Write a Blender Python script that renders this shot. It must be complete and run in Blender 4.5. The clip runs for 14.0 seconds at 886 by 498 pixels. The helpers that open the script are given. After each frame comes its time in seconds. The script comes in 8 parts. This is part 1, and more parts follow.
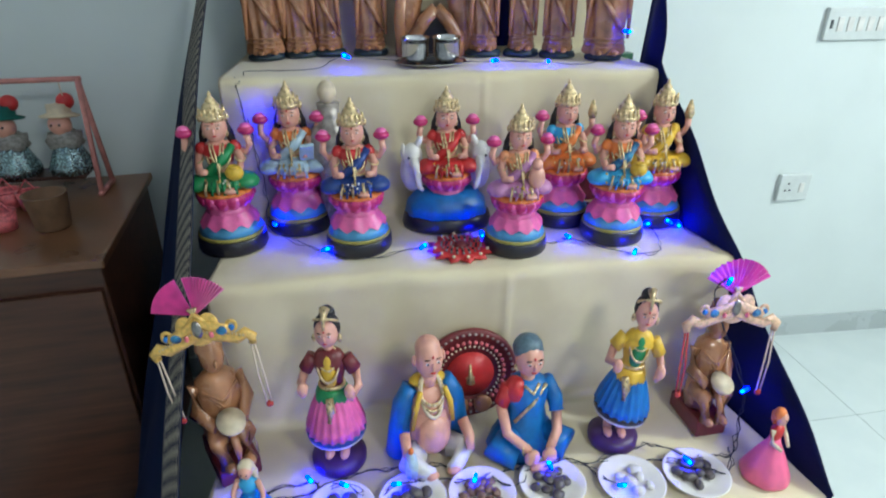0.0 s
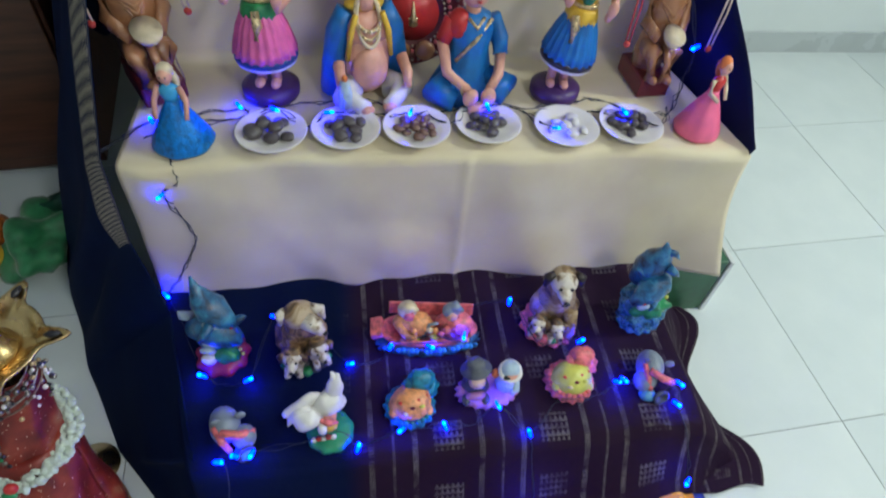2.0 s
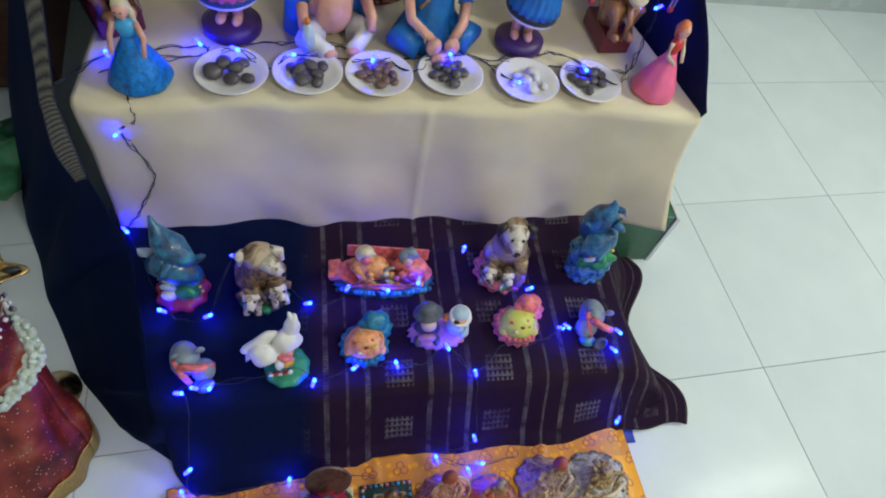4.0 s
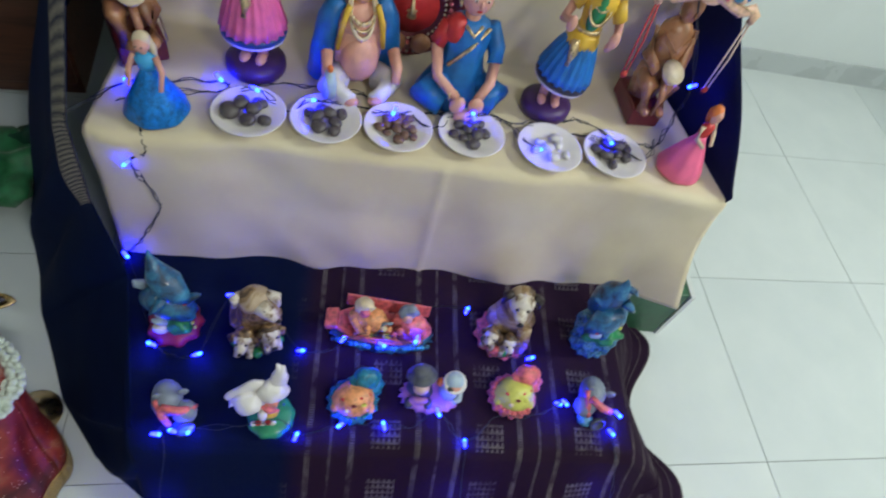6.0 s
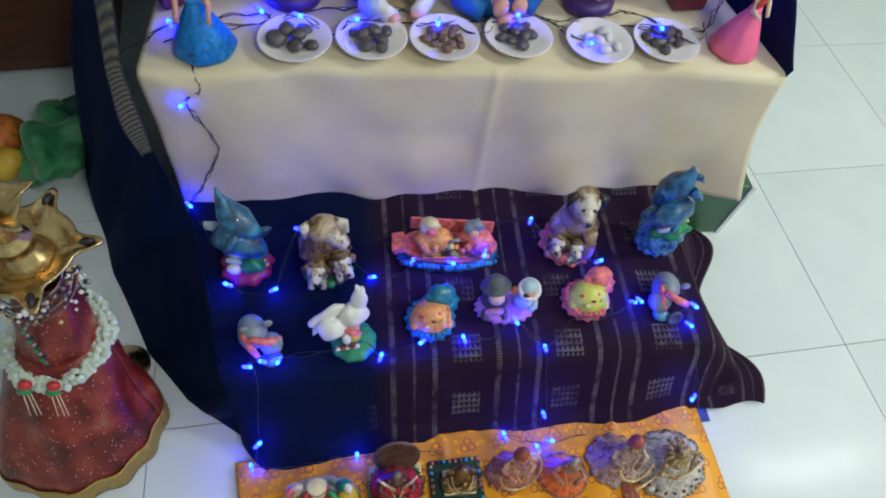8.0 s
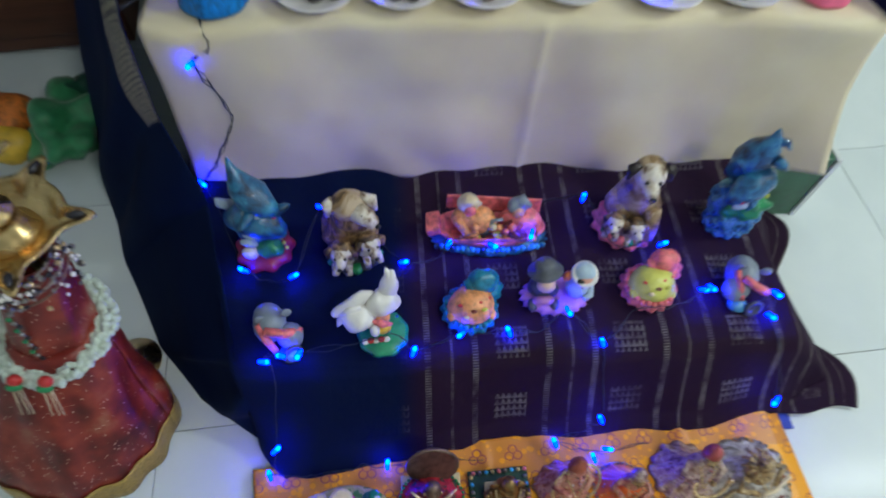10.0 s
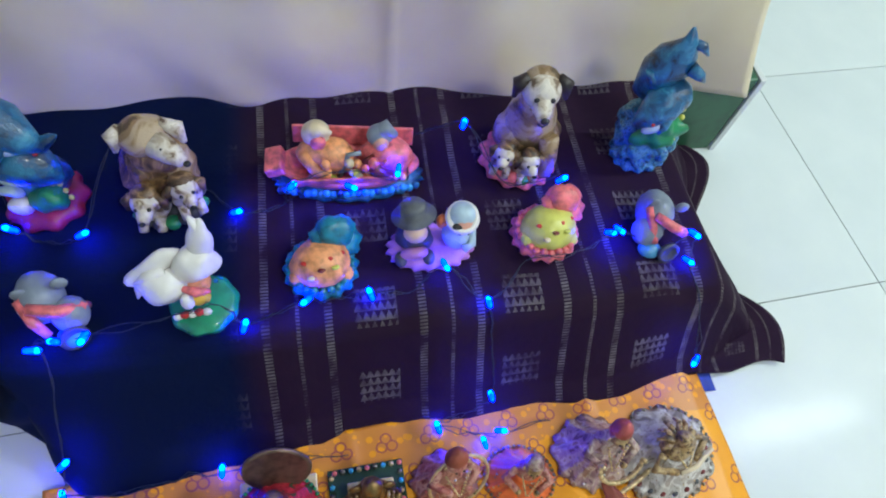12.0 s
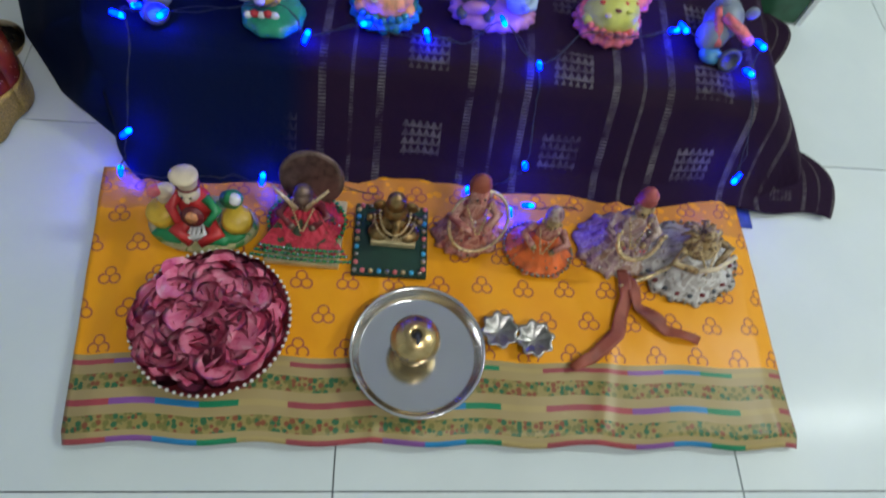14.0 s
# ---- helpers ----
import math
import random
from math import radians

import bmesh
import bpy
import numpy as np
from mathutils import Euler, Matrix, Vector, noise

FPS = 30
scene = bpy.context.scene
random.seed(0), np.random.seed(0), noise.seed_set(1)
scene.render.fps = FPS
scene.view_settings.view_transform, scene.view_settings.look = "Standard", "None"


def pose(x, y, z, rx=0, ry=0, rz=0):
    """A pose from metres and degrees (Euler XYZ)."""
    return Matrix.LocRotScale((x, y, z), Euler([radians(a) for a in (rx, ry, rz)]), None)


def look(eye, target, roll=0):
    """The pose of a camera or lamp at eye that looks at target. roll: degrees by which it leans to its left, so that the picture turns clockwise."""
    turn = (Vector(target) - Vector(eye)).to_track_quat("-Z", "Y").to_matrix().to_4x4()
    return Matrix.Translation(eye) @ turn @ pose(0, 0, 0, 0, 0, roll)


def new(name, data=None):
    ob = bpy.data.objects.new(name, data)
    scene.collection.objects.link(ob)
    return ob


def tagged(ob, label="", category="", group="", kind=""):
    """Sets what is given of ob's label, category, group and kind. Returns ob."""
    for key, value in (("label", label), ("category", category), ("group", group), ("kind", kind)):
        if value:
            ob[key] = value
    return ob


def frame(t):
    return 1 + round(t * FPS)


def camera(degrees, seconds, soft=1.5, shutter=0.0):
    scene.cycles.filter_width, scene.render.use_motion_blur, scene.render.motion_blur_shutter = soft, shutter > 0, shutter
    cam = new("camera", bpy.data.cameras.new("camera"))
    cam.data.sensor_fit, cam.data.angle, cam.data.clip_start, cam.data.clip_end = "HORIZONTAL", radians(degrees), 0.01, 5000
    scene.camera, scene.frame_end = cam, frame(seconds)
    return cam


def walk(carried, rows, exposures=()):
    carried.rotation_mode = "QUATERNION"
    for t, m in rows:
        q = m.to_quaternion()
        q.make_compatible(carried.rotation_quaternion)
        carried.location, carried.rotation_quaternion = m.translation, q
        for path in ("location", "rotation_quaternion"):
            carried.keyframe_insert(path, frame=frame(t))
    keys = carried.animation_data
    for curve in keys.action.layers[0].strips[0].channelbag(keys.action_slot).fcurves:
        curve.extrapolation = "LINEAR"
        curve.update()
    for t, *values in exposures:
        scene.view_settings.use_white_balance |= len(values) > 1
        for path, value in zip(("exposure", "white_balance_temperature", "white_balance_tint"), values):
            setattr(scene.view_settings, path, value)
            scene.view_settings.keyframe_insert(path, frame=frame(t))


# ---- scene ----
cam = camera(72.0, 14.0, soft=1.9, shutter=0.5)
PATH = [
    (0, (-0.145, 0.233, 1.687), (0.051, 2.006, 0.783), -0.2),
    (0.5, (-0.136, 0.235, 1.631), (0.043, 1.965, 0.644), -0.4),
    (1, (-0.103, 0.219, 1.572), (0.157, 1.788, 0.36), 3.0),
    (1.5, (-0.115, 0.164, 1.492), (0.07, 1.532, 0.045), 3.7),
    (2, (-0.102, 0.114, 1.44), (0.185, 1.389, -0.073), 7.2),
    (2.5, (-0.122, 0.103, 1.446), (0.16, 1.252, -0.166), 8.1),
    (3, (-0.146, 0.092, 1.457), (0.167, 1.185, -0.189), 11.3),
    (3.2, (-0.11, 0.084, 1.475), (0.233, 1.163, -0.174), 12.7),
    (5.3, (-0.06, 0.233, 1.531), (0.345, 1.342, -0.084), 21.0),
    (5.5, (-0.034, 0.246, 1.552), (0.38, 1.331, -0.077), 23.5),
    (6, (-0.059, 0.217, 1.526), (0.278, 1.35, -0.087), 18.7),
    (6.5, (-0.071, 0.157, 1.485), (0.189, 1.268, -0.158), 11.0),
    (7, (-0.1, 0.124, 1.458), (0.147, 1.182, -0.221), 8.9),
    (9.3, (-0.163, 0.127, 1.441), (0.129, 1.171, -0.24), 12.1),
    (9.5, (-0.137, 0.116, 1.442), (0.099, 1.172, -0.24), 9.5),
    (10, (-0.142, 0.178, 1.281), (0.019, 1.238, -0.407), 5.1),
    (10.5, (-0.076, 0.275, 1.008), (0.085, 1.294, -0.705), 4.5),
    (11, (-0.028, 0.241, 1.008), (0.169, 1.285, -0.686), 7.3),
    (11.5, (0.003, 0.247, 1.032), (0.251, 1.286, -0.659), 9.2),
    (12, (0.023, 0.26, 1.054), (0.377, 1.209, -0.671), 13.0),
    (12.5, (0.002, 0.215, 1.015), (0.323, 1.143, -0.728), 13.4),
    (13, (0.027, 0.069, 0.963), (0.285, 0.907, -0.834), 15.3),
    (13.5, (0.045, -0.097, 0.883), (0.218, 0.75, -0.921), 13.2),
    (14, (0.053, -0.081, 0.91), (0.212, 0.836, -0.861), 14.1),
]
EXPOSURES = [
    (0, -0.03, 6100, 8), (0.5, -0.18, 6350, 9), (1, -0.34, 6300, 9), (2, -0.39, 6400, 9), (3, -0.46, 6600, 9),
    (5.5, -0.48, 6700, 10), (6, -0.44, 6650, 10), (6.5, -0.38, 6600, 9), (9.5, -0.42, 6550, 9), (10, -0.5, 6300, 8),
    (10.5, 0.2, 5750, 2), (11, 0.28, 5750, 2), (11.5, 0.1, 5850, 3), (12, -0.2, 6200, 8), (12.5, -0.35, 6250, 10),
    (13, -0.42, 6250, 10), (14, -0.56, 6350, 10),
]
walk(cam, [(t, look(eye, target, roll)) for t, eye, target, roll in PATH], EXPOSURES)

# ---- light ----
world = bpy.data.worlds.new("world")
scene.world = world
world.use_nodes = True
world.node_tree.nodes["Background"].inputs[0].default_value = (0.55, 0.62, 0.7, 1)
world.node_tree.nodes["Background"].inputs[1].default_value = 0.05


def area(name, m, sx, sy, power, color):
    d = bpy.data.lights.new(name, "AREA")
    d.shape, d.size, d.size_y, d.energy, d.color = "RECTANGLE", sx, sy, power, color
    ob = new(name, d)
    ob.matrix_world = m
    return ob


TUBE = (2.72, 0.75, 2.2)
area("tube_glow", look(TUBE, (0.2, 0.9, 0.3)), 0.08, 1.15, 85, (0.91, 1.0, 0.94))
# added fill lamp under the ceiling; no source is known there
area("fill_panel_glow", look((0.9, -0.9, 2.74), (0.9, -0.9, 0)), 0.4, 0.4, 36, (0.97, 0.98, 0.94))

# ---- materials ----


def nodes_of(name):
    m = bpy.data.materials.new(name)
    m.use_nodes = True
    return m, m.node_tree.nodes, m.node_tree.links, m.node_tree.nodes["Principled BSDF"]


def ramp(ns, stops, interp="LINEAR"):
    r = ns.new("ShaderNodeValToRGB")
    r.color_ramp.interpolation = interp
    while len(r.color_ramp.elements) < len(stops):
        r.color_ramp.elements.new(0.5)
    for e, (p, c) in zip(r.color_ramp.elements, stops):
        e.position, e.color = p, (*c, 1)
    return r


def shade(c, f):
    return tuple(min(1.0, max(0.0, v * f)) for v in c)


MATS = {}


def paint(name, col, rough=0.4, metal=0.0, var=0.25, scale=35.0, bump=0.15, fine=260.0, coat=0.0, sheen=0.0):
    """A painted, cloth or metal surface with blotches and fine grain."""
    if name in MATS:
        return MATS[name]
    m, ns, ln, b = nodes_of(name)
    tc = ns.new("ShaderNodeTexCoord")
    n1, n2 = ns.new("ShaderNodeTexNoise"), ns.new("ShaderNodeTexNoise")
    n1.inputs["Scale"].default_value, n1.inputs["Detail"].default_value = scale, 4
    n2.inputs["Scale"].default_value, n2.inputs["Detail"].default_value = fine, 3
    ln.new(tc.outputs["Object"], n1.inputs["Vector"])
    ln.new(tc.outputs["Object"], n2.inputs["Vector"])
    r = ramp(ns, [(0.3, shade(col, 1 - var)), (0.55, col), (0.8, shade(col, 1 + var * 0.6))])
    ln.new(n1.outputs["Fac"], r.inputs["Fac"])
    ln.new(r.outputs["Color"], b.inputs["Base Color"])
    bp = ns.new("ShaderNodeBump")
    bp.inputs["Strength"].default_value, bp.inputs["Distance"].default_value = bump, 0.002
    ln.new(n2.outputs["Fac"], bp.inputs["Height"])
    ln.new(bp.outputs["Normal"], b.inputs["Normal"])
    rr = ns.new("ShaderNodeMapRange")
    rr.inputs["To Min"].default_value, rr.inputs["To Max"].default_value = max(0.03, rough - 0.1), min(1, rough + 0.12)
    ln.new(n1.outputs["Fac"], rr.inputs["Value"])
    ln.new(rr.outputs["Result"], b.inputs["Roughness"])
    b.inputs["Metallic"].default_value = metal
    b.inputs["Coat Weight"].default_value = coat
    b.inputs["Sheen Weight"].default_value = sheen
    MATS[name] = m
    return m


def mottle(name, cols, scale, rough=0.4, coat=0.2, bump=0.4, detail=5, sharp=0.06):
    """Hand-painted patches of several colours, one running into the next."""
    if name in MATS:
        return MATS[name]
    m, ns, ln, b = nodes_of(name)
    tc = ns.new("ShaderNodeTexCoord")
    n1, n2 = ns.new("ShaderNodeTexNoise"), ns.new("ShaderNodeTexNoise")
    n1.inputs["Scale"].default_value, n1.inputs["Detail"].default_value = scale, detail
    n2.inputs["Scale"].default_value, n2.inputs["Detail"].default_value = 240, 4
    n1.inputs["Distortion"].default_value = 0.6
    ln.new(tc.outputs["Object"], n1.inputs["Vector"])
    ln.new(tc.outputs["Object"], n2.inputs["Vector"])
    stops, w = [], 0.4 / len(cols)
    for k, c in enumerate(cols):
        lo = 0.3 + k * w
        stops += [(lo + sharp * w, c), (lo + w * (1 - sharp), c)]
    r = ramp(ns, stops)
    ln.new(n1.outputs["Fac"], r.inputs["Fac"])
    ln.new(r.outputs["Color"], b.inputs["Base Color"])
    bp = ns.new("ShaderNodeBump")
    bp.inputs["Strength"].default_value, bp.inputs["Distance"].default_value = bump, 0.003
    h = ns.new("ShaderNodeMath")
    h.operation = "ADD"
    ln.new(n1.outputs["Fac"], h.inputs[0])
    ln.new(n2.outputs["Fac"], h.inputs[1])
    ln.new(h.outputs[0], bp.inputs["Height"])
    ln.new(bp.outputs["Normal"], b.inputs["Normal"])
    b.inputs["Roughness"].default_value = rough
    b.inputs["Coat Weight"].default_value = coat
    MATS[name] = m
    return m


def math_node(ns, ln, op, a, b=0.0, c=None):
    n = ns.new("ShaderNodeMath")
    n.operation = op
    for i, v in enumerate((a, b) if c is None else (a, b, c)):
        if isinstance(v, (int, float)):
            n.inputs[i].default_value = v
        else:
            ln.new(v, n.inputs[i])
    return n.outputs[0]


SKIN = paint("pink_skin_paint", (0.72, 0.36, 0.27), 0.35, coat=0.2, var=0.15)
GOLD = paint("gold_paint", (0.72, 0.55, 0.3), 0.3, 0.6, var=0.5, scale=130, bump=0.7)
BLACK = paint("black_paint", (0.012, 0.012, 0.02), 0.35, coat=0.2)
HAIR = paint("hair_paint", (0.015, 0.012, 0.014), 0.45)
PINK = paint("lotus_pink", (0.75, 0.13, 0.36), 0.35, coat=0.2)
MAGENTA = paint("magenta_paint", (0.5, 0.02, 0.14), 0.35, coat=0.2)
ORANGE = paint("orange_paint", (0.75, 0.2, 0.04), 0.4)
LOTUSBLUE = paint("lotus_blue", (0.08, 0.3, 0.55), 0.4)
YELLOW = paint("yellow_paint", (0.72, 0.45, 0.04), 0.4)
GREEN = paint("green_paint", (0.02, 0.24, 0.08), 0.4)
RED = paint("red_paint", (0.55, 0.03, 0.03), 0.4)
DEEPBLUE = paint("deep_blue_paint", (0.015, 0.05, 0.22), 0.4)
BLUE = paint("blue_paint", (0.01, 0.16, 0.48), 0.4)
SKYBLUE = paint("sky_blue_paint", (0.05, 0.38, 0.7), 0.4)
PALEBLUE = paint("pale_blue_paint", (0.42, 0.55, 0.66), 0.4)
TEAL = mottle("dolphin_blue", [(0.006, 0.03, 0.075), (0.012, 0.085, 0.2), (0.02, 0.15, 0.3), (0.05, 0.25, 0.42)], 34, 0.3, 0.4, 0.5, sharp=0.25)
SEABLUE = mottle("sea_blue_waves", [(0.008, 0.05, 0.1), (0.02, 0.17, 0.3), (0.1, 0.3, 0.42), (0.015, 0.1, 0.2)], 90, 0.35, 0.3, 0.9)
MAROON = paint("maroon_paint", (0.16, 0.02, 0.025), 0.4)
PURPLE = paint("purple_paint", (0.06, 0.02, 0.1), 0.4)
LILAC = paint("lilac_paint", (0.5, 0.22, 0.42), 0.4)
WHITE = paint("white_paint", (0.75, 0.73, 0.7), 0.35, var=0.12)
CREAM = paint("cream_paint", (0.7, 0.58, 0.4), 0.4)
GREYP = paint("grey_paint", (0.22, 0.26, 0.33), 0.4)
DARKGREY = paint("dark_grey_paint", (0.06, 0.065, 0.08), 0.45)
CORAL = paint("coral_pink", (0.8, 0.18, 0.2), 0.4, var=0.5, scale=80)
PEACH = paint("peach_paint", (0.8, 0.33, 0.14), 0.4, var=0.5, scale=80)
LIME = paint("lime_paint", (0.6, 0.6, 0.12), 0.4)
FURBROWN = mottle("dog_brown", [(0.035, 0.02, 0.012), (0.12, 0.065, 0.03), (0.3, 0.18, 0.08), (0.09, 0.05, 0.03)], 42, 0.45, sharp=0.35)
FURWHITE = mottle("dog_white", [(0.16, 0.1, 0.06), (0.5, 0.42, 0.32), (0.68, 0.62, 0.54), (0.6, 0.55, 0.48)], 50, 0.45, sharp=0.3)
WOODFIG = paint("polished_carved_wood", (0.42, 0.19, 0.085), 0.27, var=0.5, scale=16, coat=0.5)
FURTAN = mottle("dog_tan", [(0.1, 0.06, 0.03), (0.27, 0.17, 0.08), (0.44, 0.33, 0.22), (0.3, 0.2, 0.1)], 22, 0.4, sharp=0.2)
FURDARK = paint("dog_dark_ear", (0.03, 0.02, 0.02), 0.45, var=0.5)
TEALFRILL = paint("bright_teal_paint", (0.01, 0.2, 0.32), 0.35, var=0.5, scale=90, coat=0.2, bump=0.4)
FIGBASE = paint("dark_teal_base", (0.012, 0.03, 0.04), 0.45, var=0.4)
DARKWOOD = paint("dark_stained_wood", (0.055, 0.022, 0.015), 0.35, var=0.4, scale=14, coat=0.2)
PLANK = paint("reddish_plank_wood", (0.25, 0.09, 0.05), 0.5, var=0.3, scale=14)
STEEL = paint("stainless_steel", (0.62, 0.62, 0.62), 0.13, 1.0, var=0.05, scale=14, bump=0.015)
BRASS = paint("polished_brass", (0.66, 0.47, 0.22), 0.26, 1.0, var=0.3, scale=25, bump=0.05)
SILVER = paint("dull_silver", (0.34, 0.32, 0.3), 0.32, 1.0, var=0.4, scale=60)
PORCELAIN = paint("glazed_porcelain", (0.78, 0.75, 0.7), 0.12, var=0.06, coat=0.5)
PEBBLE = paint("grey_pebble", (0.1, 0.085, 0.09), 0.3, var=0.5, scale=30)
PEBBLE2 = paint("brown_pebble", (0.2, 0.115, 0.09), 0.3, var=0.4, scale=30)
PEBBLE3 = paint("white_pebble", (0.66, 0.64, 0.62), 0.35, var=0.15, scale=30)
WIRE = paint("dark_green_wire", (0.008, 0.014, 0.035), 0.45)
ROPE = paint("red_cord", (0.5, 0.05, 0.04), 0.7)
ROPEW = paint("cream_cord", (0.6, 0.48, 0.38), 0.7)
FANPINK = paint("pink_tulle", (0.75, 0.06, 0.34), 0.75, sheen=0.4)
FUR = paint("mint_white_fur", (0.62, 0.72, 0.62), 0.95, var=0.25, scale=120, bump=1.0, fine=500, sheen=0.4)
NAVY = paint("navy_silk", (0.005, 0.009, 0.05), 0.8, var=0.3, scale=9, bump=0.25, fine=700)
WALLP = paint("painted_plaster_wall", (0.72, 0.77, 0.76), 0.75, var=0.05, scale=2.5, bump=0.12, fine=120)
SKIRT = paint("grey_skirting_tile", (0.5, 0.54, 0.54), 0.25, var=0.08, scale=4)
CEIL = paint("white_ceiling_paint", (0.8, 0.8, 0.78), 0.85, var=0.04, scale=3)
PLASTICW = paint("white_plastic", (0.66, 0.69, 0.68), 0.35, var=0.05)
GREENSTEEL = paint("green_enamelled_steel", (0.03, 0.12, 0.06), 0.4, var=0.3)
GREENCLOTH = paint("green_satin", (0.02, 0.2, 0.07), 0.5, var=0.5, scale=25, sheen=0.3)
PETAL = mottle("pink_petal", [(0.7, 0.09, 0.2), (0.84, 0.18, 0.31), (0.9, 0.27, 0.4), (0.92, 0.42, 0.52)], 1.3, 0.42, 0.1, 0.2, 3, 0.2)
DARKPETAL = paint("dark_petal", (0.12, 0.012, 0.04), 0.6, var=0.4)
PINKPAINTED = paint("pink_painted_rod", (0.6, 0.25, 0.22), 0.5)
SEQUIN = paint("silver_sequins", (0.3, 0.42, 0.44), 0.25, 0.8, var=0.8, scale=150, bump=1.0, fine=200)
CLAY = paint("brown_clay", (0.2, 0.11, 0.06), 0.7)
BROWNRIB = paint("rust_ribbon", (0.3, 0.07, 0.04), 0.6, var=0.4, scale=30)
SILKGREY = paint("silver_grey_silk", (0.42, 0.37, 0.33), 0.4, 0.3, var=0.5, scale=45)
TARNISH = paint("tarnished_copper_brown", (0.2, 0.13, 0.1), 0.4, 0.6, var=0.5, scale=60)
PALEGOLD = paint("pale_gold_paper", (0.62, 0.5, 0.27), 0.35, 0.3, var=0.3, scale=60)
ORANGESILK = paint("orange_silk", (0.8, 0.16, 0.03), 0.45, var=0.4, scale=40, sheen=0.3)

NAVY.node_tree.nodes["Principled BSDF"].inputs["Specular IOR Level"].default_value = 0.15


def cloth_white():
    m, ns, ln, b = nodes_of("cream_cotton_cloth")
    tc = ns.new("ShaderNodeTexCoord")
    n1, n2, w = ns.new("ShaderNodeTexNoise"), ns.new("ShaderNodeTexNoise"), ns.new("ShaderNodeTexNoise")
    for n, s in ((n1, 5), (n2, 900), (w, 7)):
        n.inputs["Scale"].default_value = s
        n.inputs["Detail"].default_value = 4
        ln.new(tc.outputs["Object"], n.inputs["Vector"])
    w.inputs["Detail"].default_value = 2
    r = ramp(ns, [(0.3, (0.66, 0.56, 0.37)), (0.7, (0.75, 0.665, 0.465))])
    ln.new(n1.outputs["Fac"], r.inputs["Fac"])
    ln.new(r.outputs["Color"], b.inputs["Base Color"])
    s = math_node(ns, ln, "ADD", math_node(ns, ln, "MULTIPLY", n2.outputs["Fac"], 0.12), math_node(ns, ln, "MULTIPLY", w.outputs["Fac"], 1.6))
    bp = ns.new("ShaderNodeBump")
    bp.inputs["Strength"].default_value, bp.inputs["Distance"].default_value = 0.5, 0.009
    ln.new(s, bp.inputs["Height"])
    ln.new(bp.outputs["Normal"], b.inputs["Normal"])
    b.inputs["Roughness"].default_value = 0.85
    b.inputs["Sheen Weight"].default_value = 0.25
    return m


def between(ns, ln, v, lo, hi):
    return math_node(ns, ln, "MULTIPLY", math_node(ns, ln, "GREATER_THAN", v, lo), math_node(ns, ln, "LESS_THAN", v, hi))


def maxed(ns, ln, items):
    out = items[0]
    for i in items[1:]:
        out = math_node(ns, ln, "MAXIMUM", out, i)
    return out


def mix_color(ns, ln, fac, a, b):
    n = ns.new("ShaderNodeMix")
    n.data_type = "RGBA"
    for i, v in ((0, fac), (6, a), (7, b)):
        if isinstance(v, tuple):
            n.inputs[i].default_value = (*v, 1)
        elif isinstance(v, (int, float)):
            n.inputs[i].default_value = v
        else:
            ln.new(v, n.inputs[i])
    return n.outputs[2]


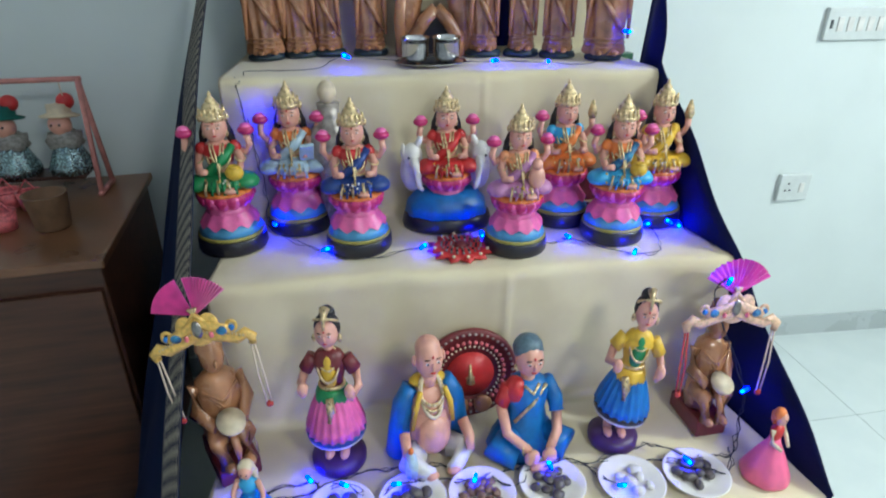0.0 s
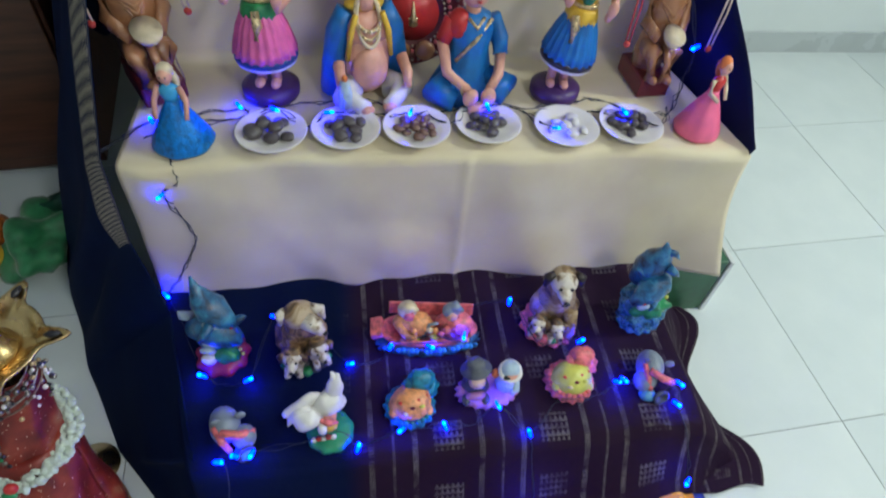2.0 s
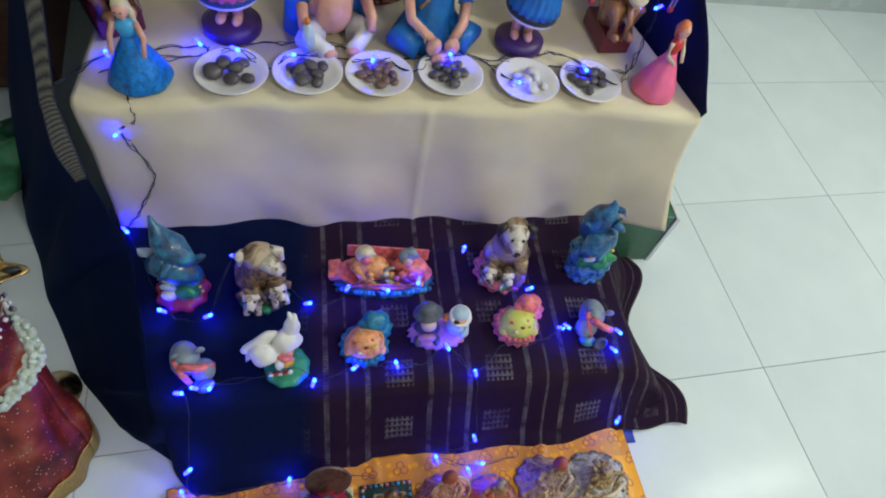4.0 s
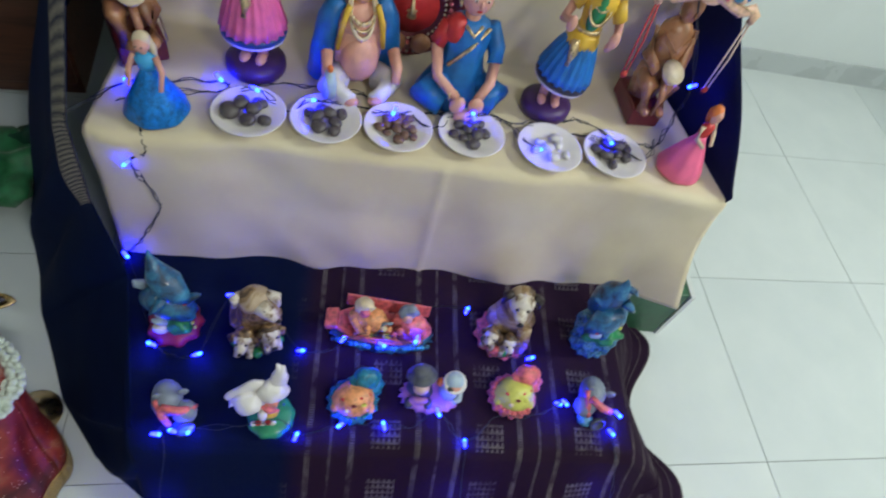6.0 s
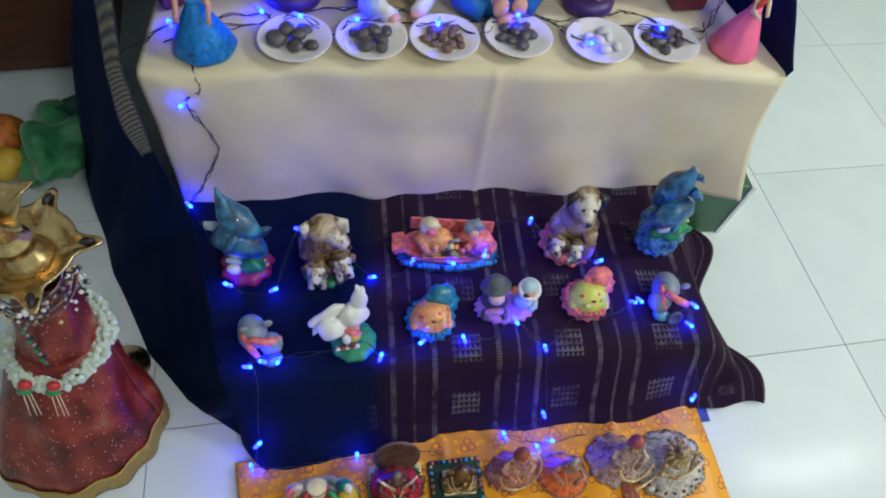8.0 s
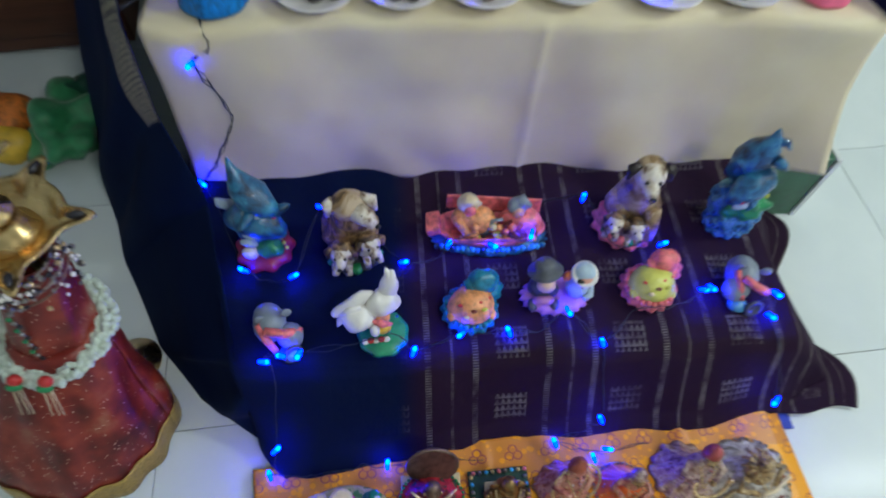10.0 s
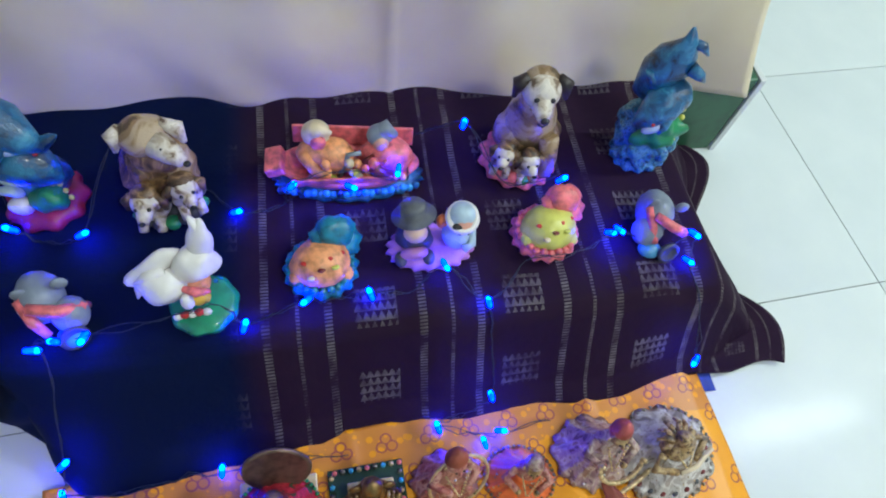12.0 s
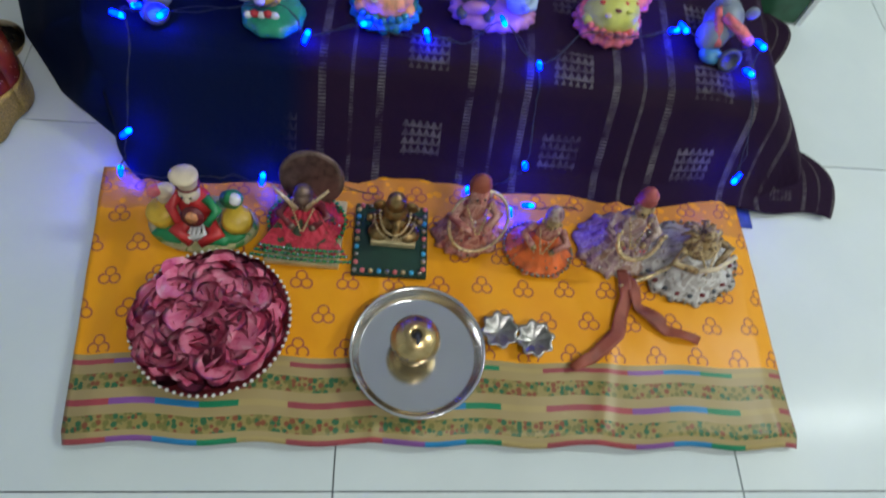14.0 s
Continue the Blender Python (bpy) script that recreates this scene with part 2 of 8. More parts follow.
def cloth_saree():
    """Navy silk that turns aubergine, with woven silver stripes and blocks across its width."""
    m, ns, ln, b = nodes_of("aubergine_striped_silk")
    uv = ns.new("ShaderNodeUVMap")
    sx = ns.new("ShaderNodeSeparateXYZ")
    ln.new(uv.outputs["UV"], sx.inputs[0])
    x, y = sx.outputs[0], sx.outputs[1]
    P = 0.237
    f = math_node(ns, ln, "MULTIPLY", math_node(ns, ln, "FRACT", math_node(ns, ln, "DIVIDE", math_node(ns, ln, "ADD", x, 0.5 * P - 0.08 + 4 * P), P)), P)
    d = math_node(ns, ln, "SUBTRACT", f, 0.5 * P)
    ad = math_node(ns, ln, "ABSOLUTE", d)
    # fine weave
    wy = math_node(ns, ln, "FRACT", math_node(ns, ln, "MULTIPLY", y, 170))
    wx = math_node(ns, ln, "FRACT", math_node(ns, ln, "MULTIPLY", x, 85))
    yy = math_node(ns, ln, "FRACT", math_node(ns, ln, "MULTIPLY", y, 62))
    tri = math_node(ns, ln, "GREATER_THAN", yy, math_node(ns, ln, "MULTIPLY", math_node(ns, ln, "ABSOLUTE", math_node(ns, ln, "SUBTRACT", wx, 0.5)), 1.7))
    seg = math_node(ns, ln, "LESS_THAN", math_node(ns, ln, "FRACT", math_node(ns, ln, "DIVIDE", math_node(ns, ln, "ADD", y, 0.02), 0.155)), 0.42)
    block = math_node(ns, ln, "MULTIPLY", math_node(ns, ln, "MULTIPLY", between(ns, ln, ad, -1, 0.033), math_node(ns, ln, "MULTIPLY", seg, 0.7)), tri)
    dash = math_node(ns, ln, "GREATER_THAN", wy, 0.4)
    s1 = math_node(ns, ln, "MULTIPLY", between(ns, ln, ad, 0.066, 0.078), dash)
    s2 = math_node(ns, ln, "MULTIPLY", between(ns, ln, ad, 0.1155, 0.119), dash)
    pat = maxed(ns, ln, [block, s1, s2])
    soft = ns.new("ShaderNodeMapRange")
    soft.interpolation_type = "SMOOTHSTEP"
    soft.inputs["From Min"].default_value, soft.inputs["From Max"].default_value = -0.15, -0.085
    ln.new(x, soft.inputs["Value"])
    right = soft.outputs["Result"]
    nz = ns.new("ShaderNodeTexNoise")
    nz.inputs["Scale"].default_value, nz.inputs["Detail"].default_value = 45, 5
    ln.new(uv.outputs["UV"], nz.inputs["Vector"])
    nb = ns.new("ShaderNodeTexNoise")
    nb.inputs["Scale"].default_value, nb.inputs["Detail"].default_value = 9, 3
    ln.new(uv.outputs["UV"], nb.inputs["Vector"])
    worn = math_node(ns, ln, "MULTIPLY", math_node(ns, ln, "MULTIPLY", pat, right), math_node(ns, ln, "MINIMUM", math_node(ns, ln, "MAXIMUM", math_node(ns, ln, "SUBTRACT", math_node(ns, ln, "MULTIPLY", math_node(ns, ln, "ADD", nz.outputs["Fac"], nb.outputs["Fac"]), 1.7), 1.32), 0.03), 0.8))
    base = mix_color(ns, ln, right, (0.0015, 0.0065, 0.033), (0.023, 0.009, 0.024))
    base = mix_color(ns, ln, math_node(ns, ln, "MULTIPLY", nz.outputs["Fac"], 0.4), base, (0.007, 0.008, 0.022))
    ln.new(mix_color(ns, ln, worn, base, (0.2, 0.18, 0.17)), b.inputs["Base Color"])
    b.inputs["Roughness"].default_value = 0.75
    b.inputs["Specular IOR Level"].default_value = 0.06
    b.inputs["Sheen Weight"].default_value = 0.0
    bp = ns.new("ShaderNodeBump")
    bp.inputs["Strength"].default_value, bp.inputs["Distance"].default_value = 0.4, 0.003
    ln.new(math_node(ns, ln, "ADD", pat, nz.outputs["Fac"]), bp.inputs["Height"])
    ln.new(bp.outputs["Normal"], b.inputs["Normal"])
    return m


def cloth_drape():
    """Navy silk with a gold-beige woven border along its upper edge (uv: along, down)."""
    m, ns, ln, b = nodes_of("navy_silk_with_border")
    uv = ns.new("ShaderNodeUVMap")
    sx = ns.new("ShaderNodeSeparateXYZ")
    ln.new(uv.outputs["UV"], sx.inputs[0])
    u, v = sx.outputs[0], sx.outputs[1]
    wx = math_node(ns, ln, "FRACT", math_node(ns, ln, "MULTIPLY", u, 70))
    yy = math_node(ns, ln, "FRACT", math_node(ns, ln, "MULTIPLY", v, 80))
    tri = math_node(ns, ln, "GREATER_THAN", yy, math_node(ns, ln, "MULTIPLY", math_node(ns, ln, "ABSOLUTE", math_node(ns, ln, "SUBTRACT", wx, 0.5)), 1.6))
    band = math_node(ns, ln, "MULTIPLY", between(ns, ln, v, 0.012, 0.15), math_node(ns, ln, "MULTIPLY", tri, 0.5))
    line = math_node(ns, ln, "MULTIPLY", math_node(ns, ln, "MAXIMUM", between(ns, ln, v, 0.004, 0.009), between(ns, ln, v, 0.156, 0.16)), 0.35)
    upper = math_node(ns, ln, "LESS_THAN", u, 1.12)
    band, line = math_node(ns, ln, "MULTIPLY", band, upper), math_node(ns, ln, "MULTIPLY", line, upper)
    nz = ns.new("ShaderNodeTexNoise")
    nz.inputs["Scale"].default_value, nz.inputs["Detail"].default_value = 12, 5
    ln.new(uv.outputs["UV"], nz.inputs["Vector"])
    base = mix_color(ns, ln, nz.outputs["Fac"], (0.0015, 0.005, 0.024), (0.003, 0.01, 0.042))
    ln.new(mix_color(ns, ln, maxed(ns, ln, [band, line]), base, (0.5, 0.44, 0.33)), b.inputs["Base Color"])
    b.inputs["Roughness"].default_value = 0.75
    b.inputs["Specular IOR Level"].default_value = 0.06
    b.inputs["Sheen Weight"].default_value = 0.0
    return m


def cloth_yellow():
    """Golden silk with clover prints and a striped woven border on its front side (uv in metres, v from the front edge)."""
    m, ns, ln, b = nodes_of("golden_printed_silk")
    uv = ns.new("ShaderNodeUVMap")
    sx = ns.new("ShaderNodeSeparateXYZ")
    ln.new(uv.outputs["UV"], sx.inputs[0])
    u, v = sx.outputs[0], sx.outputs[1]
    C = 0.068
    row = math_node(ns, ln, "FLOOR", math_node(ns, ln, "DIVIDE", v, C * 0.8))
    off = math_node(ns, ln, "MULTIPLY", math_node(ns, ln, "MODULO", row, 2.0), 0.5)
    fu = math_node(ns, ln, "SUBTRACT", math_node(ns, ln, "FRACT", math_node(ns, ln, "ADD", math_node(ns, ln, "DIVIDE", u, C), off)), 0.5)
    fv = math_node(ns, ln, "MULTIPLY", math_node(ns, ln, "SUBTRACT", math_node(ns, ln, "FRACT", math_node(ns, ln, "DIVIDE", v, C * 0.8)), 0.5), 0.8)
    ds = []
    for ax, ay in ((0, 0.1), (-0.115, -0.08), (0.115, -0.08)):
        dx, dy = math_node(ns, ln, "SUBTRACT", fu, ax), math_node(ns, ln, "SUBTRACT", fv, ay)
        ds.append(math_node(ns, ln, "SQRT", math_node(ns, ln, "ADD", math_node(ns, ln, "MULTIPLY", dx, dx), math_node(ns, ln, "MULTIPLY", dy, dy))))
    near = math_node(ns, ln, "MINIMUM", math_node(ns, ln, "MINIMUM", ds[0], ds[1]), ds[2])
    ring = between(ns, ln, near, 0.095, 0.135)
    ring = math_node(ns, ln, "MULTIPLY", ring, math_node(ns, ln, "GREATER_THAN", v, 0.125))
    nz = ns.new("ShaderNodeTexNoise")
    nz.inputs["Scale"].default_value, nz.inputs["Detail"].default_value = 14, 5
    ln.new(uv.outputs["UV"], nz.inputs["Vector"])
    base = mix_color(ns, ln, nz.outputs["Fac"], (0.76, 0.28, 0.003), (0.88, 0.39, 0.007))
    col = mix_color(ns, ln, math_node(ns, ln, "MULTIPLY", ring, 0.85), base, (0.3, 0.05, 0.06))
    # dense prints along the back edge
    vb = ns.new("ShaderNodeTexVoronoi")
    vb.inputs["Scale"].default_value = 60
    ln.new(uv.outputs["UV"], vb.inputs["Vector"])
    back = math_node(ns, ln, "MULTIPLY", math_node(ns, ln, "GREATER_THAN", math_node(ns, ln, "ADD", v, math_node(ns, ln, "MULTIPLY", nz.outputs["Fac"], 0.02)), 0.372), math_node(ns, ln, "GREATER_THAN", vb.outputs["Distance"], 0.33))
    col = mix_color(ns, ln, math_node(ns, ln, "MULTIPLY", back, 0.4), col, (0.3, 0.07, 0.07))
    # woven border: bands across v
    olive = (0.28, 0.22, 0.07)
    tan = (0.36, 0.27, 0.12)
    vine = ns.new("ShaderNodeTexVoronoi")
    vine.inputs["Scale"].default_value = 130
    ln.new(uv.outputs["UV"], vine.inputs["Vector"])
    vr = ramp(ns, [(0.0, (0.03, 0.12, 0.05)), (0.35, (0.22, 0.07, 0.03)), (0.6, (0.16, 0.15, 0.04))], "CONSTANT")
    sp = ns.new("ShaderNodeSeparateColor")
    ln.new(vine.outputs["Color"], sp.inputs[0])
    ln.new(sp.outputs[0], vr.inputs["Fac"])
    dash = ramp(ns, [(0.0, (0.35, 0.06, 0.07)), (0.16, (0.22, 0.08, 0.28)), (0.32, (0.02, 0.2, 0.42)), (0.48, (0.01, 0.2, 0.09)), (0.62, (0.4, 0.3, 0.12)), (0.8, (0.3, 0.06, 0.07))], "CONSTANT")
    ln.new(math_node(ns, ln, "FRACT", math_node(ns, ln, "DIVIDE", u, 0.37)), dash.inputs["Fac"])
    col = mix_color(ns, ln, math_node(ns, ln, "LESS_THAN", v, 0.122), col, tan)
    for lo, hi in ((0.014, 0.036), (0.072, 0.094)):
        col = mix_color(ns, ln, math_node(ns, ln, "MULTIPLY", between(ns, ln, v, lo, hi), math_node(ns, ln, "LESS_THAN", vine.outputs["Distance"], 0.55)), mix_color(ns, ln, between(ns, ln, v, lo, hi), col, olive), vr.outputs["Color"])
    for lo, hi in ((0.0, 0.007), (0.049, 0.058), (0.107, 0.114)):
        col = mix_color(ns, ln, between(ns, ln, v, lo, hi), col, dash.outputs["Color"])
    ln.new(col, b.inputs["Base Color"])
    b.inputs["Roughness"].default_value = 0.4
    b.inputs["Specular IOR Level"].default_value = 0.35
    b.inputs["Sheen Weight"].default_value = 0.0
    bp = ns.new("ShaderNodeBump")
    bp.inputs["Strength"].default_value, bp.inputs["Distance"].default_value = 0.3, 0.004
    ln.new(nz.outputs["Fac"], bp.inputs["Height"])
    ln.new(bp.outputs["Normal"], b.inputs["Normal"])
    return m


def tulle_red():
    m, ns, ln, b = nodes_of("red_glitter_brocade")
    tc = ns.new("ShaderNodeTexCoord")
    n = ns.new("ShaderNodeTexNoise")
    n.inputs["Scale"].default_value, n.inputs["Detail"].default_value = 18, 6
    v = ns.new("ShaderNodeTexVoronoi")
    v.inputs["Scale"].default_value = 110
    for k in (n, v):
        ln.new(tc.outputs["Object"], k.inputs["Vector"])
    r = ramp(ns, [(0.3, (0.05, 0.004, 0.003)), (0.48, (0.16, 0.014, 0.009)), (0.6, (0.24, 0.03, 0.016)), (0.72, (0.3, 0.11, 0.06))])
    ln.new(n.outputs["Fac"], r.inputs["Fac"])
    spot = math_node(ns, ln, "LESS_THAN", v.outputs["Distance"], 0.13)
    ln.new(mix_color(ns, ln, spot, r.outputs["Color"], (0.8, 0.65, 0.5)), b.inputs["Base Color"])
    ln.new(math_node(ns, ln, "MULTIPLY", spot, 0.8), b.inputs["Metallic"])
    b.inputs["Roughness"].default_value = 0.4
    return m


def wood_grain():
    m, ns, ln, b = nodes_of("dark_veneer_wood")
    tc = ns.new("ShaderNodeTexCoord")
    mp = ns.new("ShaderNodeMapping")
    mp.inputs["Scale"].default_value = (1.5, 14, 14)
    n = ns.new("ShaderNodeTexNoise")
    n.inputs["Scale"].default_value, n.inputs["Detail"].default_value = 3, 8
    ln.new(tc.outputs["Object"], mp.inputs[0])
    ln.new(mp.outputs[0], n.inputs["Vector"])
    r = ramp(ns, [(0.3, (0.05, 0.02, 0.012)), (0.6, (0.09, 0.034, 0.018)), (0.8, (0.12, 0.048, 0.025))])
    ln.new(n.outputs["Fac"], r.inputs["Fac"])
    ln.new(r.outputs["Color"], b.inputs["Base Color"])
    b.inputs["Roughness"].default_value = 0.4
    return m


def floor_tile():
    m, ns, ln, b = nodes_of("glossy_white_floor_tile")
    tc, oi = ns.new("ShaderNodeTexCoord"), ns.new("ShaderNodeObjectInfo")
    n = ns.new("ShaderNodeTexNoise")
    n.inputs["Scale"].default_value, n.inputs["Detail"].default_value = 6, 6
    ln.new(tc.outputs["Object"], n.inputs["Vector"])
    f = math_node(ns, ln, "ADD", math_node(ns, ln, "MULTIPLY", n.outputs["Fac"], 0.7), math_node(ns, ln, "MULTIPLY", oi.outputs["Random"], 0.3))
    r = ramp(ns, [(0.25, (0.60, 0.66, 0.66)), (0.75, (0.69, 0.74, 0.73))])
    ln.new(f, r.inputs["Fac"])
    ln.new(r.outputs["Color"], b.inputs["Base Color"])
    b.inputs["Roughness"].default_value = 0.16
    b.inputs["Specular IOR Level"].default_value = 0.035
    return m


def emitter(name, col, strength, body=(0.1, 0.2, 0.9)):
    m, ns, ln, b = nodes_of(name)
    b.inputs["Base Color"].default_value = (*body, 1)
    b.inputs["Emission Color"].default_value = (*col, 1)
    b.inputs["Emission Strength"].default_value = strength
    b.inputs["Roughness"].default_value = 0.2
    return m


LED = emitter("lit_blue_led", (0.0002, 0.0014, 1.0), 210)
LEDCORE = emitter("led_hot_core", (0.0003, 0.008, 1.0), 170)
TUBELIT = emitter("lit_tube", (0.93, 1.0, 0.97), 12, (0.9, 0.9, 0.9))
# glowing face of the added fill panel
PANELLIT = emitter("lit_fill_panel", (1.0, 0.97, 0.92), 8, (0.9, 0.9, 0.9))
CLOTHW, SAREE, DRAPE, YCLOTH, REDTULLE, WOODV, TILE = cloth_white(), cloth_saree(), cloth_drape(), cloth_yellow(), tulle_red(), wood_grain(), floor_tile()
GROUT = paint("grey_grout", (0.22, 0.24, 0.25), 0.9, var=0.3)

# ---- mesh helpers ----


class Form:
    """Collects shapes into one mesh with a material for each of them."""

    def __init__(self):
        self.bm, self.mats = bmesh.new(), []

    def _mat(self, verts, mat, smooth=True):
        if mat not in self.mats:
            self.mats.append(mat)
        i = self.mats.index(mat)
        for v in verts:
            for f in v.link_faces:
                f.material_index, f.smooth = i, smooth
        return verts

    def ell(self, c, r, mat, rot=(0, 0, 0), seg=12, rings=8):
        r = (r, r, r) if isinstance(r, (int, float)) else r
        m = pose(*c, *rot) @ Matrix.Diagonal((*r, 1))
        return self._mat(bmesh.ops.create_uvsphere(self.bm, u_segments=seg, v_segments=rings, radius=1, matrix=m)["verts"], mat)

    def box(self, c, s, mat, rot=(0, 0, 0), bevel=0.0):
        m = pose(*c, *rot) @ Matrix.Diagonal((*s, 1))
        vs = bmesh.ops.create_cube(self.bm, size=1, matrix=m)["verts"]
        if bevel:
            es = list({e for v in vs for e in v.link_edges})
            got = bmesh.ops.bevel(self.bm, geom=es, offset=bevel, segments=2, affect="EDGES", profile=0.5)
            vs = list({v for f in got["faces"] for v in f.verts} | {v for v in vs if v.is_valid})
        return self._mat(vs, mat, False)

    def rev(self, prof, mat, c=(0, 0, 0), seg=24, squash=1.0, wave=0.0, lobes=0, tilt=(0, 0, 0)):
        """A turned form: prof is (radius, height) from one end to the other; wave and lobes flute it."""
        m, rings = pose(*c, *tilt), []
        for r, z in prof:
            ring = []
            for k in range(seg):
                a = 2 * math.pi * k / seg
                rr = r * (1 + wave * math.sin(lobes * a))
                ring.append(self.bm.verts.new(m @ Vector((rr * math.cos(a), rr * squash * math.sin(a), z))))
            rings.append(ring)
        for a, b in zip(rings, rings[1:]):
            for k in range(seg):
                self.bm.faces.new((a[k], a[(k + 1) % seg], b[(k + 1) % seg], b[k]))
        for ring, flip in ((rings[0], True), (rings[-1], False)):
            if prof[0 if flip else -1][0] > 1e-5:
                self.bm.faces.new(ring[::-1] if flip else ring)
        return self._mat([v for r in rings for v in r], mat)

    def tube(self, pts, rad, mat, seg=8, closed=False):
        pts = [Vector(p) for p in pts]
        rads = [rad] * len(pts) if isinstance(rad, (int, float)) else rad
        rings = []
        for i, p in enumerate(pts):
            if closed:
                d = pts[(i + 1) % len(pts)] - pts[i - 1]
            else:
                d = pts[min(i + 1, len(pts) - 1)] - pts[max(i - 1, 0)]
            d = d.normalized() if d.length > 1e-9 else Vector((0, 0, 1))
            s = d.cross(Vector((0.13, 0.31, 0.94)))
            s = s.normalized() if s.length > 1e-6 else Vector((1, 0, 0))
            w = d.cross(s)
            rings.append([self.bm.verts.new(p + rads[i] * (s * math.cos(2 * math.pi * k / seg) + w * math.sin(2 * math.pi * k / seg))) for k in range(seg)])
        pairs = list(zip(rings, rings[1:])) + ([(rings[-1], rings[0])] if closed else [])
        for a, b in pairs:
            for k in range(seg):
                self.bm.faces.new((a[k], b[k], b[(k + 1) % seg], a[(k + 1) % seg]))
        if not closed:
            self.bm.faces.new(rings[0])
            self.bm.faces.new(rings[-1][::-1])
        return self._mat([v for r in rings for v in r], mat)

    def ringtube(self, c, r, t, mat, rot=(0, 0, 0), squash=1.0, n=20):
        m = pose(*c, *rot)
        return self.tube([m @ Vector((r * math.cos(2 * math.pi * k / n), r * squash * math.sin(2 * math.pi * k / n), 0)) for k in range(n)], t, mat, 6, True)

    def mesh(self, name):
        bmesh.ops.recalc_face_normals(self.bm, faces=self.bm.faces)
        me = bpy.data.meshes.new(name)
        self.bm.to_mesh(me)
        self.bm.free()
        for m in self.mats:
            me.materials.append(m)
        return me


def thing(name, form, m, label="", category="", group="", kind=""):
    ob = new(name, form.mesh(name))
    ob.matrix_world = m
    return tagged(ob, label, category, group, kind)


def holder(name, m, label="", category="", group="", kind=""):
    ob = new(name)
    ob.empty_display_size = 0.02
    ob.matrix_world = m
    return tagged(ob, label, category, group, kind)


def part(name, form, parent, label="", m=None):
    ob = new(name, form.mesh(name) if isinstance(form, Form) else form)
    ob.parent = parent
    if m is not None:
        ob.matrix_basis = m
    if label:
        ob["label"] = label
    return ob


def sheet(name, nu, nv, fn, mat, thick=0.003, uvfn=None):
    """A cloth from fn(u, v) for u, v in 0..1, with a thickness."""
    verts = [fn(i / nu, j / nv) for j in range(nv + 1) for i in range(nu + 1)]
    faces = [(j * (nu + 1) + i, j * (nu + 1) + i + 1, (j + 1) * (nu + 1) + i + 1, (j + 1) * (nu + 1) + i) for j in range(nv) for i in range(nu)]
    me = bpy.data.meshes.new(name)
    me.from_pydata(verts, [], faces)
    uvl = me.uv_layers.new(name="UVMap")
    for loop in me.loops:
        j, i = divmod(loop.vertex_index, nu + 1)
        uvl.data[loop.index].uv = uvfn(i / nu, j / nv) if uvfn else (i / nu, j / nv)
    me.polygons.foreach_set("use_smooth", [True] * len(me.polygons))
    me.materials.append(mat)
    ob = new(name, me)
    if thick:
        md = ob.modifiers.new("thickness", "SOLIDIFY")
        md.thickness, md.offset = thick, -1
    return ob


def wob(x, y, z, s=6.0, a=0.006):
    return a * noise.noise(Vector((x * s, y * s, z * s)))


def lerp_path(pts, t):
    """The point at fraction t along a polyline, by its length."""
    ls = [math.dist(a, b) for a, b in zip(pts, pts[1:])]
    d = t * sum(ls)
    for a, b, l in zip(pts, pts[1:], ls):
        if d <= l or b is pts[-1]:
            k = min(1.0, d / l)
            return tuple(p + (q - p) * k for p, q in zip(a, b))
        d -= l

# ---- room ----
XL, XR, YF, YB, ZC = -2.3, 2.8, -2.6, 2.46, 2.8


def slab(name, c, s, mat, label, category):
    f = Form()
    f.box(c, s, mat)
    return thing(name, f, Matrix(), label, category, "", "structure")


slab("wall_north", (0.25, YB + 0.06, 1.4), (XR - XL + 0.24, 0.12, 2.8), WALLP, "pale blue-green painted plaster wall behind the display", "wall")
slab("wall_south", (0.25, YF - 0.06, 1.4), (XR - XL + 0.24, 0.12, 2.8), WALLP, "pale painted plaster wall", "wall")
slab("wall_west", (XL - 0.06, (YF + YB) / 2, 1.4), (0.12, YB - YF - 0.004, 2.8), WALLP, "pale painted plaster wall", "wall")
slab("wall_east", (XR + 0.06, (YF + YB) / 2, 1.4), (0.12, YB - YF - 0.004, 2.8), WALLP, "pale painted plaster wall with a tube light", "wall")
slab("ceiling", (0.25, (YF + YB) / 2, ZC + 0.06), (XR - XL + 0.24, YB - YF + 0.24, 0.12), CEIL, "plain white painted ceiling", "ceiling")
slab("baseboard", (0.25, YB - 0.006, 0.05), (XR - XL - 0.01, 0.012, 0.1), SKIRT, "grey tile skirting along the wall foot", "skirting")
floor = slab("floor", (0.25, (YF + YB) / 2, -0.06), (XR - XL + 0.24, YB - YF + 0.24, 0.112), GROUT, "glossy white square floor tiles with thin grey joints", "floor")

f = Form()
f.box((0, 0, 0), (0.06, 1.24, 0.05), PLASTICW, bevel=0.006)
lamp = thing("tube_light", f, pose(XR - 0.03, TUBE[1], TUBE[2]), "lit white fluorescent tube light on the wall", "tube light")
f = Form()
f.tube([(-0.045, -0.58, 0), (-0.045, 0, 0), (-0.045, 0.58, 0)], 0.014, TUBELIT, 10)
part("tube", f, lamp, "glowing white tube")
# unseen panel body that goes with the added fill lamp
f = Form()
f.box((0, 0, 0), (0.46, 0.46, 0.03), PLASTICW, bevel=0.006)
panel = thing("ceiling_light", f, pose(0.9, -0.9, ZC - 0.016), "square white fill panel added under the ceiling", "ceiling light")
f = Form()
f.box((0, 0, -0.018), (0.4, 0.4, 0.006), PANELLIT)
part("diffuser", f, panel)


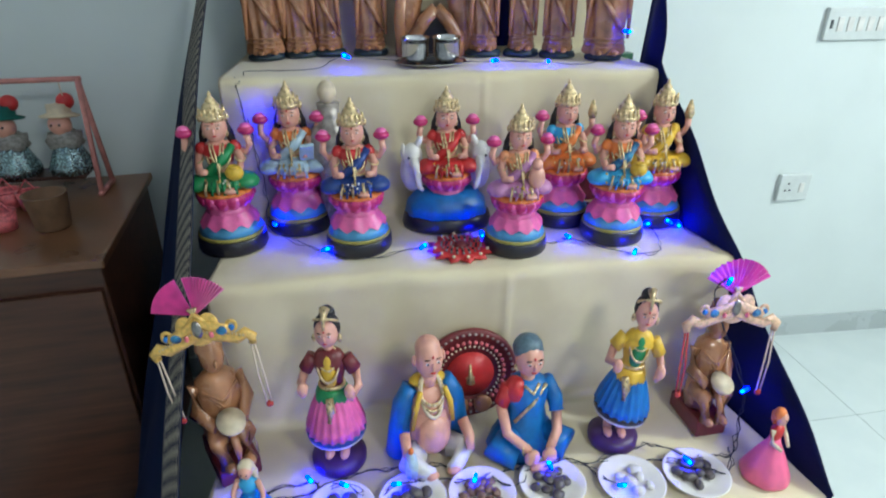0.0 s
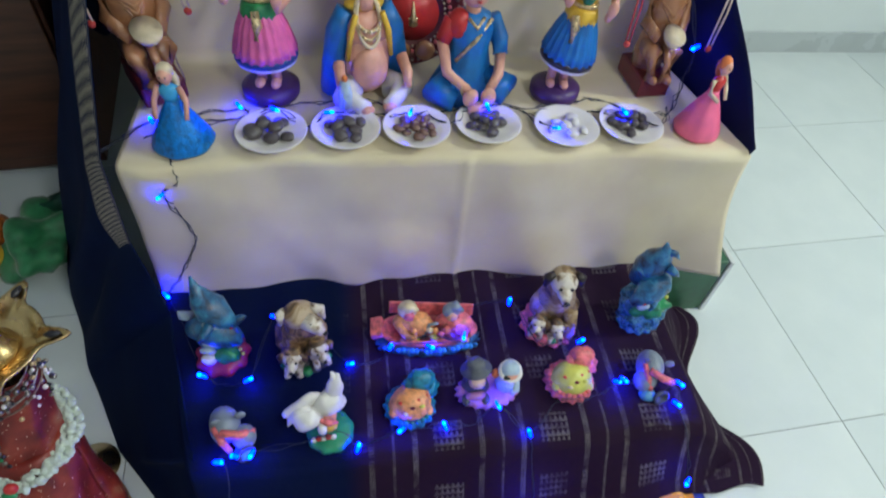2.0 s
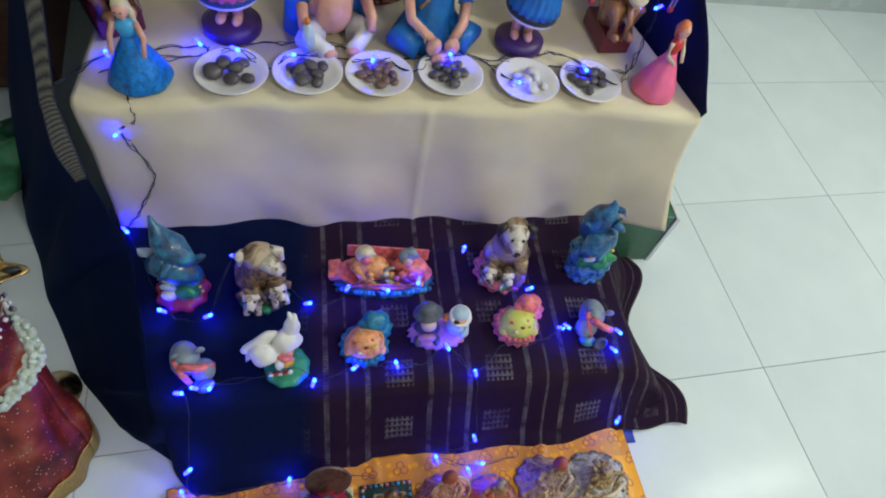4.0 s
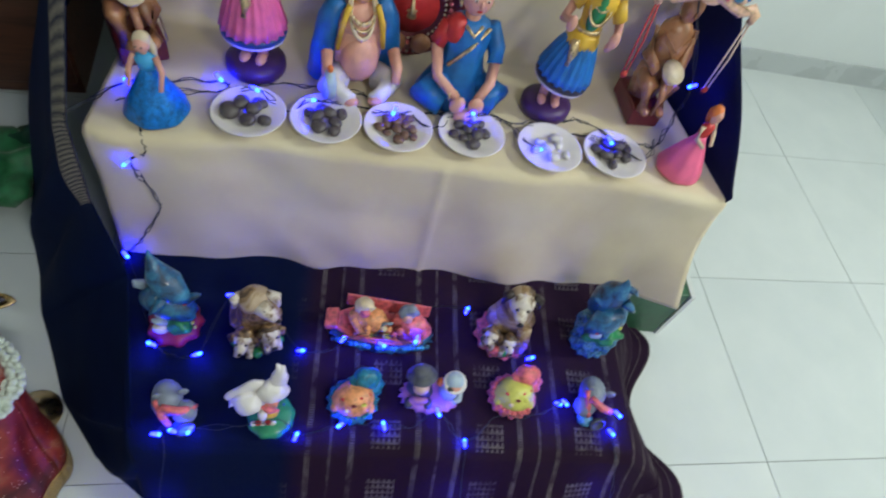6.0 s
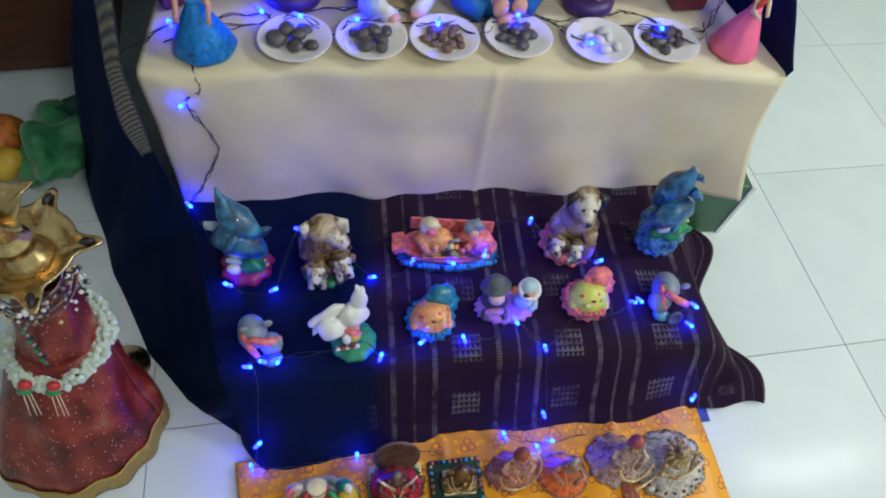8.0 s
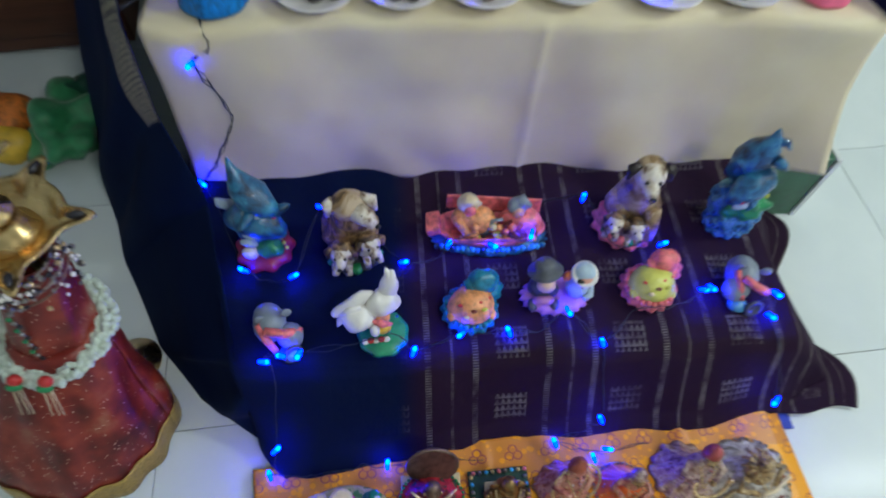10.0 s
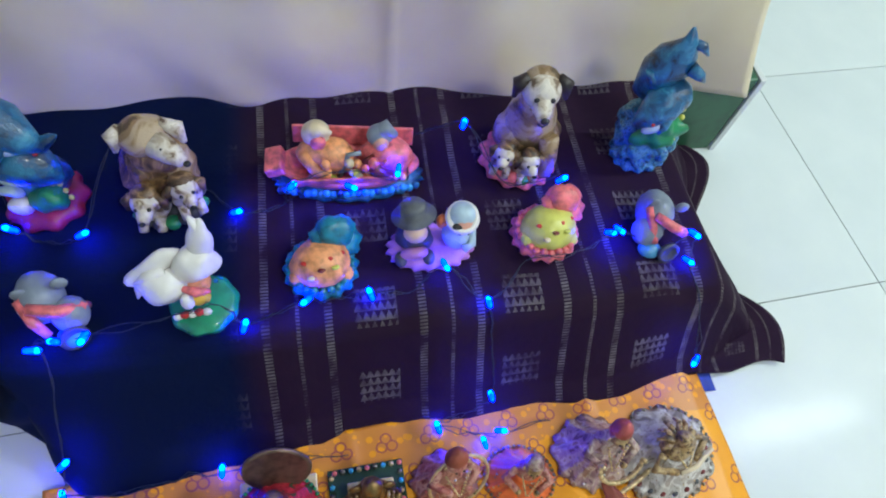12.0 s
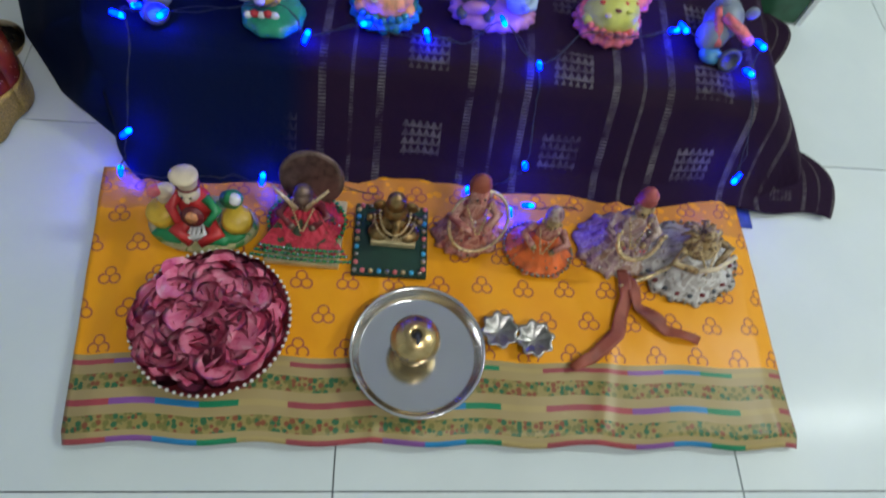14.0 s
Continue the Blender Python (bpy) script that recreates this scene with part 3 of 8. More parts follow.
def wall_plate(name, x, z, w, h, label, parts):
    f = Form()
    f.box((0, 0, 0), (w, 0.02, h), PLASTICW, bevel=0.004)
    ob = thing(name, f, pose(x, YB - 0.01, z), label, "switch")
    for n, px, pz, pw, ph, mt in parts:
        g = Form()
        g.box((px, -0.011, pz), (pw, 0.006, ph), mt, bevel=0.001)
        part(n, g, ob)
    return ob


# pin holes are black blocks that stand for the shade in them
wall_plate("wall_socket", 1.575, 0.76, 0.135, 0.115, "white plastic wall socket with a rocker switch", [("pin_hole", -0.03, 0.02, 0.007, 0.007, BLACK), ("pin_hole", -0.04, -0.01, 0.007, 0.007, BLACK), ("pin_hole", -0.02, -0.01, 0.007, 0.007, BLACK), ("rocker", 0.03, 0, 0.02, 0.04, WHITE)])
wall_plate("switch_panel", 1.66, 1.405, 0.27, 0.115, "white plastic wall panel with several rocker switches", [("rocker", -0.08 + 0.04 * k, 0, 0.024, 0.05, WHITE) for k in range(5)] + [("indicator", -0.115, 0, 0.008, 0.03, DARKGREY)])

# ---- the stepped stand ----
S1, S2, S3, S4 = 0.19, 0.585, 0.985, 1.375
XLEFT = lambda y: -0.565 + 0.03 * max(0.0, y - 1.0)
XRIGHT = lambda y: 0.81 - 0.235 * max(0.0, y - 1.09)

PROFILE = [(1.065, 0.2), (1.083, 0.4), (1.085, 0.57), (1.095, 0.583), (1.12, S2), (1.46, S2), (1.476, S2 + 0.01), (1.48, 0.75), (1.475, 0.965), (1.485, 0.983), (1.51, S3), (1.84, S3), (1.856, S3 + 0.01), (1.86, 1.2), (1.855, 1.355), (1.865, 1.373), (1.89, S4), (2.22, S4), (2.236, S4 + 0.01), (2.24, 1.6), (2.235, 1.74), (2.245, 1.758), (2.27, 1.76), (2.42, 1.76)]


def stair_cloth(u, v):
    y, z = lerp_path(PROFILE, v)
    x0, x1 = XLEFT(y), XRIGHT(y)
    x = x0 + (x1 - x0) * u
    hang = max(0.0, (0.57 - z) / 0.37) if z < 0.57 else 0.0
    y += wob(x, 0.2 * y, 0.2 * z, 4.0, 0.022) + wob(x, y, z, 9, 0.006)
    z += wob(x, y, z, 7.0, 0.004)
    y += hang * (0.004 * math.sin(x * 9) + 0.003 * math.sin(x * 27 + 1) - 0.004)
    z += hang * (0.004 * math.sin(x * 3 + 2) - 0.008)
    y -= hang * 0.006 * math.exp(-((x + 0.2 + 0.9 * (z - 0.3)) / 0.05) ** 2)
    y += hang * 0.012 * noise.noise(Vector((x * 4.2 + z * 3.0, z * 2.2, 5.0))) + min(1.0, hang * 3) * 0.004 * noise.noise(Vector((x * 9 - z * 7, z * 5, 2.0)))
    if u > 0.9:
        k = (u - 0.9) / 0.1 * hang
        x, y, z = x + 0.05 * k * k, y - 0.05 * k * k, z + 0.03 * k
    y -= 0.004 * math.exp(-((x - 0.15) / 0.008) ** 2)
    return (x, y, z)


ob = sheet("step_cloth", 150, 190, stair_cloth, CLOTHW, 0.003)
tagged(ob, "cream cotton cloth draped over the steps of the stand", "cloth")


def stand():
    ob = holder("stepped_stand", Matrix(), "green enamelled steel step stand under the cloths", "stand")
    for k, (y0, y1, z) in enumerate(((0.63, 1.06, S1 - 0.012), (1.1, 1.47, S2 - 0.012), (1.49, 1.85, S3 - 0.012), (1.87, 2.23, S4 - 0.012))):
        f = Form()
        y0 += 0.02 if k else 0.03
        f.box((0.08, (y0 + y1) / 2, z - 0.02), (1.02 if k == 0 else 1.12, y1 - y0, 0.012), GREENSTEEL)
        part("shelf", f, ob)
    for x in (-0.5, 0.745):
        f = Form()
        f.box((x, 1.13, 0.28), (0.035, 0.035, 0.56), PLASTICW if x > 0 else GREENSTEEL)
        part("leg", f, ob, "white front leg" if x > 0 else "")
        f = Form()
        f.box((x - (0.01 if x > 0 else -0.01), 1.31, 0.28), (0.01, 0.3, 0.56), GREENSTEEL)
        part("side_panel", f, ob)
        f = Form()
        f.box((x * 0.9, 2.2, 0.68), (0.035, 0.035, 1.36), GREENSTEEL)
        part("leg", f, ob)
    return ob


stand()

# blue side cloths from nosing to nosing
TOP = [(-0.53, 2.27, 1.9), (-0.555, 1.83, 1.46), (-0.566, 1.455, 1.04), (-0.578, 1.065, 0.61), (-0.572, 1.04, 0.42), (-0.53, 0.98, 0.215), (-0.44, 0.64, 0.192), (-0.425, 0.59, 0.14), (-0.4, 0.545, 0.06)]
FOOT = [(-1.0, 2.4, 0.004), (-0.99, 1.95, 0.004), (-0.97, 1.6, 0.004), (-0.91, 1.3, 0.004), (-0.825, 1.1, 0.004), (-0.77, 0.97, 0.004), (-0.66, 0.755, 0.004), (-0.555, 0.63, 0.004), (-0.425, 0.535, 0.004)]


def on(pts, t):
    k = min(int(t * (len(pts) - 1)), len(pts) - 2)
    r = t * (len(pts) - 1) - k
    r = r * r * (3 - 2 * r) * 0.35 + r * 0.65
    return Vector(pts[k]).lerp(Vector(pts[k + 1]), r)


def left_drape(u, v):
    a, b = on(TOP, u), on(FOOT, u)
    p = a.lerp(b, v)
    p.z = a.z + (b.z - a.z) * v ** 1.35
    p.z -= 0.03 * math.sin(math.pi * v) * a.z * v
    p.x += 0.03 * math.sin(math.pi * v) * math.sin(17 * u * 3.1) * min(1, a.z * 2) * v + 0.008 * noise.noise(Vector((u * 9, v * 3, 0)))
    p.y += 0.02 * math.sin(math.pi * v) * math.sin(u * 40)
    p.z = max(p.z, 0.004)
    return tuple(p)


ob = sheet("side_drape", 110, 40, left_drape, DRAPE, 0.002, lambda u, v: (u * 2.2, v * (1.25 - 0.5 * u)))
tagged(ob, "dark navy silk saree with woven beige border hanging to the floor", "drape")

RTOP = [(0.648, 1.97, 1.8), (0.64, 1.868, 1.392), (0.722, 1.475, 0.998), (0.815, 1.08, 0.598)]
RFOOT = [(0.64, 2.2, 0.3), (0.66, 1.95, 0.3), (0.72, 1.6, 0.3), (0.80, 1.13, 0.42)]
ob = sheet("side_drape", 60, 16, lambda u, v: tuple(on(RTOP, u).lerp(on(RFOOT, u), v) + Vector((0.006 * math.sin(u * 30 + v * 4), 0, 0))), NAVY, 0.003)
tagged(ob, "plain dark navy cloth covering the stand's flank", "drape")

# low step: striped saree
LOWP = [(1.09, 0.215), (1.05, 0.2), (0.9, S1 + 0.002), (0.66, S1), (0.625, 0.183), (0.605, 0.165), (0.575, 0.11), (0.535, 0.05), (0.5, 0.022)]


def low_cloth(u, v):
    x = -0.45 + 1.41 * u
    y, z = lerp_path(LOWP, v)
    if u < 0.12:
        x -= 0.1 * (1 - u / 0.12) * min(1.0, max(0.0, (y - 0.6) / 0.4))
    front = max(0.0, (v - 0.72) / 0.28)
    y += front * (-0.022 + 0.012 * math.sin(x * 7 + 1.2) + 0.006 * math.sin(x * 23)) + front * 0.07 * x
    if x < -0.3:
        k = ((-0.3 - x) / 0.15) ** 2 * front
        y, x = y + 0.075 * k, x + 0.03 * k
    z += wob(x, y, z, 8, 0.006) + 0.002 * math.sin(x * 50 + y * 9) * (1 - front)
    if x < 0.0:
        z += 0.0035 * min(1.0, -x * 4) * noise.noise(Vector((x * 4, y * 26 + x * 6, 1.5)))
    if x > 0.64:
        d = x - 0.64
        drop = max(0.0, d - 0.03)
        x = 0.64 + 0.055 * (1 - math.exp(-d / 0.05)) + 0.6 * drop * (0.68 + 0.3 * math.sin(y * 15 - 1.2))
        z = max(0.012 + 0.02 * math.sin(y * 17) ** 2, z - drop * 0.85)
        y -= 0.12 * drop
    return (x, y, max(z, 0.012))


def low_uv(u, v):
    return (-0.45 + 1.41 * u, v * 0.72)


ob = sheet("saree", 150, 90, low_cloth, SAREE, 0.003, low_uv)
tagged(ob, "navy and aubergine silk saree with silver stripes over the low step", "cloth")

# yellow cloth on the plank
BP = Matrix.Translation((0.15, 0.3, 0)) @ pose(0, 0, 0, 0, 0, 3.2)
f = Form()
f.box((0.0, -0.005, 0.011), (1.0, 0.42, 0.022), PLANK, bevel=0.004)
thing("plank", f, BP, "low reddish wooden plank lying on the floor under the yellow cloth", "plank")


def yellow(u, v):
    w = 0.53 + 0.0 * v
    x = (u - 0.5) * 2 * w - max(0.0, 1 - 2 * u) * 0.045 * v
    y = -0.232 + 0.44 * v
    edge = max(0.0, abs(x) - 0.495) / 0.035
    z = 0.027 + wob(x, y, 0, 9, 0.005) + 0.0022 * math.sin(x * 38 + 9 * y + 3 * math.sin(y * 16)) * noise.noise(Vector((x * 5, y * 5, 3))) + 0.004 * abs(noise.noise(Vector((x * 16 + y * 7, y * 5 - x * 3, 7)))) + 0.004 * math.exp(-((x + 0.115) / 0.008) ** 2) + 0.005 * math.exp(-((x - 0.26 - 0.2 * y) / 0.012) ** 2)
    z -= min(1.0, edge) * 0.012
    if v < 0.04:
        z -= 0.009 * (1 - v / 0.04)
    return (x, y + 0.003 * math.sin(x * 40) * (1 - v), max(z, 0.005))


ob = sheet("altar_cloth", 160, 80, yellow, YCLOTH, 0.0015, lambda u, v: (u * 1.06, v * 0.44))
ob.matrix_world = BP
tagged(ob, "golden yellow silk cloth with clover prints and striped border", "cloth")

# green crate beside the low step
f = Form()
f.box((0.79, 1.1, 0.11), (0.24, 0.1, 0.22), GREENSTEEL, bevel=0.004)
crate = thing("green_crate", f, pose(0, 0, 0.001), "dark green crate with a white edge beside the low step", "crate")
f = Form()
f.box((0.918, 1.1, 0.11), (0.014, 0.11, 0.224), PLASTICW, bevel=0.002)
part("edge", f, crate, "white edge strip")

# blue cloth patch between plank and step
ob = sheet("under_cloth", 20, 6, lambda u, v: (0.45 + 0.25 * u, 0.49 + 0.09 * v, 0.008 + 0.004 * math.sin(u * 11)), paint("blue_cotton", (0.03, 0.06, 0.4), 0.7), 0.002)
tagged(ob, "bright blue cotton cloth edge lying on the floor", "cloth")

# ---- cabinet ----


TOPWOOD = paint("polished_brown_top", (0.19, 0.085, 0.04), 0.3, var=0.3, scale=7, coat=0.2)


def cabinet():
    ob = holder("cabinet", Matrix.Translation((-0.868, 1.72, 0)) @ pose(0, 0, 0, 0, 0, 7) @ Matrix.Translation((0.93, -1.765, 0)), "dark brown wooden cabinet against the wall", "cabinet")
    f = Form()
    f.box((-1.46, 2.12, 0.472), (1.02, 0.64, 0.904), WOODV, bevel=0.004)
    part("body", f, ob)
    f = Form()
    f.box((-1.46, 2.11, 0.937), (1.06, 0.69, 0.026), TOPWOOD, bevel=0.005)
    part("top", f, ob, "polished lighter wooden top")
    for x in (-1.7, -1.2):
        f = Form()
        f.box((x, 1.792, 0.46), (0.48, 0.02, 0.78), WOODV, bevel=0.004)
        d = part("door", f, ob)
        f = Form()
        f.tube([(x + (0.18 if x < -1.5 else -0.18), 1.776, 0.5), (x + (0.18 if x < -1.5 else -0.18), 1.776, 0.6)], 0.006, BRASS)
        part("handle", f, d)
    f = Form()
    f.box((-1.46, 2.13, 0.012), (0.98, 0.6, 0.022), DARKWOOD)
    part("plinth", f, ob)
    return ob


cabinet()

# ---- the dolls of the third step ----


def face(f, z, y, r, skin=SKIN, brow=True):
    f.ell((0, y, z), (r, r * 0.98, r * 1.2), skin, seg=14, rings=10)
    f.ell((0, y - r * 0.98, z - r * 0.1), (r * 0.14, r * 0.16, r * 0.28), skin)
    for s in (-1, 1):
        f.ell((s * r * 0.38, y - r * 0.88, z + r * 0.16), (r * 0.15, r * 0.06, r * 0.06), WHITE, seg=8, rings=6)
        f.ell((s * r * 0.38, y - r * 0.95, z + r * 0.16), (r * 0.07, r * 0.06, r * 0.062), BLACK, seg=8, rings=6)
        if brow:
            f.ell((s * r * 0.4, y - r * 0.87, z + r * 0.4), (r * 0.22, r * 0.08, r * 0.028), HAIR, (0, -s * 8, 0), 8, 6)
    f.ell((0, y - r * 0.87, z - r * 0.5), (r * 0.2, r * 0.13, r * 0.06), RED, seg=8, rings=6)
    f.ell((0, y - r * 0.93, z + r * 0.55), (r * 0.08, r * 0.06, r * 0.1), RED, seg=8, rings=6)


OLIVE = paint("olive_rim_paint", (0.3, 0.27, 0.06), 0.4)


def scallop(f, r0, z0, r1, z1, drop, lobes, mat, seg=80):
    """A ring of pointed petals: the lower edge hangs down in points."""
    low, high = [], []
    for k in range(seg):
        a = 2 * math.pi * k / seg
        tip = 1 - abs(2 * ((k * lobes / seg) % 1) - 1)
        low.append(f.bm.verts.new((r0 * math.cos(a), r0 * math.sin(a), z0 - drop * tip)))
        q = r1 * (1 + 0.05 * tip)
        high.append(f.bm.verts.new((q * math.cos(a), q * math.sin(a), z1)))
    for k in range(seg):
        f.bm.faces.new((low[k], low[(k + 1) % seg], high[(k + 1) % seg], high[k]))
    f._mat(low + high, mat)


def goddess(skirt, blouse, sash, hold, wide=False):
    f = Form()
    if wide:
        f.rev([(0.125, 0), (0.128, 0.012), (0.122, 0.035), (0.116, 0.04)], BLACK, squash=0.72, seg=32)
        f.rev([(0.117, 0.039), (0.11, 0.07), (0.085, 0.1), (0.06, 0.105)], BLUE, squash=0.72, seg=32, wave=0.03, lobes=9)
        for s in (-1, 1):
            f.ell((s * 0.092, 0.03, 0.15), (0.036, 0.045, 0.06), WHITE)
            f.ell((s * 0.094, 0.0, 0.205), (0.028, 0.03, 0.034), WHITE)
            f.tube([(s * 0.09, -0.02, 0.2), (s * 0.085, -0.04, 0.17), (s * 0.08, -0.045, 0.13), (s * 0.07, -0.052, 0.12)], [0.014, 0.011, 0.008, 0.005], WHITE)
            f.tube([(s * 0.085, 0.0, 0.22), (s * 0.075, -0.005, 0.245), (s * 0.07, -0.01, 0.26)], [0.012, 0.009, 0.006], WHITE)
            f.ell((s * 0.118, 0.005, 0.21), (0.008, 0.022, 0.027), WHITE)
            f.ell((s * 0.105, -0.028, 0.205), (0.004, 0.004, 0.004), BLACK)
    else:
        f.rev([(0.083, 0), (0.086, 0.006), (0.085, 0.034), (0.081, 0.039)], BLACK)
        f.rev([(0.0815, 0.038), (0.083, 0.042), (0.08, 0.047)], OLIVE)
        f.rev([(0.0795, 0.046), (0.073, 0.062), (0.06, 0.084)], LOTUSBLUE)
    scallop(f, 0.073, 0.078, 0.052, 0.1, 0.015, 11, PINK)
    f.rev([(0.058, 0.09), (0.05, 0.104), (0.049, 0.118)], PINK, wave=0.02, lobes=10, seg=40)
    scallop(f, 0.056, 0.118, 0.064, 0.132, 0.006, 14, PINK)
    f.rev([(0.05, 0.114), (0.06, 0.12), (0.069, 0.136), (0.066, 0.15)], MAGENTA, wave=0.045, lobes=14, seg=56)
    for k in range(14):
        a = 2 * math.pi * (k + 0.5) / 14
        f.ell((0.0635 * math.cos(a), 0.0635 * math.sin(a), 0.137), (0.006, 0.009, 0.011), PINK if k % 2 else MAGENTA, (0, 0, math.degrees(a)), 8, 6)
    f.rev([(0.066, 0.147), (0.0675, 0.154), (0.05, 0.16)], ORANGE, wave=0.03, lobes=14, seg=56)
    # seated, legs folded
    f.ell((0, -0.008, 0.176), (0.066, 0.056, 0.026), skirt, seg=18)
    for s in (-1, 1):
        f.ell((s * 0.055, -0.02, 0.178), (0.033, 0.034, 0.02), skirt, (0, s * 12, s * -20))
    for k in range(6):
        f.tube([(-0.03 + 0.012 * k, -0.055, 0.192), (-0.034 + 0.0136 * k, -0.066, 0.175), (-0.036 + 0.0144 * k, -0.062, 0.158)], 0.0035, skirt if k % 2 else GOLD, 6)
    f.ell((0.02, -0.06, 0.166), (0.018, 0.012, 0.008), SKIN)
    # body
    f.rev([(0.03, 0.175), (0.026, 0.205), (0.031, 0.235), (0.036, 0.255), (0.028, 0.27), (0.012, 0.277)], SKIN, squash=0.72)
    f.rev([(0.0305, 0.222), (0.035, 0.24), (0.0375, 0.256), (0.03, 0.268)], blouse, squash=0.74)
    f.tube([(0.034, -0.01, 0.264), (0.01, -0.03, 0.236), (-0.024, -0.026, 0.205), (-0.03, -0.01, 0.188)], [0.01, 0.013, 0.013, 0.01], sash)
    f.ringtube((0, -0.012, 0.252), 0.022, 0.0028, GOLD, (55, 0, 0), 1.2)
    f.ringtube((0, -0.014, 0.242), 0.027, 0.0028, GOLD, (62, 0, 0), 1.3)
    f.ringtube((0, 0, 0.2), 0.029, 0.004, GOLD, (0, 0, 0), 0.75)
    # painted gold jewellery and borders
    for k in range(30):
        a, q = random.uniform(math.pi * 1.08, math.pi * 1.92), random.random()
        f.ell((0.066 * math.cos(a) * (1 - 0.2 * q), -0.01 + 0.058 * math.sin(a) * (1 - 0.15 * q), 0.17 + 0.024 * q), random.uniform(0.0018, 0.0034), (GOLD, GOLD, YELLOW, WHITE)[k % 4], seg=6, rings=4)
    for k in range(9):
        a = math.pi * (1.15 + 0.7 * k / 8)
        f.ell((0.026 * math.cos(a), -0.006 + 0.024 * math.sin(a), 0.25 - 0.03 * math.sin(math.pi * k / 8)), 0.003, GOLD, seg=6, rings=4)
    # arms in front and raised arms behind
    for s in (-1, 1):
        f.tube([(s * 0.036, -0.002, 0.258), (s * 0.05, -0.01, 0.228), (s * 0.046, -0.036, 0.208), (s * 0.03, -0.052, 0.214)], [0.012, 0.011, 0.009, 0.008], SKIN)
        f.ell((s * 0.038, 0, 0.256), (0.015, 0.014, 0.017), blouse)
        f.ringtube((s * 0.048, -0.012, 0.232), 0.0125, 0.0025, GOLD, (20, s * 20, 0))
        f.tube([(s * 0.036, 0.008, 0.255), (s * 0.064, 0.008, 0.24), (s * 0.074, -0.004, 0.262), (s * 0.07, -0.008, 0.285)], [0.011, 0.01, 0.0085, 0.008], SKIN)
        if hold != "weapon" or s < 0:
            f.ell((s * 0.07, -0.008, 0.298), (0.02, 0.018, 0.012), MAGENTA)
            f.ell((s * 0.07, -0.008, 0.304), (0.015, 0.013, 0.012), PINK)
        else:
            f.rev([(0.009, 0), (0.013, 0.012), (0.009, 0.03), (0.003, 0.048)], GOLD, (s * 0.07, -0.008, 0.288), 12)
    if hold == "pot":
        f.ell((0.035, -0.052, 0.208), (0.022, 0.02, 0.019), YELLOW)
        f.ringtube((0.035, -0.056, 0.224), 0.009, 0.004, YELLOW)
    elif hold == "book":
        f.box((0.04, -0.05, 0.222), (0.036, 0.012, 0.045), PALEBLUE, (25, 0, 15), 0.003)
    elif hold == "child":
        f.ell((0.035, -0.048, 0.212), (0.022, 0.02, 0.032), SKIN)
        f.ell((0.032, -0.056, 0.25), (0.014, 0.014, 0.015), SKIN)
    # head, hair, crown
    f.rev([(0.011, 0.27), (0.011, 0.29)], SKIN, seg=12)
    face(f, 0.306, -0.004, 0.029)
    f.ell((0, 0.012, 0.304), (0.03, 0.022, 0.034), HAIR)
    for s in (-1, 1):
        f.tube([(s * 0.022, 0.008, 0.315), (s * 0.03, 0.01, 0.29), (s * 0.034, 0.012, 0.262), (s * 0.03, 0.018, 0.235)], [0.008, 0.01, 0.009, 0.005], HAIR)
        f.ell((s * 0.025, -0.006, 0.292), (0.0055, 0.005, 0.009), GOLD)
    f.rev([(0.027, 0.324), (0.031, 0.328), (0.0305, 0.334), (0.028, 0.337), (0.029, 0.34), (0.026, 0.349), (0.02, 0.353), (0.0215, 0.356), (0.017, 0.363), (0.011, 0.367), (0.0125, 0.37), (0.007, 0.377), (0.004, 0.38), (0.005, 0.383), (0.002, 0.391)], GOLD, (0, -0.002, 0), 36, wave=0.035, lobes=12)
    for k in range(7):
        a = math.pi * (1.08 + 0.84 * k / 6)
        f.ell((0.0285 * math.cos(a), -0.002 + 0.0285 * math.sin(a), 0.344), (0.004, 0.004, 0.009 if k % 2 else 0.013), GOLD, seg=8, rings=6)
    for s in (-1, 1):
        f.ell((s * 0.031, -0.002, 0.33), (0.006, 0.005, 0.01), GOLD, seg=8, rings=6)
        f.tube([(s * 0.016, -0.02, 0.272), (s * 0.014, -0.031, 0.25), (s * 0.008, -0.034, 0.228), (0, -0.037, 0.212)], 0.0024, GOLD, 6)
        f.tube([(s * 0.01, -0.02, 0.27), (s * 0.004, -0.034, 0.24), (0, -0.045, 0.205), (0, -0.058, 0.186)], 0.0028, GOLD, 6)
    f.ell((0, -0.026, 0.337), (0.006, 0.004, 0.008), RED)
    return f


LAKS = [
    (-0.525, 1.70, 1.0, GREEN, RED, GREEN, "pot", "green skirt and yellow pot"),
    (-0.365, 1.80, 1.0, PALEBLUE, ORANGE, PALEBLUE, "book", "pale blue skirt and book"),
    (-0.203, 1.655, 0.97, DEEPBLUE, RED, DEEPBLUE, "none", "navy skirt and gold sash"),
    (0.191, 1.605, 0.93, LILAC, PEACH, LILAC, "child", "lilac skirt and a child in the arm"),
    (0.35, 1.765, 0.98, ORANGE, SKYBLUE, ORANGE, "weapon", "orange skirt and raised mace"),
    (0.458, 1.64, 0.95, SKYBLUE, ORANGE, TEAL, "pot", "sky blue skirt and yellow pot"),
    (0.6, 1.735, 0.98, YELLOW, YELLOW, YELLOW, "weapon", "yellow skirt and raised mace"),
]
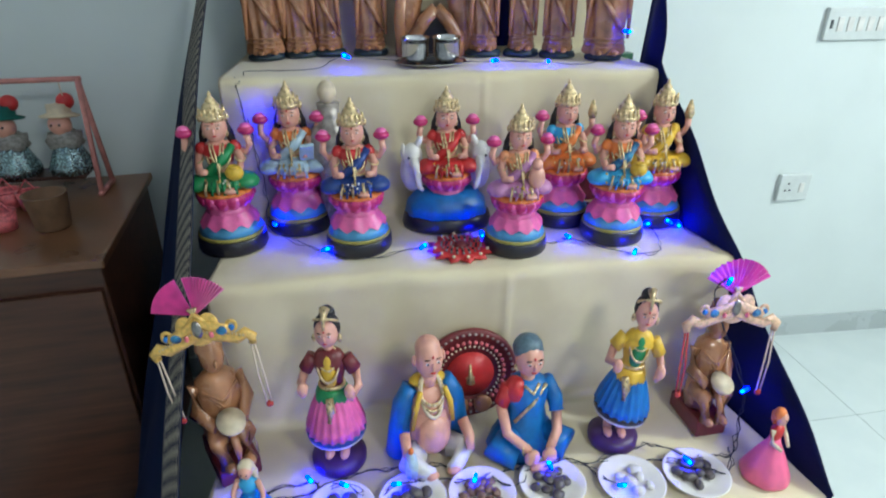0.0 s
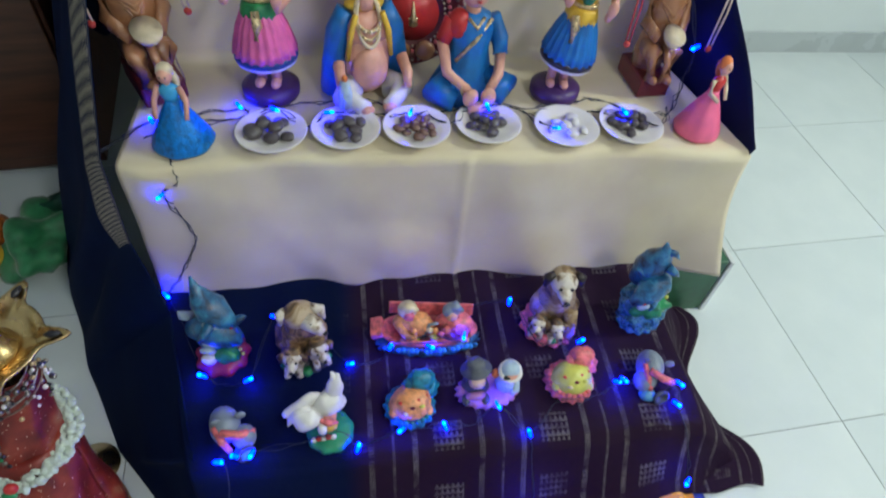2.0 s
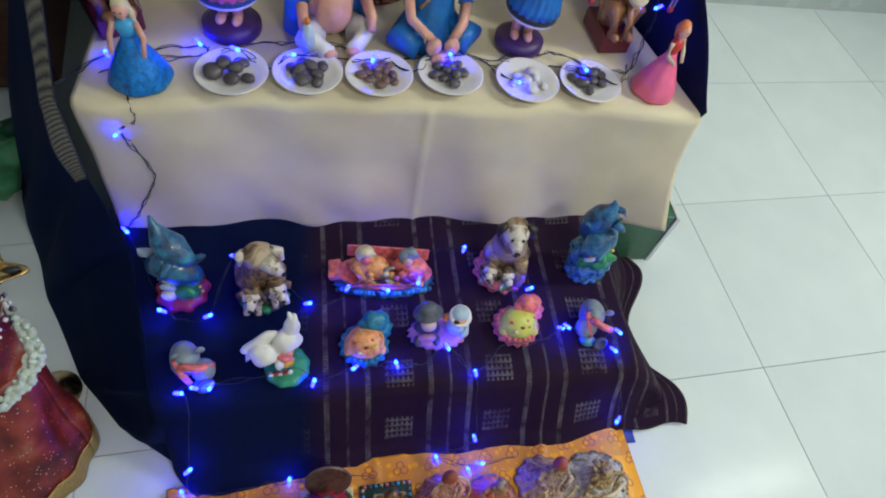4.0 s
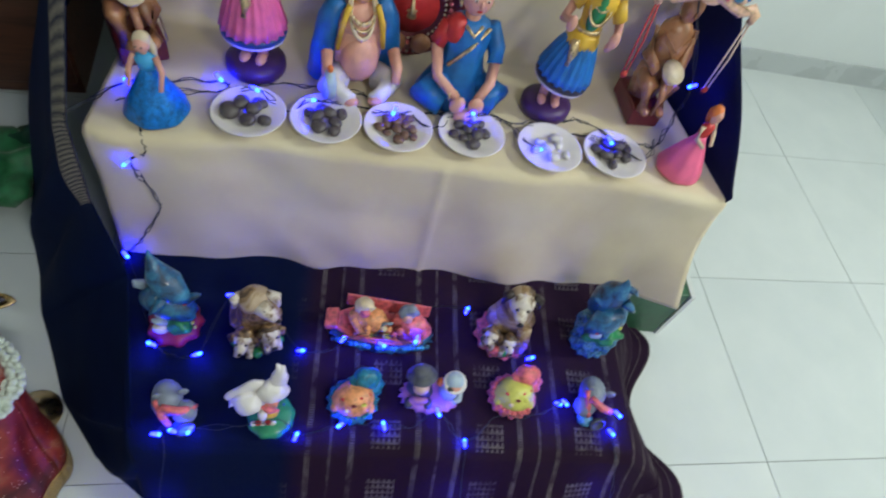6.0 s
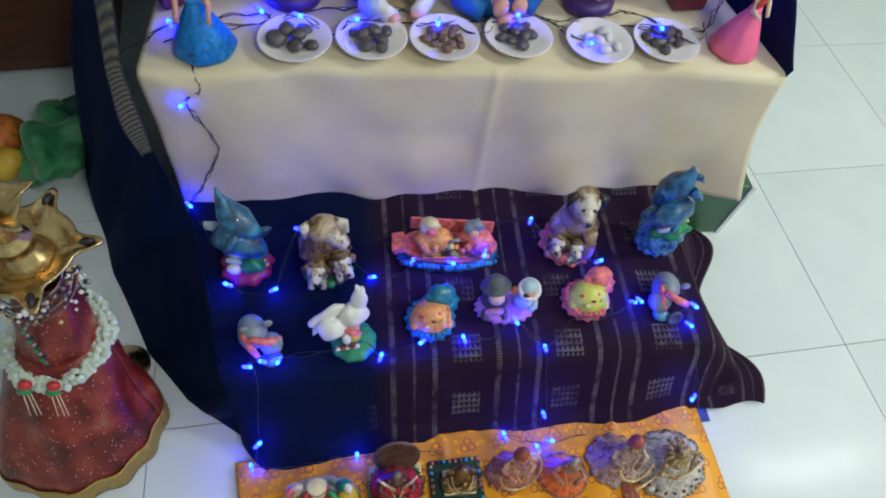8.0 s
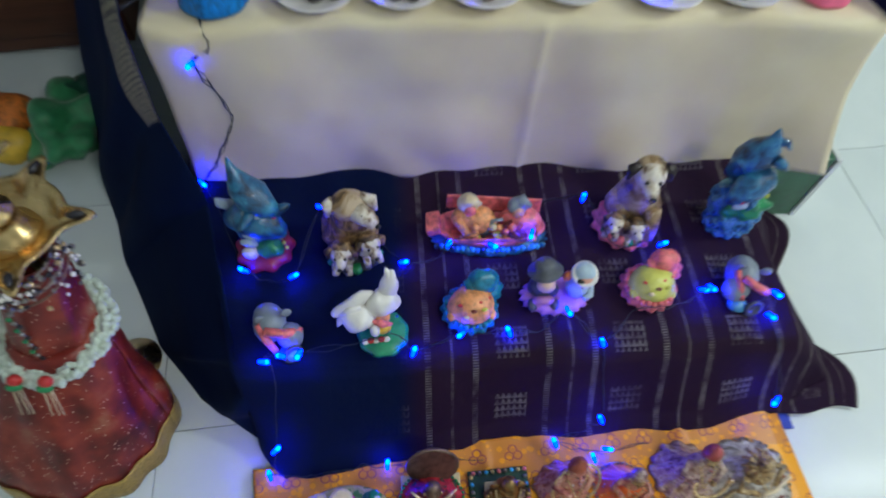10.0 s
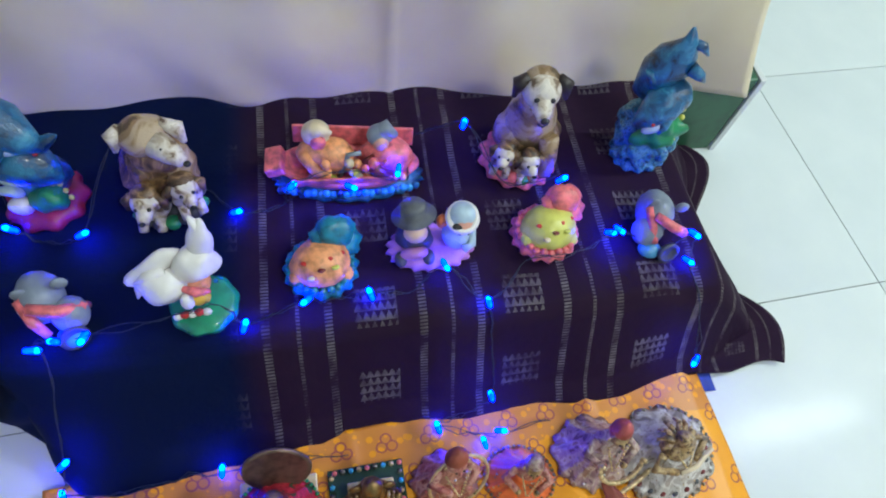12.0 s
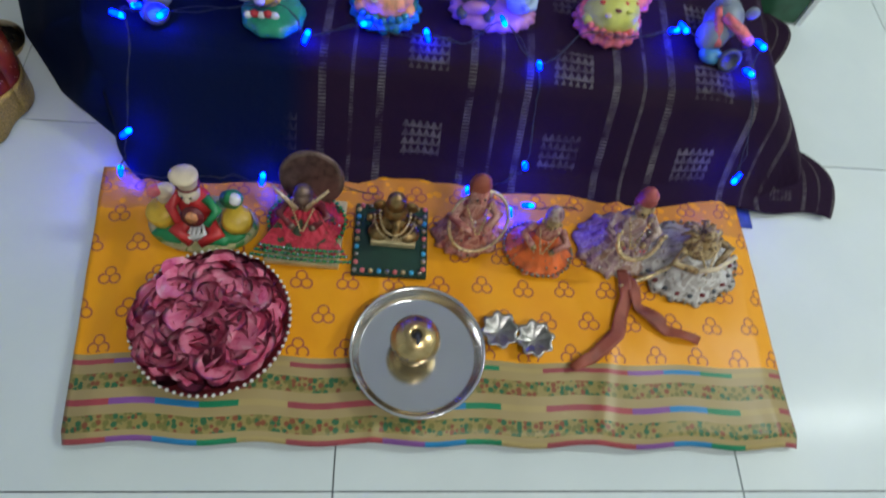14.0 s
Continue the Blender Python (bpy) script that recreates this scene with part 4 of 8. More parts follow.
for x, y, s, a, b, c, h, words in LAKS:
    thing("goddess_doll", goddess(a, b, c, h), Matrix.Translation((x, y, S3 + 0.003)) @ pose(0, 0, 0, 0, 0, random.uniform(-6, 6)) @ Matrix.Scale(s, 4), "clay goddess doll on pink lotus, " + words.replace(" in the arm", ""), "doll", "goddess dolls on the step")
thing("goddess_doll", goddess(RED, RED, RED, "none", True), Matrix.Translation((0.035, 1.77, S3 + 0.003)) @ Matrix.Scale(0.96, 4), "painted clay goddess doll in red between two white elephants", "doll", "goddess dolls on the step")

f = Form()
f.rev([(0.075, 0.0), (0.078, 0.004), (0.06, 0.009), (0.03, 0.011)], RED, seg=48, wave=0.14, lobes=12)
for r, n, mt in ((0.05, 20, SILVER), (0.038, 16, BLACK), (0.026, 12, SILVER)):
    for k in range(n):
        f.ell((r * math.cos(2 * math.pi * k / n), r * math.sin(2 * math.pi * k / n), 0.012), 0.004, mt, seg=6, rings=4)
f.rev([(0.022, 0.01), (0.014, 0.018), (0.003, 0.022)], MAROON, seg=16)
for k in range(12):
    a = 2 * math.pi * (k + 0.25) / 12
    f.ell((0.068 * math.cos(a), 0.068 * math.sin(a), 0.01), 0.005, CREAM, seg=6, rings=4)
thing("floral_ornament", f, pose(0.052, 1.6, S3 + 0.004), "dark red beaded flower ornament lying on the cloth", "ornament")

# brown brass-like vessel half hidden between the dolls
f = Form()
f.rev([(0.02, 0), (0.05, 0.02), (0.062, 0.06), (0.05, 0.1), (0.03, 0.115), (0.036, 0.125)], MAROON)
f.ringtube((0, 0, 0.06), 0.062, 0.004, GOLD)
thing("vase", f, pose(0.425, 1.79, S3 + 0.003), "dark maroon vase with a gold band among the dolls", "vase")
f = Form()
f.rev([(0.03, 0), (0.045, 0.03), (0.04, 0.12), (0.06, 0.2), (0.05, 0.26), (0.025, 0.3), (0.03, 0.33)], SILKGREY, wave=0.05, lobes=9)
f.ell((0, -0.01, 0.36), (0.024, 0.022, 0.03), CREAM)
thing("figurine", f, pose(-0.265, 1.81, S3 + 0.003), "beige draped figurine standing behind the dolls", "figurine")

# ---- top step: carved wooden figures ----


def carved(girth, arm, folds):
    """A standing robed figure: a narrow fluted robe, shoulders, folded arms and a tall headdress."""
    f = Form()
    f.rev([(0.05, 0), (0.054, 0.006), (0.05, 0.017), (0.04, 0.02)], FIGBASE, squash=0.72, seg=28)
    f.rev([(0.036 * girth, 0.016), (0.041 * girth, 0.024), (0.034 * girth, 0.06), (0.036 * girth, 0.11), (0.04 * girth, 0.16), (0.033 * girth, 0.21), (0.042 * girth, 0.262), (0.03, 0.288), (0.012, 0.3)], WOODFIG, squash=0.72, wave=0.085, lobes=folds, seg=folds * 7)
    for s in (-1, 1):
        f.ell((s * 0.015 * girth, -0.034 * girth, 0.024), (0.011, 0.018, 0.007), WOODFIG)
        f.tube([(s * 0.038 * girth, 0, 0.268), (s * 0.052 * girth, -0.006, 0.212), (s * 0.034 * girth, -0.036 - arm, 0.185), (s * 0.01, -0.045 - arm, 0.2)], [0.015, 0.013, 0.011, 0.009], WOODFIG, 10)
        f.tube([(s * 0.03 * girth, -0.022, 0.24), (s * 0.036 * girth, -0.03, 0.16), (s * 0.04 * girth, -0.022, 0.06)], [0.005, 0.008, 0.004], WOODFIG, 8)
    f.tube([(-0.03 * girth, -0.024, 0.2), (0.004, -0.036 * girth, 0.13), (0.03 * girth, -0.026, 0.075)], [0.006, 0.009, 0.005], WOODFIG, 8)
    for k in range(3):
        f.ringtube((0, 0, 0.036 + 0.012 * k), 0.038 * girth, 0.003, WOODFIG, (0, 0, 0), 0.74)
    f.ell((0, -0.006, 0.325), (0.024, 0.024, 0.03), WOODFIG)
    f.rev([(0.026, 0.342), (0.028, 0.35), (0.02, 0.375), (0.006, 0.4)], WOODFIG, seg=16)
    return f


for x, y, h, g in ((-0.45, 2.12, 1.0, 1.3), (-0.355, 2.15, 0.95, 1.2), (-0.275, 2.17, 1.0, 1.0), (-0.149, 2.16, 1.0, 1.1), (0.183, 2.1, 1.0, 1.0), (0.296, 2.09, 1.0, 0.95), (0.395, 2.05, 1.0, 1.05), (0.517, 2.0, 1.0, 1.5)):
    thing("wooden_figure", carved(g, random.uniform(0, 0.02), 7 + int(9 * g) % 4), Matrix.Translation((x, y, S4 + 0.003)) @ pose(0, 0, 0, 0, 0, random.uniform(-15, 15)) @ Matrix.Scale(h, 4), "polished brown carved wooden standing figure on a dark base", "figure", "wooden figures on the top step")
f = Form()
for s in (-1, 1):
    f.tube([(s * 0.085, 0, 0), (s * 0.08, 0, 0.12), (s * 0.05, 0, 0.24), (0, 0, 0.3)], [0.035, 0.038, 0.036, 0.03], WOODFIG, 12)
# black block in the arch, standing in for the shade inside it
f.box((0, 0.02, 0.06), (0.11, 0.02, 0.12), BLACK)
for s in (-1, 1):
    f.tube([(s * 0.066, -0.03, 0.0), (s * 0.062, -0.034, 0.06), (s * 0.035, -0.034, 0.1), (0, -0.034, 0.135)], [0.02, 0.021, 0.02, 0.018], WOODFIG, 12)
    f.tube([(s * 0.1, -0.02, 0.0), (s * 0.104, -0.02, 0.1), (s * 0.09, -0.02, 0.22)], [0.016, 0.02, 0.016], WOODFIG, 10)
f.rev([(0.05, 0.28), (0.055, 0.34), (0.03, 0.4)], WOODFIG, squash=0.6)
thing("wooden_shrine", f, pose(0.044, 2.14, S4 + 0.003), "carved brown wooden shrine figure with an arched opening shaded black", "figure", "wooden figures on the top step")

f = Form()
f.rev([(0.0, 0.003), (0.062, 0.003), (0.07, 0.007), (0.071, 0.009), (0.062, 0.006), (0.0, 0.006)], STEEL, seg=32)
thing("steel_saucer", f, pose(0.017, 1.985, S4 + 0.003) @ Matrix.Diagonal((1.4, 1.1, 1, 1)), "small round stainless steel plate", "plate")
for x in (-0.027, 0.06):
    f = Form()
    f.rev([(0.0, 0.0), (0.022, 0.0), (0.028, 0.01), (0.029, 0.045), (0.032, 0.049), (0.03, 0.049), (0.026, 0.012), (0.0, 0.004)], STEEL, seg=24)
    thing("steel_cup", f, pose(x, 1.985, S4 + 0.012) @ Matrix.Scale(1.3, 4), "small stainless steel cup on the steel plate", "cup", "steel cups")
# dark blue drop behind the top step
ob = sheet("back_drape", 16, 10, lambda u, v: (0.22 + 0.12 * u, 2.2 + 0.008 * math.sin(u * 14), 1.74 - 0.35 * v), NAVY, 0.003)
tagged(ob, "dark navy cloth hanging down behind the wooden figures", "drape")

# ---- second step ----


def dancer(skirt, trim, blouse, front, sashc, tilt):
    f = Form()
    f.rev([(0.062, 0), (0.066, 0.006), (0.066, 0.022), (0.05, 0.03), (0.02, 0.034)], PURPLE, seg=28)
    for s in (-1, 1):
        f.tube([(s * 0.017, 0, 0.03), (s * 0.016, 0, 0.09)], 0.012, SKIN)
        f.ell((s * 0.018, -0.018, 0.036), (0.012, 0.022, 0.008), SKIN)
    m = (0, tilt, 0)
    f.rev([(0.05, 0.087), (0.068, 0.085), (0.07, 0.094)], WHITE, tilt=m, seg=40)
    f.rev([(0.0705, 0.092), (0.07, 0.104)], trim, tilt=m, seg=40)
    f.rev([(0.0698, 0.103), (0.066, 0.12), (0.053, 0.158), (0.036, 0.192), (0.028, 0.2)], skirt, tilt=m, wave=0.045, lobes=20, seg=80)
    f.rev([(0.04, 0.178), (0.041, 0.19), (0.034, 0.205), (0.03, 0.208)], sashc, tilt=m, wave=0.05, lobes=7)
    f.tube([(0.0, -0.04, 0.2), (0.004, -0.05, 0.175), (0.0, -0.056, 0.15)], [0.009, 0.011, 0.006], GOLD)
    R = pose(0, 0, 0, 0, tilt, 0)
    P = lambda x, y, z: tuple(R @ Vector((x, y, z)))
    f.rev([(0.028, 0.2), (0.026, 0.222), (0.034, 0.25), (0.04, 0.272), (0.028, 0.292), (0.011, 0.3)], blouse, tilt=m, squash=0.72)
    f.ell(P(0, -0.014, 0.252), (0.02, 0.018, 0.042), front, (0, tilt, 0))
    f.ringtube(P(0, -0.012, 0.282), 0.02, 0.003, GOLD, (50, 0, 0), 1.3)
    f.ringtube(P(0, -0.016, 0.27), 0.024, 0.003, GOLD, (60, 0, 0), 1.6)
    f.ringtube(P(0, 0, 0.212), 0.028, 0.005, GOLD, (0, 0, 0), 0.8)
    for s in (-1, 1):
        f.tube([P(s * 0.036, 0, 0.28), P(s * 0.056, -0.004, 0.25)], [0.016, 0.017], blouse)
        f.tube([P(s * 0.056, -0.004, 0.25), P(s * 0.066, -0.02, 0.222), P(s * 0.05, -0.05, 0.212 if s > 0 else 0.235), P(s * 0.05, -0.06, 0.23)], [0.011, 0.01, 0.009, 0.009], SKIN)
        f.ell(P(s * 0.052, -0.06, 0.235), (0.012, 0.009, 0.017), SKIN)
    f.rev([(0.011, 0.292), (0.011, 0.315)], SKIN, tilt=m, seg=12)
    g = Form()
    face(g, 0.0, 0.0, 0.0265)
    bmesh.ops.translate(g.bm, verts=g.bm.verts, vec=P(0, -0.004, 0.338))
    tmp = g.mesh("tmp")
    n0 = len(f.bm.faces)
    f.bm.from_mesh(tmp)
    f.bm.faces.ensure_lookup_table()
    for fc in f.bm.faces[n0:]:
        mt = tmp.materials[fc.material_index]
        if mt not in f.mats:
            f.mats.append(mt)
        fc.material_index, fc.smooth = f.mats.index(mt), True
    bpy.data.meshes.remove(tmp)
    f.ell(P(0, 0.008, 0.345), (0.03, 0.026, 0.032), HAIR)
    f.tube([P(0, -0.028, 0.356), P(0, -0.018, 0.378), P(0, 0.0, 0.39)], [0.003, 0.005, 0.012], GOLD)
    f.ringtube(P(0, 0.002, 0.362), 0.0265, 0.003, GOLD, (-35, 0, 0))
    f.ell(P(0, 0.02, 0.37), (0.018, 0.016, 0.016), HAIR)
    for s in (-1, 1):
        f.ell(P(s * 0.028, -0.004, 0.325), (0.006, 0.005, 0.01), GOLD)
    return f


thing("dancer_doll", dancer(PINK, DEEPBLUE, MAROON, YELLOW, GREEN, 0), pose(-0.272, 1.32, S2 + 0.003, 0, 0, -8) @ Matrix.Diagonal((0.96, 0.96, 1.08, 1)), "dancing doll with pink pleated skirt and maroon blouse", "doll", "dancer dolls")
thing("dancer_doll", dancer(BLUE, BLACK, YELLOW, GREEN, YELLOW, 6), pose(0.39, 1.31, S2 + 0.003, 0, 0, -12) @ Matrix.Diagonal((0.9, 0.9, 1.1, 1)), "tilted dancing doll with blue pleated skirt and yellow blouse", "doll", "dancer dolls")


def priest():
    f = Form()
    f.ell((0, 0.01, 0.085), (0.068, 0.058, 0.09), SKIN, seg=18, rings=12)
    f.ell((0, -0.03, 0.075), (0.052, 0.04, 0.055), SKIN, seg=16)
    f.ell((0, 0.005, 0.15), (0.062, 0.044, 0.05), SKIN, seg=16)
    for s in (-1, 1):
        f.tube([(s * 0.05, 0.01, 0.195), (s * 0.075, 0.008, 0.15), (s * 0.085, 0.012, 0.08), (s * 0.09, 0.02, 0.01)], [0.024, 0.03, 0.034, 0.036], BLUE, 12)
        f.tube([(s * 0.035, -0.032, 0.2), (s * 0.05, -0.035, 0.16), (s * 0.06, -0.03, 0.1)], [0.007, 0.008, 0.006], YELLOW, 10)
        f.tube([(s * 0.05, -0.03, 0.03), (s * 0.085, -0.065, 0.034), (s * 0.045, -0.1, 0.022), (s * 0.02, -0.105, 0.018)], [0.034, 0.03, 0.02, 0.012], WHITE, 12)
        f.tube([(s * 0.086, -0.04, 0.1), (s * 0.092, -0.078, 0.075), (s * 0.085, -0.1, 0.055)], [0.016, 0.014, 0.011], SKIN, 10)
        f.ell((s * 0.032, -0.112, 0.018), (0.02, 0.014, 0.011), SKIN)
        f.ell((s * 0.041, -0.002, 0.268), (0.007, 0.01, 0.014), SKIN)
    f.rev([(0.017, 0), (0.019, 0.03), (0.013, 0.058), (0.004, 0.064)], PALEBLUE, (-0.088, -0.1, 0.03), 12)
    f.ell((-0.088, -0.1, 0.097), (0.008, 0.008, 0.009), ORANGE)
    f.ell((0, 0.014, 0.203), (0.054, 0.03, 0.014), YELLOW)
    for k in range(15):
        a = math.pi * (1.05 + 0.9 * k / 14)
        f.ell((0.036 * math.cos(a), -0.012 + 0.034 * math.sin(a), 0.196 + 0.03 * math.sin(a)), 0.0052, CREAM if k % 2 else GOLD, seg=8, rings=6)
    f.ringtube((0, -0.02, 0.188), 0.034, 0.004, GOLD, (62, 0, 0), 1.4)
    f.ringtube((0, -0.024, 0.18), 0.03, 0.005, CREAM, (66, 0, 0), 1.8)
    f.rev([(0.022, 0.2), (0.022, 0.23)], SKIN, seg=14)
    face(f, 0.268, -0.004, 0.039)
    f.ell((0, 0.004, 0.29), (0.036, 0.037, 0.03), SKIN)
    f.ell((0, 0.038, 0.262), (0.02, 0.014, 0.02), HAIR)
    return f


HAIRGREY = paint("blue_grey_hair_paint", (0.1, 0.16, 0.2), 0.4, var=0.3, scale=90, bump=0.5)


def wife():
    f = Form()
    f.rev([(0.098, 0), (0.1, 0.012), (0.085, 0.04), (0.06, 0.075), (0.05, 0.12), (0.056, 0.17), (0.045, 0.195), (0.018, 0.205)], BLUE, squash=0.78, seg=30, wave=0.03, lobes=9)
    for s in (-1, 1):
        f.tube([(s * 0.04, -0.02, 0.04), (s * 0.092, -0.05, 0.036), (s * 0.05, -0.08, 0.026)], [0.04, 0.036, 0.026], BLUE, 12)
    f.ell((-0.035, -0.008, 0.178), (0.028, 0.03, 0.034), RED)
    f.tube([(-0.05, 0.0, 0.185), (-0.072, -0.008, 0.14)], [0.02, 0.019], RED, 10)
    f.tube([(-0.072, -0.008, 0.14), (-0.068, -0.05, 0.085), (-0.022, -0.095, 0.06)], [0.015, 0.013, 0.011], SKIN, 10)
    f.tube([(0.05, 0.0, 0.185), (0.075, -0.008, 0.135), (0.074, -0.03, 0.11)], [0.022, 0.023, 0.02], BLUE, 10)
    f.tube([(0.074, -0.03, 0.11), (0.062, -0.065, 0.08), (0.028, -0.098, 0.06)], [0.014, 0.013, 0.011], SKIN, 10)
    f.ell((-0.02, -0.104, 0.05), (0.02, 0.012, 0.022), SKIN, (0, 20, 0))
    f.ell((0.026, -0.106, 0.05), (0.02, 0.012, 0.022), SKIN, (0, -20, 0))
    f.ell((0.004, -0.108, 0.02), (0.03, 0.016, 0.016), SKIN)
    f.ringtube((-0.03, -0.09, 0.062), 0.013, 0.0025, GOLD, (60, 40, 0))
    f.tube([(0.04, -0.028, 0.195), (0.0, -0.044, 0.155), (-0.045, -0.038, 0.105)], 0.0045, GOLD, 8)
    f.tube([(-0.02, -0.03, 0.2), (0.0, -0.042, 0.182), (0.02, -0.03, 0.2)], 0.004, GOLD, 8)
    f.rev([(0.019, 0.19), (0.018, 0.225)], SKIN, seg=14)
    face(f, 0.255, -0.004, 0.036)
    f.ell((0, 0.01, 0.277), (0.0395, 0.037, 0.034), HAIRGREY)
    f.ell((0, 0.045, 0.255), (0.022, 0.02, 0.022), HAIRGREY)
    for s in (-1, 1):
        f.ell((s * 0.036, -0.004, 0.238), (0.005, 0.005, 0.008), GOLD)
    return f


thing("priest_doll", priest(), Matrix.Translation((-0.058, 1.325, S2 + 0.003)) @ pose(0, 0, 0, 0, 0, 14) @ Matrix.Diagonal((0.82, 0.85, 1.03, 1)), "seated bald merchant doll with a blue shawl and gold necklace", "doll")
thing("wife_doll", wife(), Matrix.Translation((0.171, 1.325, S2 + 0.003)) @ pose(0, 0, 0, 0, 0, 8) @ Matrix.Diagonal((0.9, 0.95, 1.0, 1)), "seated woman doll in a blue saree with red blouse", "doll")

f = Form()
f.rev([(0.0, 0), (0.118, 0), (0.124, 0.006), (0.118, 0.016), (0.1, 0.012), (0.098, 0.01), (0.0, 0.01)], MAROON, seg=48)
for r, n, q, mt in ((0.11, 44, 0.0045, SILKGREY), (0.088, 36, 0.006, CORAL), (0.076, 40, 0.0035, CREAM)):
    for k in range(n):
        f.ell((r * math.cos(2 * math.pi * k / n), r * math.sin(2 * math.pi * k / n), 0.014), q, mt, seg=6, rings=4)
f.rev([(0.06, 0.01), (0.062, 0.014), (0.0, 0.016)], RED, seg=36)
f.tube([(0.0, -0.022, 0.018), (0.0, 0.0, 0.021), (0.0, 0.03, 0.018)], [0.012, 0.006, 0.002], GOLD, 8)
f.ell((0, -0.008, 0.019), (0.013, 0.004, 0.004), GOLD)
for s in (-1, 1):
    f.ell((s * 0.03, -0.085, 0.02), (0.025, 0.025, 0.012), WOODFIG)
thing("decorated_plate", f, pose(0.055, 1.455, S2 + 0.128, 82, 0, 4), "round dark red beaded plate leaning against the cloth", "plate")


def wooden_seated():
    f = Form()
    f.box((0, 0.02, 0.022), (0.11, 0.16, 0.044), MAROON, bevel=0.006)
    f.rev([(0.05, 0.04), (0.056, 0.08), (0.052, 0.13), (0.058, 0.185), (0.05, 0.215), (0.02, 0.235)], WOODFIG, (0, 0.03, 0), squash=0.75, wave=0.03, lobes=7)
    for s in (-1, 1):
        f.tube([(s * 0.03, 0.02, 0.1), (s * 0.036, -0.045, 0.1), (s * 0.03, -0.055, 0.045)], [0.026, 0.025, 0.02], WOODFIG, 12)
        f.tube([(s * 0.052, 0.03, 0.205), (s * 0.068, 0.015, 0.155), (s * 0.035, -0.035, 0.135)], [0.02, 0.018, 0.014], WOODFIG, 10)
        f.ell((s * 0.026, -0.066, 0.05), (0.015, 0.022, 0.01), WOODFIG)
    f.rev([(0.012, 0), (0.026, 0.008), (0.035, 0.02), (0.036, 0.025), (0.0, 0.025)], CREAM, (0, -0.05, 0.13), 22, tilt=(18, 0, 0))
    f.ell((0, 0.02, 0.268), (0.032, 0.033, 0.038), WOODFIG)
    f.ell((0, -0.013, 0.262), (0.006, 0.008, 0.01), WOODFIG)
    for k in range(5):
        f.tube([(-0.045 + 0.006 * k, 0.0, 0.205 - 0.008 * k), (0.0, -0.016, 0.178 - 0.014 * k), (0.045 - 0.006 * k, 0.0, 0.205 - 0.008 * k)], 0.0035, WOODFIG, 6)
    f.ell((0, 0.03, 0.285), (0.035, 0.034, 0.03), WOODFIG)
    f.ell((0, 0.038, 0.31), (0.02, 0.02, 0.016), WOODFIG)
    f.tube([(0.0, -0.04, 0.125), (0.0, -0.075, 0.09), (0.0, -0.07, 0.045)], [0.012, 0.01, 0.008], WOODFIG)
    return f


thing("seated_wooden_figure", wooden_seated(), pose(-0.515, 1.33, S2 + 0.003, 0, 0, 28) @ Matrix.Diagonal((0.85, 0.92, 1.14, 1)), "polished brown carved wooden seated figure holding a bowl", "figure", "seated wooden figures")
thing("seated_wooden_figure", wooden_seated(), pose(0.632, 1.34, S2 + 0.003, 0, 0, 4) @ Matrix.Diagonal((0.72, 0.8, 1.08, 1)), "polished brown carved wooden seated figure holding a bowl", "figure", "seated wooden figures")


